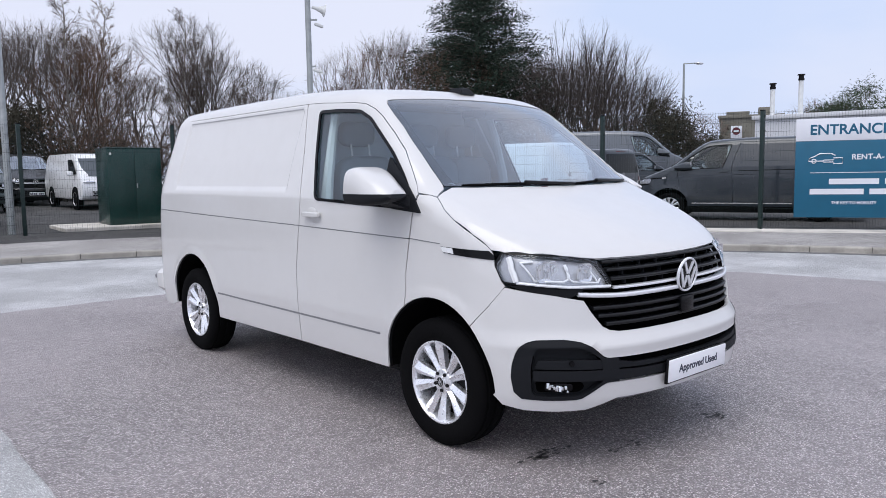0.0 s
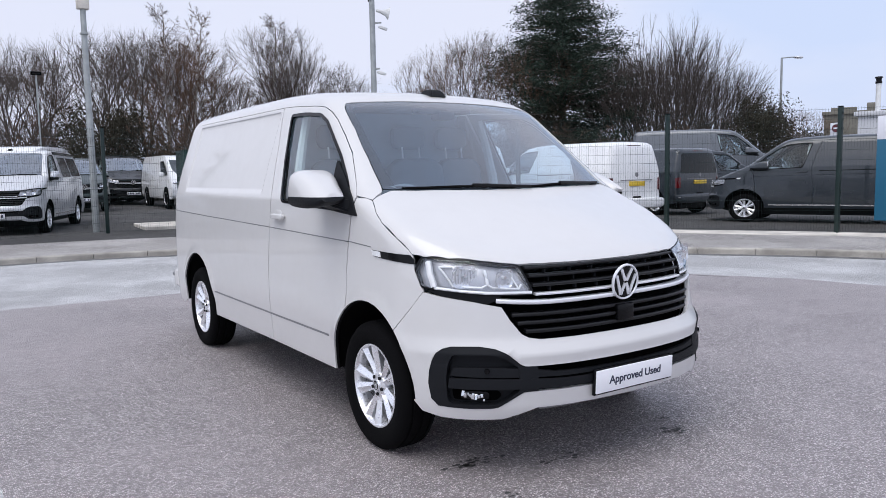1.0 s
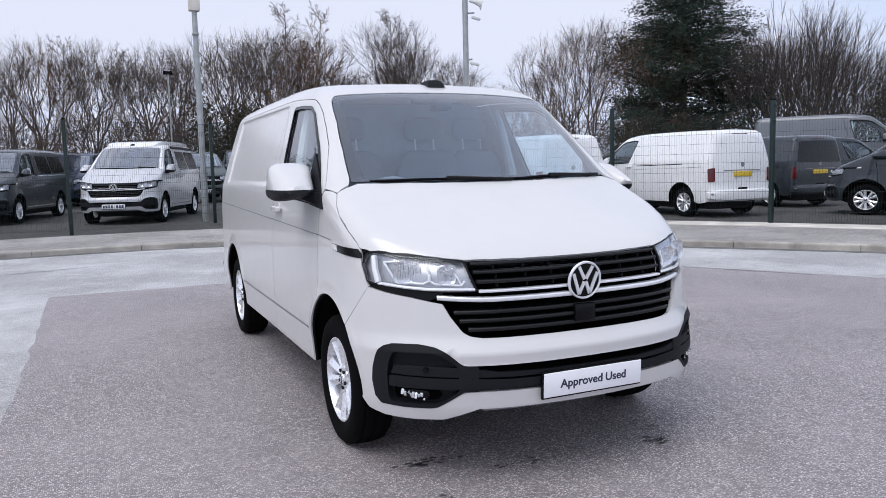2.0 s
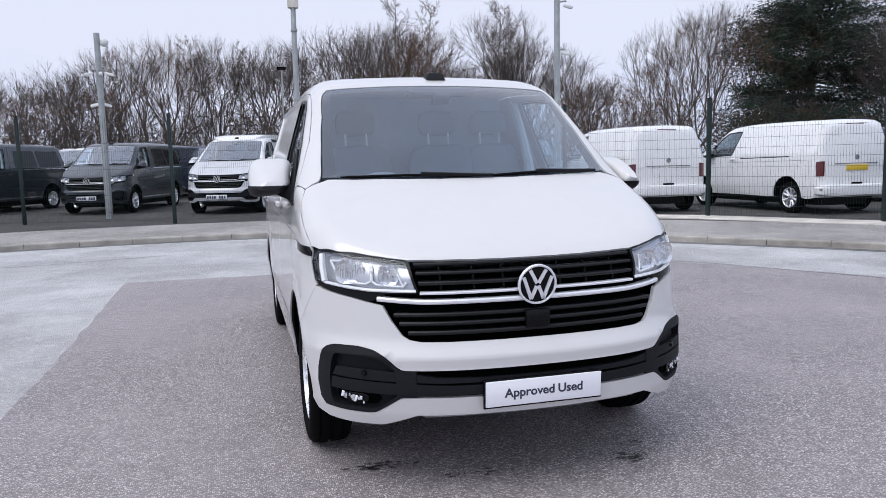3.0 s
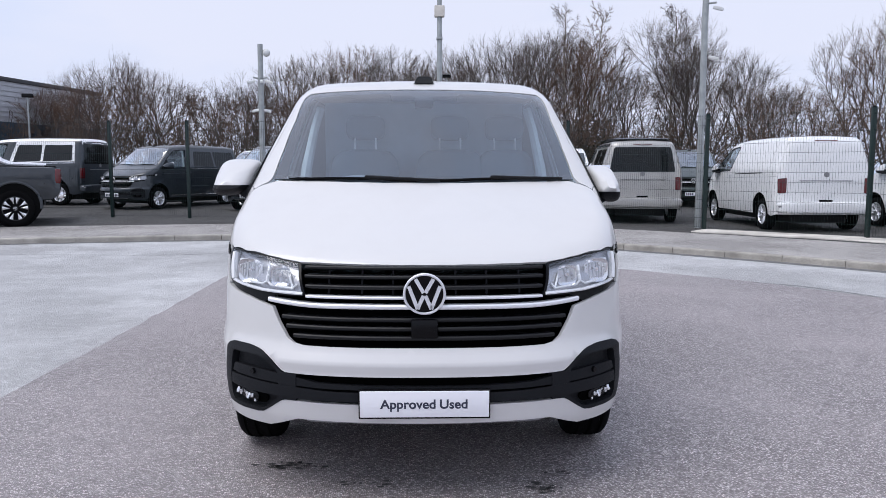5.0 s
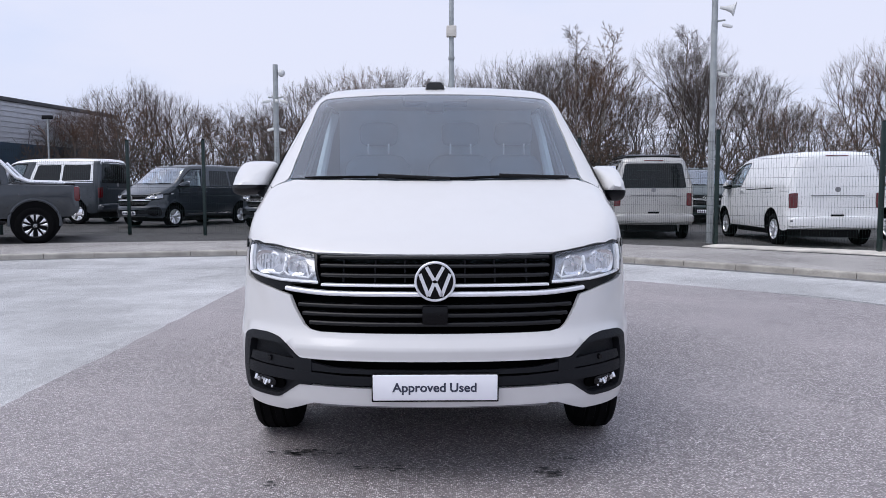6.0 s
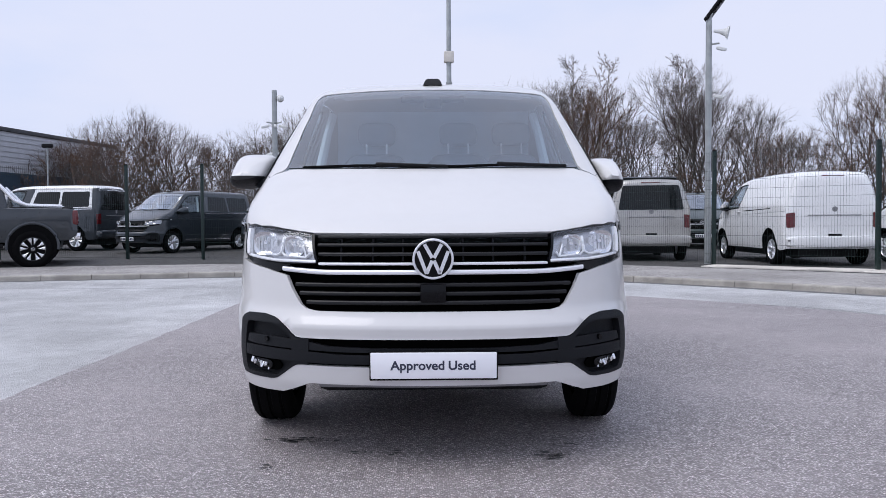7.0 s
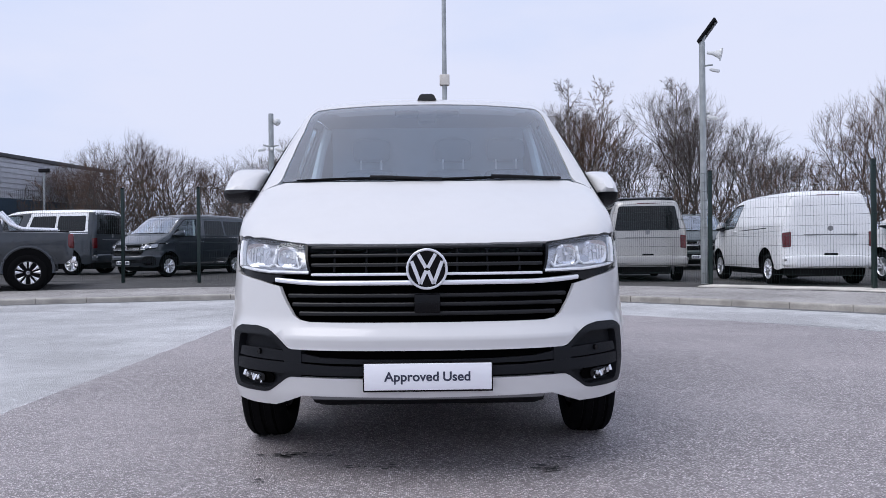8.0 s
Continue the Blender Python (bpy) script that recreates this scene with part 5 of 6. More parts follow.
def park(name, label, coat, wheel, turn, at=(.87, .92), windows=False, glazed_rear=False, pop_top=None, scale=(1, 1, 1), yellow=False, roof_coat=None, category="van", line=None, sill=None, surround=None):
    """A parked van of the same build; wheel is where the tyre at the place `at` of the van touches the ground."""
    z = float(lot_height(wheel[0], wheel[1]))
    m = pose(wheel[0], wheel[1], z, 0, 0, turn) @ Matrix.Diagonal((*scale, 1)) @ Matrix.Translation((-at[0], -at[1], 0))
    ob = copy_thing(MOULD, Matrix())
    ob.name = name
    ob.matrix_world = m
    for c in list(ob.children_recursive):
        base = c.name.split(".")[0]
        if base in DROPPED:
            bpy.data.objects.remove(c)
            continue
        if c.data and c.data.materials[0] == VAN_WHITE:
            recoat(c, roof_coat if roof_coat and base == "roof" else coat)
        elif base == "windscreen":
            recoat(c, PARKED_PANE)
    plate = [c for c in ob.children if c.name.startswith("number_plate")][0]
    plate["label"] = "white number plate with dark characters"
    bm = bmesh.new()
    for k, w in enumerate((.05, .05, .05, .05, .0, .05, .05, .05)):
        if w:
            add_box(bm, -.235 + k * .0605, -.235 + k * .0605 + w * .8, -.024, -.019, .41, .478)
    tagged(part("plate_script", bm, INK, plate), kind="stuff")
    if windows:
        for sh in SIDE_WINDOWS:
            for s in (sh, mirrored(sh)):
                skin("side_window", s, PRIVACY, ob, "dark privacy glass")
    if surround:
        for s in (SURROUND, mirrored(SURROUND)):
            skin("window_surround", s, surround, ob, "white painted window surround")
    if line:
        for s in (SIDE_LINE, mirrored(SIDE_LINE)):
            skin("trim_strip", s, line, ob)
    elif not windows:
        for s in (RAIL_LINE, mirrored(RAIL_LINE)):
            skin("door_rail", s, GLOSS_BLACK, ob)
    if line or sill:
        for s in (SILL, mirrored(SILL)):
            skin("sill_strip", s, line or sill, ob)
    if glazed_rear:
        skin("rear_window", SHEETS["rear_glass"], PRIVACY, ob, "dark rear window")
    bm = bmesh.new()
    add_box(bm, -.13, .13, 4.735, 4.757, .615, .665, .008)
    part("tailgate_handle", bm, GLOSS_BLACK, ob)
    if yellow:
        bm = bmesh.new()
        add_box(bm, -.26, .26, 4.728, 4.750, .91, 1.02, .003)
        part("rear_plate", bm, PLATE_YELLOW, ob)
    bm = bmesh.new()
    add_box(bm, -.52, .52, 4.70, 4.741, 1.045, 1.060, .004)
    part("tailgate_groove", bm, SEAM_GREY, ob)
    bm = bmesh.new()
    bmesh.ops.create_cone(bm, cap_ends=True, segments=20, radius1=.055, radius2=.05, depth=.016, matrix=pose(0, 4.722, 1.175, 90))
    part("rear_emblem", bm, SEAM_GREY, ob)
    bm = bmesh.new()
    add_box(bm, -.22, .22, 4.59, 4.64, 1.855, 1.878, .006)
    part("brake_light", bm, RED_LENS, ob)
    bm = bmesh.new()
    for s in (-1, 1):
        add_box(bm, s * .74 - .1, s * .74 + .1, 4.70, 4.728, .455, .478, .004)
    tagged(part("rear_reflectors", bm, RED_LENS, ob), kind="stuff")
    if pop_top:
        bm = bmesh.new()
        rows = []
        for y, w, h in ((1.62, .50, .0), (1.75, .62, .045), (2.2, .67, .06), (3.6, .68, .065), (4.4, .66, .055), (4.52, .6, .03)):
            zr = on_top(0, min(y, 4.5))[2]
            rows.append([bm.verts.new(v) for v in ((-w - .01, y, zr - .03), (-w, y, zr + h * .8), (-w * .8, y, zr + h), (w * .8, y, zr + h), (w, y, zr + h * .8), (w + .01, y, zr - .03))])
        for a, b in zip(rows, rows[1:]):
            for i in range(5):
                bm.faces.new((a[i], a[i + 1], b[i + 1], b[i]))
        bm.faces.new(rows[0]), bm.faces.new(rows[-1][::-1])
        bmesh.ops.recalc_face_normals(bm, faces=bm.faces)
        part("pop_up_roof", bm, pop_top, ob)
        bm = bmesh.new()
        tube(bm, [(.74, 2.3, 1.86), (.735, 3.4, 1.865), (.73, 4.5, 1.84)], .045, 8)
        part("awning", bm, GLOSS_BLACK, ob)
    return tagged(ob, label, category, "vans parked behind the fence")


park("van", "slate grey passenger van with a white number plate", GREY_PAINT, (-7.75, 20.2), -27, windows=True, line=CHROME)
park("van", "dark grey passenger van with privacy glass", GREY_PAINT, (-3.68, 19.6), -17, windows=True, line=CHROME)
park("camper_van", "silver white camper van with a pop-up roof", paint("silver_white_paint", (.62, .63, .65), .35, .3), (-.28, 17.9), -20.5, scale=(1.04, 1.04, 1.04), windows=True, pop_top=CLEAN_WHITE, line=CHROME, category="camper van", roof_coat=CLEAN_WHITE)
park("van", "dark green van beside a black van", DARK_GREEN, (2.86, 27.5), 2)
park("van", "black van parked beside a white van", BLACK_PAINT, (3.75, 32.2), 2, at=(-.87, .92), scale=(1.05, 1.05, 1.08))
park("camper_van", "silver camper van with dark rear window", CREAM_SILVER, (6.3, 15.3), 173, at=(-.87, 3.92), windows=True, glazed_rear=True, pop_top=GLOSS_BLACK, category="camper van")
park("van", "plain white panel van seen from behind", CLEAN_WHITE, (7.52, 13.0), 177, at=(.87, 3.92), scale=(1.04, 1, 1))
park("van", "pale silver panel van with a yellow plate", CLEAN_WHITE, (10.49, 10.72), 178, at=(.87, 3.92), scale=(1, 1.07, 1), yellow=True)
park("van", "dark grey van with a yellow rear plate", GREY_PAINT, (14.73, 12.05), 178, at=(.87, 3.92), glazed_rear=True, yellow=True, scale=(1.02, 1, .97))
park("van", "slate grey panel van parked along the fence", GREY_PAINT, (13.6, 8.45), 201, sill=CHROME, scale=(1.02, 1.13, 1.02))
park("van", "tall silver van with a high roof", SILVER_PAINT, (25.2, 15.4), 41, at=(-.87, .92), scale=(1.1, 1.36, 1.5))
park("van", "grey van with a white roof", GREY_PAINT, (-11.45, 21.95), -103, at=(.87, 3.92), windows=True, glazed_rear=True, line=CHROME, roof_coat=CLEAN_WHITE, surround=CLEAN_WHITE, scale=(1, 1.1, 1.1))
park("van", "dark green van facing out between a camper and a white van", DARK_GREEN, (10.3, 22.4), -14)
park("van", "dark grey van seen past its windscreen beside a tall silver van", GREY_PAINT, (21.0, 13.2), 62, at=(-.87, .92))
park("van", "dark blue van half hidden in the row", BLUE_PAINT, (-1.9, 28.0), -20)
park("van", "white van half hidden in the row", CLEAN_WHITE, (-6.5, 30.0), -22)
park("van", "navy blue van parked beside a camper", paint("navy_paint", (.012, .02, .05), .3), (-3.2, 25.5), -20)
for c in MOULD.children_recursive:
    bpy.data.objects.remove(c)
bpy.data.objects.remove(MOULD)


# ---- rounded electric van and pickup ----
def loft(bm, rows):
    vs = [[bm.verts.new(p) for p in r] for r in rows]
    for a, b in zip(vs, vs[1:]):
        for i in range(len(a) - 1):
            bm.faces.new((a[i], a[i + 1], b[i + 1], b[i]))
    return vs


def side_solid(profile, half, crown):
    """A body from a side outline (y, z): the middle is full width below, drawn in above; edges rounded."""
    bm = bmesh.new()
    n = len(profile)
    rings = []
    cy, cz = sum(p[0] for p in profile) / n, sum(p[1] for p in profile) / n
    for t in (1, .97, .5, 0, -.5, -.97, -1):
        ring_ = []
        for y, z in profile:
            k = 1 if abs(t) < .99 else .965
            w = half * (1 - crown * max(0, z - 1.0))
            ring_.append(bm.verts.new((t * w if abs(t) < .99 else t * w * 1.0, cy + (y - cy) * k, cz + (z - cz) * k)))
        rings.append(ring_)
    for a, b in zip(rings, rings[1:]):
        for i in range(n):
            bm.faces.new((a[i], a[(i + 1) % n], b[(i + 1) % n], b[i]))
    bm.faces.new(rings[0][::-1]), bm.faces.new(rings[-1])
    bmesh.ops.recalc_face_normals(bm, faces=bm.faces)
    return bm


def slab_part(name, pts, thick, material, parent, label="", x=0.0):
    """A thin plate with outline pts (y, z) on the side at x."""
    bm = bmesh.new()
    lo, hi = [bm.verts.new((x, y, z)) for y, z in pts], [bm.verts.new((x + thick, y, z)) for y, z in pts]
    bm.faces.new(lo), bm.faces.new(hi[::-1])
    for i in range(len(pts)):
        bm.faces.new((lo[i], lo[(i + 1) % len(pts)], hi[(i + 1) % len(pts)], hi[i]))
    bmesh.ops.recalc_face_normals(bm, faces=bm.faces)
    return part(name, bm, material, parent, label, smooth=False)


WHEEL = [c for c in van.children if c.name.startswith("wheel") and not c.name.startswith("wheel_arch")][0]


def add_wheels(thing, places, scale=1.0):
    for x, y in places:
        w = copy_thing(WHEEL, Matrix())
        w.parent = thing
        w.matrix_basis = pose(x, y, .333 * scale, 0, 0, 0 if x > 0 else 180) @ Matrix.Scale(scale, 4)


def smooth_outline(pts, r=.12, n=4):
    return rounded(pts, r, n)


def build_round_van():
    """A short-nosed white electric van."""
    t = new("electric_van")
    prof = smooth_outline([(.02, .42), (-.02, .75), (.12, 1.08), (.95, 1.80), (1.3, 1.92), (4.4, 1.93), (4.66, 1.75), (4.72, .9), (4.66, .38), (.2, .33)], .16)
    part("body", side_solid(prof, .97, .13), CLEAN_WHITE, t)
    bm = bmesh.new()
    loft(bm, [[(x, .22 - .0 + .05 * (abs(x) / .8) ** 2 + d, z) for x in np.linspace(-.8, .8, 9)] for z, d in ((1.12, -.085), (1.35, .165), (1.60, .44), (1.74, .60))])
    bmesh.ops.solidify(bm, geom=bm.faces[:], thickness=.012)
    bmesh.ops.recalc_face_normals(bm, faces=bm.faces)
    # opaque pane, the sky's reflection put into its grey base colour
    part("windscreen", bm, plain("reflection_grey_screen", (.17, .19, .21), .08, bump=0, coat=.6), t)
    for s in (-1, 1):
        slab_part("side_window", smooth_outline([(.62, 1.2), (1.55, 1.2), (1.55, 1.70), (1.05, 1.70)], .05), s * .01, PRIVACY, t, x=s * .93)
        bm = bmesh.new()
        superbox(bm, (s * .70, .06, .92), (.20, .07, .045), 3)
        part("headlight", bm, LAMP_CHROME, t)
        bm = bmesh.new()
        superbox(bm, (s * 1.08, .85, 1.22), (.10, .06, .08), 4)
        part("door_mirror", bm, CLEAN_WHITE, t)
        for y in (.78, 3.77):
            bm = bmesh.new()
            bmesh.ops.create_cone(bm, cap_ends=True, segments=28, radius1=.41, radius2=.41, depth=.08, matrix=pose(s * .935, y, .37, 0, 90, 0))
            part("wheel_arch", bm, RUBBER, t)
    bm = bmesh.new()
    for i in range(14):
        for j in range(3):
            add_box(bm, -.62 + i * .09 + (j % 2) * .04, -.56 + i * .09 + (j % 2) * .04, -.045, .03, .46 + j * .06, .495 + j * .06)
    tagged(part("grille_openings", bm, GLOSS_BLACK, t), kind="stuff")
    add_wheels(t, [(s * .885, y) for s in (-1, 1) for y in (.78, 3.77)], 1.08)
    return tagged(t, "white rounded electric van beside a green cabinet", "van", "vans parked behind the fence")


buzz = build_round_van()
buzz.matrix_world = pose(4.9, 27.04, float(lot_height(4.83, 27)) + .02, 0, 0, -1) @ Matrix.Scale(1.05, 4) @ Matrix.Translation((.97, -.78, 0))


BLACK_RIM = plain("black_alloy", (.05, .052, .055), .3, .5, bump=0)


def build_pickup():
    t = new("pickup_truck")
    prof = smooth_outline([(0, .58), (.05, 1.05), (.45, 1.22), (1.25, 1.28), (4.86, 1.25), (4.92, .72), (4.75, .56), (.3, .46)], .09)
    part("body", side_solid(prof, .97, .05), GREY_PAINT, t)
    cab = smooth_outline([(1.2, 1.2), (1.95, 1.82), (2.3, 1.9), (3.2, 1.88), (3.5, 1.72), (3.6, 1.2)], .1)
    part("cab", side_solid(cab, .86, .12), GREY_PAINT, t)
    for s in (-1, 1):
        slab_part("side_window", smooth_outline([(1.5, 1.22), (2.4, 1.22), (2.4, 1.72), (2.05, 1.72)], .05), s * .012, PRIVACY, t, x=s * .832)
        slab_part("side_window", smooth_outline([(2.48, 1.22), (3.45, 1.22), (3.38, 1.70), (2.48, 1.72)], .05), s * .012, PRIVACY, t, x=s * .832)
        bm = bmesh.new()
        superbox(bm, (s * .90, 4.87, 1.06), (.07, .06, .16), 5)
        part("tail_light", bm, RED_LENS, t)
        bm = bmesh.new()
        tube(bm, [(s * .82, 4.62, 1.30), (s * .82, 3.95, 1.32), (s * .80, 3.72, 1.42), (s * .76, 3.42, 1.76)], .042, 8)
        part("sports_bar", bm, ALLOY, t)
        for y in (.95, 4.05):
            bm = bmesh.new()
            bmesh.ops.create_cone(bm, cap_ends=True, segments=28, radius1=.47, radius2=.47, depth=.08, matrix=pose(s * .94, y, .45, 0, 90, 0))
            part("wheel_arch", bm, RUBBER, t)
        bm = bmesh.new()
        add_box(bm, s * .93, s * .98, 1.5, 3.5, .42, .5, .01) if s > 0 else add_box(bm, -.98, -.93, 1.5, 3.5, .42, .5, .01)
        part("side_step", bm, GLOSS_BLACK, t)
    bm = bmesh.new()
    add_box(bm, -.85, .85, 4.84, 4.97, .58, .72, .03)
    part("rear_bumper", bm, CHROME, t)
    bm = bmesh.new()
    add_box(bm, -.80, .80, 3.62, 4.83, 1.24, 1.29, .02)
    part("load_cover", bm, GLOSS_BLACK, t)
    add_wheels(t, [(s * .90, y) for s in (-1, 1) for y in (.95, 4.05)], 1.16)
    for w in t.children_recursive:
        if w.name.startswith("rim"):
            recoat(w, BLACK_RIM)
    for s in (-1, 1):  # flared arch lips
        for y in (.95, 4.05):
            bm = bmesh.new()
            tube(bm, [(s * .965, y + .49 * math.cos(a), .45 + .49 * math.sin(a)) for a in np.linspace(-.15, math.pi + .15, 22)], .035, 8)
            part("arch_flare", bm, GREY_PAINT, t)
    return tagged(t, "dark grey pickup truck with a silver sports bar", "pickup truck")


truck = build_pickup()
truck.matrix_world = pose(-8.85, 14.1, .125, 0, 0, -66) @ Matrix.Scale(1.06, 4) @ Matrix.Translation((-.98, -4.05, 0))

# ---- poles ----
def pole(name, x, y, tall, r0, r1, label):
    t = new(name)
    t.matrix_world = pose(x, y, float(lot_height(x, y)))
    bm = bmesh.new()
    spin_profile(bm, [(-.1, r0 * 1.12), (1.25, r0 * 1.12), (1.3, r0 * 1.06), (1.32, r0), (tall, r1), (tall + .01, .001)], 16, "Z")
    bmesh.ops.recalc_face_normals(bm, faces=bm.faces)
    part("shaft", bm, GALV, t)
    return tagged(t, label, "pole")


def camera_arm(t, z, turn, reach=.35):
    m = pose(0, 0, z, 0, 0, turn)
    bm = bmesh.new()
    tube(bm, [(0, 0, 0), (reach, 0, .02)], .02, 8)
    bm.transform(m)
    part("bracket", bm, GALV, t)
    bm = bmesh.new()
    superbox(bm, (reach + .06, 0, -.035), (.11, .036, .036), 4, pose(0, 0, 0, 0, 14, 0))
    bm.transform(m)
    part("camera_housing", bm, WHITE_PLASTIC, t)


pa = pole("camera_pole", -4.02, 17.3, 4.48, .074, .068, "galvanised camera pole behind the mesh fence")
for a in (-160, -20, -75):
    camera_arm(pa, 3.60, a, .2)
for a in (170, 30):
    camera_arm(pa, 2.85, a, .1)
bm = bmesh.new()
bmesh.ops.create_uvsphere(bm, u_segments=16, v_segments=10, radius=.10, matrix=pose(.16, 0, 4.26))
part("beacon", bm, WHITE_PLASTIC, pa)
pb = pole("lamp_pole", .65, 17.05, 9.6, .075, .05, "slim galvanised lamp pole with a small box")
bm = bmesh.new()
add_box(bm, -.13, .13, -.10, .10, 5.18, 5.46, .02)
part("junction_box", bm, PALE, pb)
bm = bmesh.new()
add_box(bm, -.08, .08, -.09, .09, 4.6, 4.66, .01)
part("clamp", bm, GALV, pb)
pc = pole("camera_pole", 6.2, 13.32, 5.32, .068, .064, "galvanised pole with horn loudspeaker, cameras and floodlight")
bm = bmesh.new()
spin_profile(bm, [(0, .03), (.12, .045), (.25, .09), (.30, .15), (.31, .15), (.29, .13), (.2, .03)], 20, "X")
bm.transform(pose(.10, -.02, 5.08, 0, 12, -25))
part("horn", bm, WHITE_PLASTIC, pc)
camera_arm(pc, 4.79, -10, .22)
camera_arm(pc, 3.73, -20, .15)
bm = bmesh.new()
add_box(bm, -.30, .30, -.17, .17, -.025, .025, .01, pose(.12, 0, 5.55, 0, -52, -30))
part("floodlight", bm, GLOSS_BLACK, pc, "black floodlight panel")
bm = bmesh.new()
tube(bm, [(0, 0, 5.27), (.06, 0, 5.47)], .03, 8)
part("bracket", bm, GALV, pc)
far = new("street_lamp")
far.matrix_world = pose(38, 22.5, 0)
bm = bmesh.new()
tube(bm, [(0, 0, 0), (0, 0, 7.6)], [.09, .06], 8)
tube(bm, [(0, 0, 7.6), (.7, -.5, 7.65)], .035, 8)
part("column", bm, GALV, far)
bm = bmesh.new()
superbox(bm, (.75, -.55, 7.62), (.28, .2, .07), 3)
part("lantern", bm, LAMP_GREY, far)
tagged(far, "grey street lamp beyond the car park", "street lamp")
for x, y, h in ((32.3, 33.3, 5.6), (-14.8, 27.0, 4.0), (1.55, 33.26, 5.6)):
    s = new("floodlight_mast")
    s.matrix_world = pose(x, y, .2)
    bm = bmesh.new()
    tube(bm, [(0, 0, 0), (0, 0, h)], .035, 8)
    part("mast", bm, GALV, s)
    bm = bmesh.new()
    add_box(bm, -.2, .2, -.07, .07, h - .05, h + .1, .02)
    part("lamp_head", bm, GLOSS_BLACK, s)
    tagged(s, "slim mast with a small floodlight", "mast")

# ---- green cabinet ----
cab = new("utility_cabinet")
CABINET = plain("dark_green_cabinet", (.006, .036, .030), .28, vary=.15)
bm = bmesh.new()
add_box(bm, 0, 1.35, 0, 1.2, .06, 2.02, .02)
part("body", bm, CABINET, cab)
bm = bmesh.new()
add_box(bm, -.015, 1.365, -.015, 1.215, 2.015, 2.05, .012)
part("lid", bm, CABINET, cab)
for k in range(2):
    bm = bmesh.new()
    add_box(bm, .03 + k * .648, .672 + k * .648, -.014, .004, .12, 1.97, .006)
    d = part("door", bm, CABINET, cab)
bm = bmesh.new()
add_box(bm, .70, .725, -.035, -.012, 1.0, 1.12, .006)
part("handle", bm, GALV, cab)
bm = bmesh.new()
add_box(bm, .06, .11, -.020, -.0135, 1.86, 1.92)
part("label_plate", bm, WHITE_PLASTIC, cab)
tagged(cab, "dark green steel utility cabinet on a concrete slab", "cabinet")
cab.matrix_world = pose(2.82, 17.15, float(lot_height(2.8, 17.2)) + .03, 0, 0, -5) @ Matrix.Scale(.95, 4)
bm = bmesh.new()
add_box(bm, -1.15, 1.7, -.45, 1.6, -.2, .065, .02)
me = bpy.data.meshes.new("concrete_slab")
bm.to_mesh(me), bm.free()
me.materials.append(PALE)
tagged(new("concrete_slab", me), kind="structure").matrix_world = cab.matrix_world.copy()

# ---- sign ----
TEAL = plain("teal_sign_face", (.006, .105, .19), .4, vary=.05, bump=0)
SIGN_WHITE = plain("white_sign_face", (.76, .77, .82), .4, vary=.03, bump=0)
sign = new("entrance_sign")
ang = math.degrees(math.atan2(2.4 - 5.29, 13.4 - 11.87))
sign.matrix_world = pose(12.25, 4.79, .39, 0, 0, ang) @ pose(0, -.17, 0)
bm = bmesh.new()
add_box(bm, 0, 2.9, -.02, .02, 0, 1.52, .004)
part("lower_board", bm, TEAL, sign, "teal board with white lettering")
bm = bmesh.new()
add_box(bm, 0, 2.9, -.021, .02, 1.524, 1.96, .004)
part("upper_board", bm, SIGN_WHITE, sign, "white board reading ENTRANCE")


def sign_words(text, size, x, z, material):
    words("lettering", text, size, material, sign, pose(x, -.024, z, 90, 0, 0))


sign_words("ENTRANCE", .275, .955, 1.73, TEAL)
sign_words("RENT-A-", .15, 1.29, 1.19, SIGN_WHITE)
sign_words("THE KEY TO MOBILITY", .078, 1.07, .29, SIGN_WHITE)
for x0, x1, z0, z1 in ((.62, 1.5, .66, .77), (1.6, 1.95, .66, .77), (.28, 1.24, .46, .57), (1.34, 2.3, .46, .57)):
    bm = bmesh.new()
    add_box(bm, x0, x1, -.026, -.02, z0, z1)
    part("name_bar", bm, SIGN_WHITE, sign)
bm = bmesh.new()
add_box(bm, .28, 2.5, -.026, -.02, .885, .897)
part("rule", bm, SIGN_WHITE, sign)
bm = bmesh.new()
car = [(.24, 1.12), (.26, 1.18), (.34, 1.21), (.44, 1.27), (.64, 1.27), (.72, 1.23)]
tube(bm, [(x, -.024, z) for x, z in car], .012, 6)
tube(bm, [(.24, -.024, 1.12), (.50, -.024, 1.12)], .012, 6)
tube(bm, [(.34 + .04 * math.cos(a), -.024, 1.12 + .04 * math.sin(a)) for a in np.linspace(0, 2 * math.pi, 13)], .011, 6)
tube(bm, [(.51, -.024, 1.14), (.51, -.024, 1.10), (.69, -.024, 1.10), (.69, -.024, 1.07), (.85, -.024, 1.07), (.85, -.024, 1.18), (.69, -.024, 1.18), (.69, -.024, 1.14), (.51, -.024, 1.14)], .011, 6)
part("car_outline", bm, SIGN_WHITE, sign)
tagged(sign, "teal and white entrance sign fixed to the mesh fence", "sign")

# ---- buildings ----
CLAD = plain("grey_cladding", (.52, .53, .56), .5, .2, vary=.08, world=True)
CLAD_BLUE = plain("dark_blue_cladding", (.02, .045, .075), .45, vary=.1, world=True)
WHITE_WALL = plain("white_cladding", (.70, .71, .74), .6, vary=.06, scale=.4, world=True)
STONE = plain("weathered_stone", (.20, .19, .16), .9, vary=.3, scale=.8, fine=8, world=True)
ROOF_DARK = plain("dark_roof", (.07, .07, .075), .8, vary=.2, world=True)


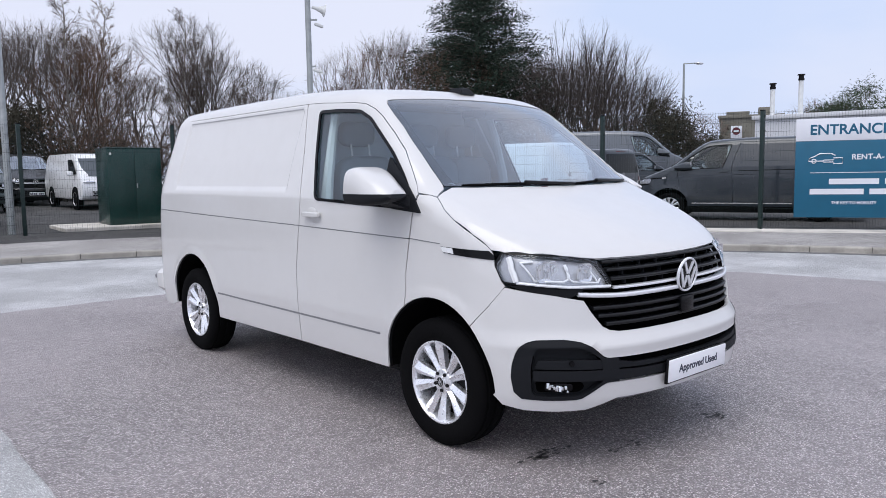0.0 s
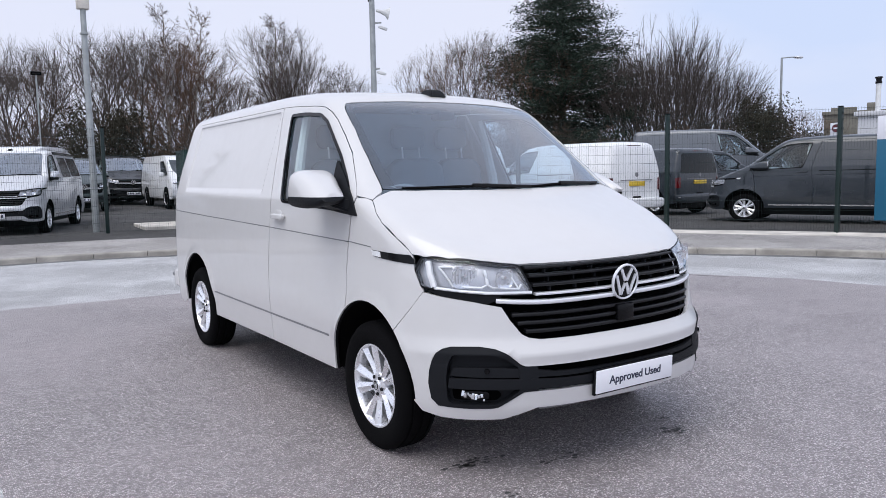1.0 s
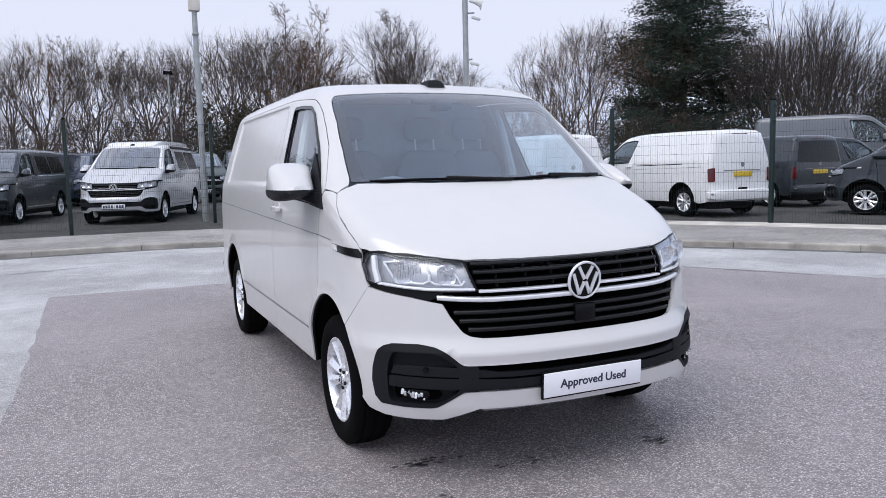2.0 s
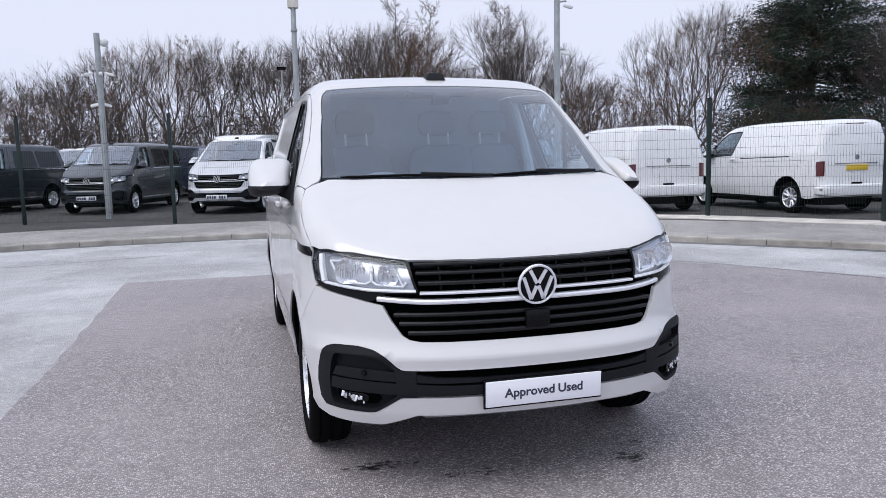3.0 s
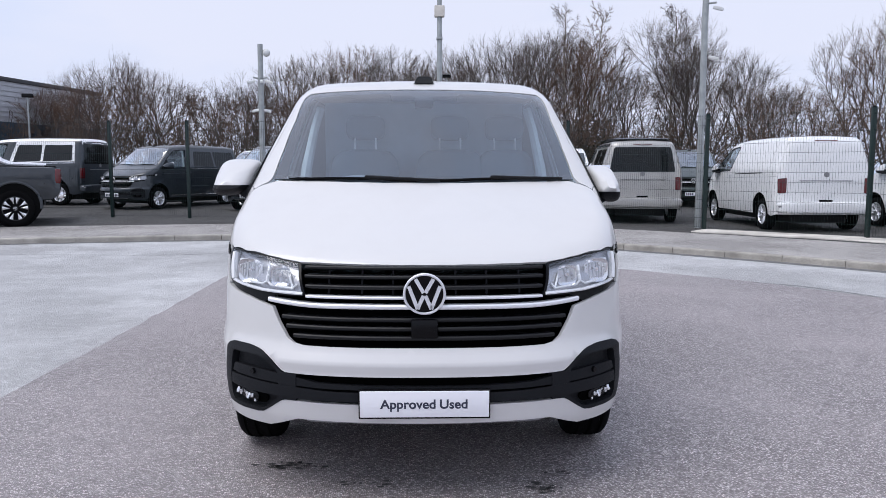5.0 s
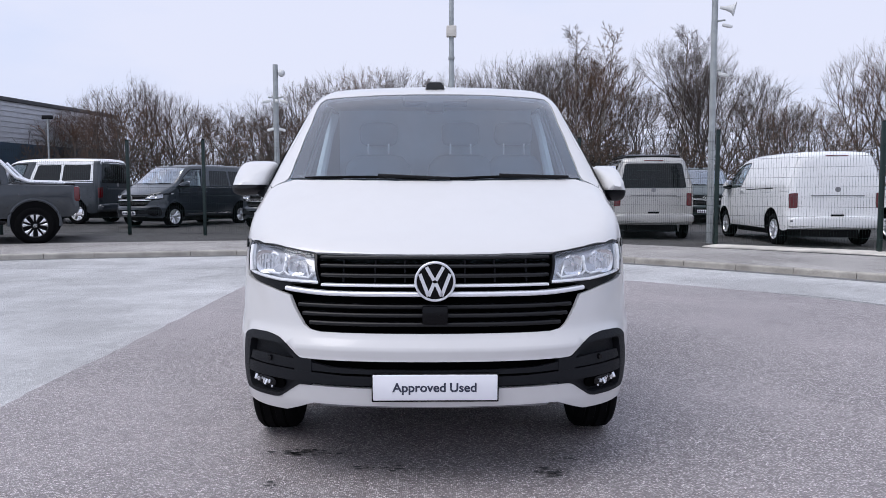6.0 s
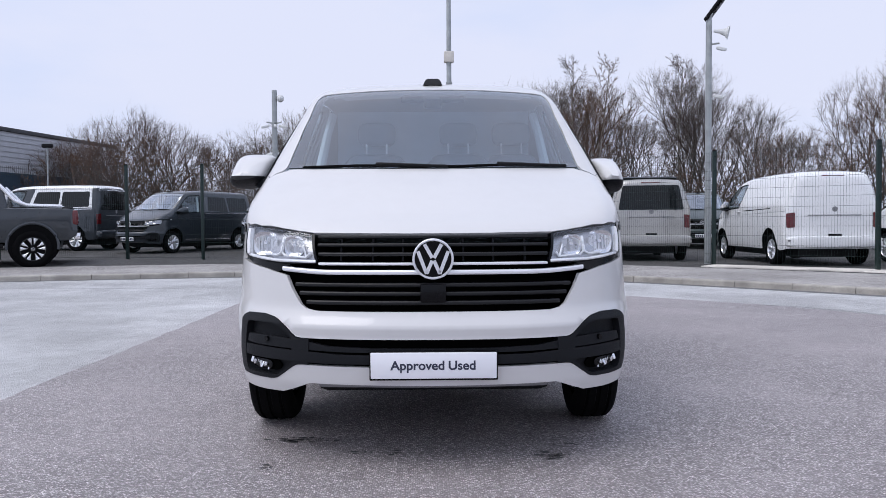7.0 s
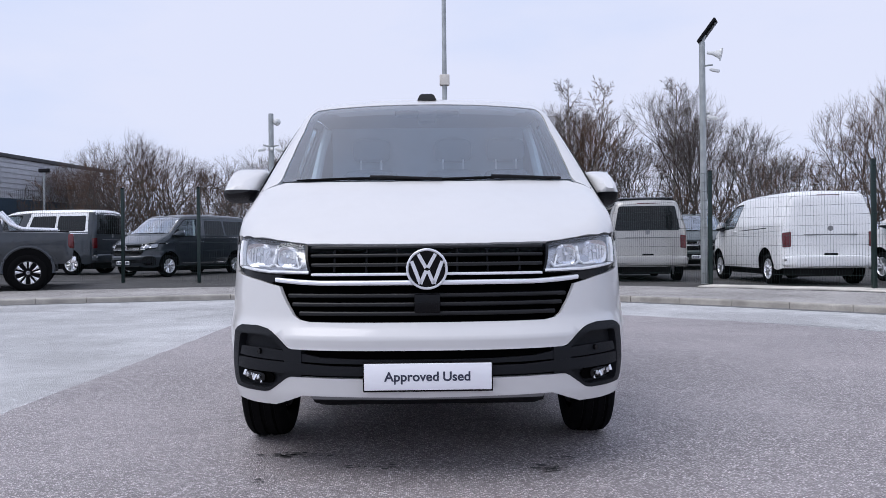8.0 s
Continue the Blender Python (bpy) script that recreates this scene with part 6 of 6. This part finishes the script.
def building(name, x, y, turn, w, d, h, wall, label, ribs=0.0, band=None, top=None):
    """A hall: walls with raised ribs, a band of another colour, a parapet and a roof."""
    t = new(name)
    t.matrix_world = pose(x, y, 0, 0, 0, turn)
    bm = bmesh.new()
    add_box(bm, 0, w, 0, d, -.2, h)
    part("wall", bm, wall, t, smooth=False)
    bm = bmesh.new()
    add_box(bm, -.15, w + .15, -.15, d + .15, h, h + .22, .03)
    part("roof", bm, top or ROOF_DARK, t)
    if band:
        bm = bmesh.new()
        add_box(bm, -.06, w + .06, -.06, d + .06, 0, band[0])
        part("lower_wall", bm, band[1], t, smooth=False)
    if ribs:
        bm = bmesh.new()
        z = (band[0] if band else 0) + ribs
        while z < h - .1:
            add_box(bm, -.045, w + .045, -.045, d + .045, z, z + ribs * .45)
            z += ribs
        tagged(part("cladding_ribs", bm, wall, t, smooth=False), kind="stuff")
    return tagged(t, label, "building")


building("warehouse", -23.6, 33.4, 78, 14.6, 30, 6.2, CLAD, "grey ribbed warehouse with a dark blue lower wall", .28, (4.0, CLAD_BLUE))
wh = building("warehouse", 34.62, 16.43, -77, 17, 25, 3.8, WHITE_WALL, "low white clad hall behind the car park", 0, None, WHITE_WALL)
for k, (u, h) in enumerate(((.5, 5.75), (1.85, 6.1))):
    bm = bmesh.new()
    spin_profile(bm, [(0, .12), (h - .3, .12), (h - .3, .13)], 14, "Z")
    f = part("flue", bm, WHITE_PLASTIC, wh, m=pose(u, 1.5, 0))
    bm = bmesh.new()
    spin_profile(bm, [(h - .32, .01), (h - .32, .15), (h - .22, .15), (h - .22, .13), (h - .08, .13), (h - .06, .19), (h, .17), (h + .02, .01)], 14, "Z")
    part("flue_cap", bm, GLOSS_BLACK, wh, m=pose(u, 1.5, 0))
old = building("stone_building", 49.6, 26.3, -63, 4.2, 8, 5.0, STONE, "old grey stone building with a low roof", 0, None, STONE)
for x0, x1, z1 in ((.4, 2.0, 5.5), (2.6, 3.4, 5.75)):
    bm = bmesh.new()
    add_box(bm, x0, x1, .3, 1.6, 5.215, z1, .04)
    part("parapet_block", bm, STONE, old)
for k in range(3):
    bm = bmesh.new()
    add_box(bm, .5 + k * 1.2, 1.2 + k * 1.2, -.05, .03, 1.8, 3.2)
    part("window", bm, PRIVACY, old)
rs = new("road_sign")
rs.matrix_world = pose(33.1, 16.65, .1, 0, 0, -65)
bm = bmesh.new()
tube(bm, [(0, 0, 0), (0, 0, 3.4)], .04, 8)
part("post", bm, GALV, rs)
bm = bmesh.new()
add_box(bm, -.26, .26, -.05, -.02, 2.78, 3.38, .03)
part("board", bm, SIGN_WHITE, rs)
bm = bmesh.new()
bmesh.ops.create_cone(bm, cap_ends=True, segments=28, radius1=.19, radius2=.19, depth=.02, matrix=pose(0, -.062, 3.12, 90))
part("disc", bm, RED_LENS, rs)
bm = bmesh.new()
add_box(bm, -.12, .12, -.08, -.07, 3.085, 3.155)
part("disc_bar", bm, SIGN_WHITE, rs)
tagged(rs, "white board with a red disc on a post", "sign")

# ---- trees ----
BARK = plain("grey_brown_bark", (.10, .084, .074), .95, vary=.3, fine=30, bump=.4)
BIRCH = plain("pale_birch_bark", (.30, .27, .24), .9, vary=.35, scale=5, fine=30)
TWIG = plain("brown_twigs", (.098, .072, .064), .95, vary=.3)
TWIG_DARK = plain("dark_twigs", (.070, .058, .053), .95, vary=.3)
TWIG_RED = plain("red_brown_twigs", (.130, .080, .055), .95, vary=.3)
TWIG_GREY = plain("grey_twigs", (.108, .092, .084), .95, vary=.3)
NEEDLE = plain("dark_conifer_needles", (.018, .036, .022), .8, vary=.5, scale=1.2, fine=14)
LEAF = plain("evergreen_leaves", (.030, .055, .018), .6, vary=.5, scale=1.5, fine=12)
IVY = plain("dry_undergrowth", (.045, .040, .025), .9, vary=.4, scale=1, fine=10)


def prisms(segs, sides):
    """Tapered rods from (p, q, r, s) rows as one block of points and faces."""
    a = np.array([s[0] for s in segs])
    b = np.array([s[1] for s in segs])
    r, s = np.array([g[2] for g in segs])[:, None], np.array([g[3] for g in segs])[:, None]
    d = b - a
    d /= np.linalg.norm(d, axis=1, keepdims=True) + 1e-9
    ref = np.where(np.abs(d[:, 2:3]) > .9, np.array([[1., 0, 0]]), np.array([[0, 0, 1.]]))
    u = np.cross(d, ref)
    u /= np.linalg.norm(u, axis=1, keepdims=True)
    w = np.cross(d, u)
    pts = []
    for k in range(sides):
        c, sn = math.cos(2 * math.pi * k / sides), math.sin(2 * math.pi * k / sides)
        pts += [a + r * (u * c + w * sn), b + s * (u * c + w * sn)]
    pts = np.stack(pts, 1).reshape(-1, 3)
    faces = []
    for i in range(len(segs)):
        o = i * sides * 2
        for k in range(sides):
            j = (k + 1) % sides
            if segs[i][3] < .0016:
                faces.append((o + 2 * k, o + 2 * j, o + 1))
            else:
                faces.append((o + 2 * k, o + 2 * j, o + 2 * j + 1, o + 2 * k + 1))
    return pts, faces


def rods_mesh(name, segs, sides, material):
    p, f = prisms(segs, sides)
    me = bpy.data.meshes.new(name)
    me.from_pydata(p.tolist(), [], f)
    me.polygons.foreach_set("use_smooth", [True] * len(f))
    me.materials.append(material)
    return me


def grow(rng, p, d, length, r, level, plan, wood, fine):
    """One shoot and all that springs from it."""
    n, kids, fan, ratio, lift, wob = plan[level]
    step = length / n
    stops = []
    for i in range(n):
        d = d + rng.normal(0, wob, 3) + np.array([0, 0, lift])
        d /= np.linalg.norm(d)
        q = p + d * step
        r1 = r * (1 - .75 * (i + 1) / n) if level else r * (1 - .8 * (i + 1) / n)
        tip = level + 1 >= len(plan) and i == n - 1
        (wood if level < 2 else fine).append((p, q, r * (1 - .75 * i / n), .0015 if tip else max(r1, .002)))
        stops.append((q, d, (i + 1) / n))
        p = q
    if level + 1 >= len(plan):
        return
    for k in range(kids):
        t = (.22 if level == 0 else .15) + (.78 if level == 0 else .85) * (k + rng.random()) / kids
        i = min(n - 1, int(t * n))
        q0 = stops[i - 1][0] if i else stops[0][0] - stops[0][1] * step
        q = q0 + (stops[i][0] - q0) * (t * n - i)
        e = stops[i][1]
        side = np.cross(e, rng.normal(0, 1, 3))
        side /= np.linalg.norm(side)
        a = fan * rng.uniform(.7, 1.3)
        nd = e * math.cos(a) + side * math.sin(a)
        nl = length * ratio * (1.15 - .75 * t if level == 0 else 1.0 - .5 * t) * rng.uniform(.7, 1.2)
        grow(rng, q, nd, nl, max(r * .36 * (1 - .5 * t), (.02, .013, .009, .0068)[level + 1]), level + 1, plan, wood, fine)


def fork(rng, p, d, length, r, depth, fan, lift, wood, fine):
    """A limb that divides at its end again and again, with short twigs along the younger shoots."""
    n = 3 if depth > 5 else 2
    for i in range(n):
        d = d + rng.normal(0, .07, 3) + np.array([0, 0, lift * .3])
        d /= np.linalg.norm(d)
        q = p + d * length / n
        r1 = max(r * (1 - .14 * (i + 1) / n), .004)
        (wood if r > .022 else fine).append((p, q, max(r, .0045), .0015 if depth == 0 and i == n - 1 else r1))
        if depth > 4 and i:
            side = np.cross(d, rng.normal(0, 1, 3))
            e = d * .8 + side / np.linalg.norm(side) * .75
            fork(rng, q, e / np.linalg.norm(e), length * .55, r * .4, depth - 4, fan, lift, wood, fine)
        if depth < 5:
            for _ in range(2 if depth < 2 else 1):
                side = np.cross(d, rng.normal(0, 1, 3))
                side /= np.linalg.norm(side)
                e = d * .75 + side * rng.uniform(.4, .75) + np.array([0, 0, .12])
                fine.append((p + (q - p) * rng.random(), p + (q - p) * .5 + e / np.linalg.norm(e) * rng.uniform(.3, .65), .005, .0015))
        p = q
    if depth == 0:
        return
    turn = rng.random() * 2 * math.pi
    kids = 3 if rng.random() < .28 else 2
    u = np.cross(d, np.array([.3, .9, .2]))
    u /= np.linalg.norm(u)
    w = np.cross(d, u)
    for k in range(kids):
        a = turn + 2 * math.pi * (k + rng.uniform(-.18, .18)) / kids
        b = fan * rng.uniform(.55, 1.35)
        nd = d * math.cos(b) + (u * math.cos(a) + w * math.sin(a)) * math.sin(b) + np.array([0, 0, lift])
        fork(rng, p, nd / np.linalg.norm(nd), length * rng.uniform(.70, .92), max(r * (.70 if kids == 2 else .60), .005), depth - 1, fan, lift, wood, fine)


def bare_tree(seed, kind):
    """Meshes of a leafless tree: trunk with limbs, crown of twigs."""
    rng = np.random.default_rng(seed)
    wood, fine = [], []
    if kind == "birch":
        grow(rng, np.zeros(3), np.array([0, 0, 1.]), 10.5, .10, 0, ((12, 34, .78, .27, .02, .03), (5, 10, .68, .46, .045, .09), (2, 12, .72, .60, .0, .14), (1, 0, 0, 0, -.08, .16)), wood, fine)
    elif kind == "tall":
        fork(rng, np.zeros(3), np.array([0, 0, 1.]), 2.1, .09, 7, .33, .12, wood, fine)
    elif kind == "spread":
        for k in range(2):
            a = math.pi * k + rng.random()
            fork(rng, np.array([.15 * math.cos(a), .15 * math.sin(a), 0]), np.array([.22 * math.cos(a), .22 * math.sin(a), 1.]), 1.75, .075, 6, .40, .10, wood, fine)
    elif kind == "fan":
        for k in range(20):
            a = 2 * math.pi * k * .382 + rng.random()
            o = .72 * math.sqrt((k + .5) / 20)
            fork(rng, np.array([.5 * o * math.cos(a), .5 * o * math.sin(a), 0]), np.array([o * math.cos(a), o * math.sin(a), 1.]), 2.5 * (1 - .25 * o), .05, 4, .25, .05, wood, fine)
    else:  # scrub
        for k in range(9):
            a = 2 * math.pi * rng.random()
            o = rng.uniform(.1, .8)
            grow(rng, np.array([1.6 * rng.random() * math.cos(a), 1.6 * rng.random() * math.sin(a), 0]), np.array([o * math.cos(a), o * math.sin(a), 1.]), 3.8, .03, 0, ((4, 6, .65, .5, .03, .1), (3, 6, .65, .5, .04, .12), (2, 5, .65, .55, .02, .14), (1, 0, 0, 0, 0, .12)), wood, fine)
    return wood, fine


KINDS, REACH = [], []
for seed, kind, bark, twig, label in ((1, "birch", BIRCH, TWIG, "leafless birch with pale bark and drooping twigs"), (2, "tall", BARK, TWIG_GREY, "tall leafless tree behind the car park"), (3, "birch", BIRCH, TWIG_RED, "leafless birch with red-brown twigs"),
                                      (4, "spread", BARK, TWIG, "leafless spreading tree with dense twigs"), (5, "spread", BARK, TWIG_RED, "leafless spreading tree with russet twigs"), (6, "fan", BARK, TWIG_DARK, "broad leafless tree fanning up from the ground"),
                                      (7, "scrub", BARK, TWIG_RED, "tangled leafless scrub under the trees"), (8, "scrub", BARK, TWIG, "dense brown scrub under the trees"), (9, "tall", BARK, TWIG, "slender leafless tree with fine brown twigs"), (10, "spread", BARK, TWIG_GREY, "leafless tree with a rounded grey crown")):
    wood, fine = bare_tree(seed, kind)
    KINDS.append((rods_mesh("trunk", wood, 5, bark), rods_mesh("crown", fine, 3, twig), label, kind))
    REACH.append(float(np.quantile([q[1][2] for q in fine], .995)))


def plant(i, x, y, size, turn, group="leafless trees behind the car park"):
    trunk, crown, label, kind = KINDS[i]
    t = new("scrub" if kind == "scrub" else "tree")
    st = under(new("underwood" if kind == "scrub" else "trunk", trunk), t)
    if kind == "scrub":
        tagged(st, kind="stuff")
    tagged(under(new("crown", crown), t), kind="stuff")
    t.matrix_world = pose(x, y, float(lot_height(x, y)) - .1, 0, 0, turn) @ Matrix.Diagonal((size[0], size[0], size[1], 1))
    return tagged(t, label, "bush" if kind == "scrub" else "tree", "scrub under the trees" if kind == "scrub" else group)


rng = random.Random(11)
# belt of trees behind the car park, from the warehouse round to the conifer
TREE_TOPS = ((-31, 6.6), (-23, 6.8), (-20, 7.2), (-17, 7.7), (-14, 7.3), (-10.5, 7.0), (-7, 8.2), (-6.2, 7.0), (-4, 9.0), (-2, 8.2), (1, 9.2), (4, 9.5), (6, 8.9), (8.5, 10.5), (9.7, 10.2), (10.7, 8.9), (12, 9.0), (14.2, 10.3), (15.6, 9.0), (17.4, 8.2), (18.6, 7.1), (20.5, 6.7), (22, 7.6), (23.5, 9.4))  # how tall they stand along the belt
BELT = ((-31, 46), (-24, 47), (-17.5, 40), (-12, 41), (-6, 41.5), (0, 42), (6, 41), (12, 40), (17, 38), (21.5, 35.5))
for (x0, y0), (x1, y1) in zip(BELT, BELT[1:]):
    n = 7
    for k in range(n):
        t = (k + rng.random() * .8) / n
        x, y = x0 + (x1 - x0) * t + rng.uniform(-.8, .8), y0 + (y1 - y0) * t + rng.uniform(-2.5, 3.5)
        left = x < -9
        i = rng.choice((3, 4, 9, 8, 2, 4) if left else (0, 1, 8, 3, 4, 9, 1, 2))
        h = float(np.interp(x, *zip(*TREE_TOPS))) * rng.uniform(.78, .97) / REACH[i]
        plant(i, x, y, (max(h, .72) * rng.uniform(.78, 1.0), h), rng.uniform(0, 360))
    for k in range(5):
        t = (k + rng.random()) / 5
        plant(rng.choice((6, 7)), x0 + (x1 - x0) * t, y0 + (y1 - y0) * t + rng.uniform(-4.5, -1), (rng.uniform(1.0, 1.5), rng.uniform(.8, 1.25)), rng.uniform(0, 360))
for i, x, y, sx, sz in ((0, 8.6, 39.4, .9, 10.2), (2, 9.5, 39.8, .9, 10.3), (0, 14.3, 38.8, 1, 10.1), (4, 26.2, 31.6, .85, 8.6), (4, 27.0, 30.6, .8, 8.8), (6, 26.2, 30.2, 1.4, 4.2), (3, 22.6, 34.6, .8, 8.4), (4, 23.8, 34.2, .8, 9.2), (1, 24.6, 33.6, .9, 9.6), (5, 31.0, 27.4, 0.82, 8.9), (5, 32.3, 26.0, 0.90, 9.7), (5, 33.3, 25.0, 0.82, 8.9), (5, 34.0, 23.9, 0.69, 7.4), (5, 33.4, 27.2, 0.86, 9.2), (3, 25.5, 36.5, 1, 7.5)):
    plant(i, x, y, (sx, sz / REACH[i]), rng.uniform(0, 360))
for i, x, y, sx, sz in ((4, 52.3, 20.6, .75, 6.3), (6, 29.5, 27.8, 1.6, 4.4), (7, 36.0, 21.6, 1.5, 4.4), (6, 33, 24.5, 1.7, 4.6), (3, 44, 30, .8, 6.0), (4, 47, 26.5, .7, 5.4)):
    plant(i, x, y, (sx, sz / REACH[i]), rng.uniform(0, 360))


def blades(rng, centres, count, spread, size, flat_=.5, slim=False):
    """Many small leaf-shaped faces round centres."""
    c = centres[rng.integers(0, len(centres), count)] + rng.normal(0, 1, (count, 3)) * spread
    d = rng.normal(0, 1, (count, 3))
    d[:, 2] *= flat_
    d /= np.linalg.norm(d, axis=1, keepdims=True)
    w = np.cross(d, rng.normal(0, 1, (count, 3)))
    w /= np.linalg.norm(w, axis=1, keepdims=True)
    s = size * rng.uniform(.5, 1.4, (count, 1))
    if slim:
        pts = np.stack([c - w * s * .3, c + d * s * 1.6, c + w * s * .3], 1).reshape(-1, 3)
        return pts, [(3 * i, 3 * i + 1, 3 * i + 2) for i in range(count)]
    pts = np.stack([c - d * s, c + w * s * .32, c + d * s, c - w * s * .32], 1).reshape(-1, 3)
    return pts, [(4 * i, 4 * i + 1, 4 * i + 2, 4 * i + 3) for i in range(count)]


def conifer(x, y, tall, wide, seed):
    rng = np.random.default_rng(seed)
    t = new("conifer")
    wood = [(np.array([0, 0, 0.]), np.array([0, 0, tall * .5]), .3, .2), (np.array([0, 0, tall * .5]), np.array([.1, 0, tall]), .2, .03)]
    tips = []
    for k in range(360):
        h = rng.uniform(.03, .99) ** .85
        tier = .92 + .08 * math.sin(h * 40 + 2.5 * math.sin(k * 2.4))  # boughs lie in loose layers
        reach = wide * (1 - h ** 2.1) ** .62 * rng.uniform(.6, 1.06) * tier
        a = rng.random() * 2 * math.pi
        p = np.array([0, 0, tall * h])
        q = p + np.array([math.cos(a) * reach, math.sin(a) * reach, reach * rng.uniform(-.20, .16)])
        wood.append((p, q, .045, .01))
        for f in np.linspace(.25, 1.0, max(4, int(reach * 5))):
            wide_ = .10 + .22 * f
            off = rng.normal(0, 1, 3) * np.array([wide_, wide_, .12])
            tips.append(p + (q - p) * f + off + np.array([0, 0, .10 * f * f * reach]))
    under(new("trunk", rods_mesh("trunk", wood, 5, BARK)), t)
    pts, faces = blades(rng, np.array(tips), 150000, np.array([.22, .22, .12]), .085, .4, True)
    me = bpy.data.meshes.new("crown")
    me.from_pydata(pts.tolist(), [], faces)
    me.materials.append(NEEDLE)
    tagged(under(new("crown", me), t), kind="stuff")
    t.matrix_world = pose(x, y, 0)
    return tagged(t, "dense dark green conifer with an uneven crown", "tree")


conifer(28.6, 30.5, 12.3, 6.2, 4)


def leafy(x, y, tall, wide, seed, material, label, count=11000, name="evergreen_bush"):
    rng = np.random.default_rng(seed)
    t = new(name)
    tips, wood = [], []
    for k in range(60):
        a, h = rng.random() * 2 * math.pi, rng.uniform(.25, 1.0)
        q = np.array([math.cos(a) * wide * rng.random() ** .5, math.sin(a) * wide * rng.random() ** .5, tall * h * rng.uniform(.75, 1)])
        wood.append((np.array([0, 0, .1]), q, .05, .015))
        tips += [q + rng.normal(0, .28, 3) for _ in range(8)]
    under(new("stems", rods_mesh("stems", wood, 4, BARK)), t)
    pts, faces = blades(rng, np.array(tips), count * 2, .22, .085, .9, True)
    me = bpy.data.meshes.new("crown")
    me.from_pydata(pts.tolist(), [], faces)
    me.materials.append(material)
    tagged(under(new("crown", me), t), kind="stuff")
    t.matrix_world = pose(x, y, 0)
    return tagged(t, label, "bush")


for x, y, h, w, s in ((53.5, 17.2, 7.2, 2.6, 1), (55.5, 13.6, 7.4, 2.8, 2), (52.6, 19.6, 6.4, 1.6, 3), (57, 10, 7.8, 3, 6)):
    leafy(x, y, h, w, s, LEAF, "green leafy evergreen behind the white hall")
for x, y, h, w, s in ((25.5, 29.5, 3.6, 2.6, 12), (27.2, 31.0, 5.4, 2.2, 18), (30.5, 25.8, 3.2, 2.8, 13), (34.2, 21.0, 5.3, 1.4, 14), (40.3, 22.0, 3.2, 1.2, 15), (4.8, 36.4, 5.0, 1.9, 21), (2.2, 37, 2.6, 2.4, 16), (8.5, 36.5, 2.8, 2.6, 17)):
    leafy(x, y, h, w, s, IVY, "dark ivy-grown bush below the trees", 8000)
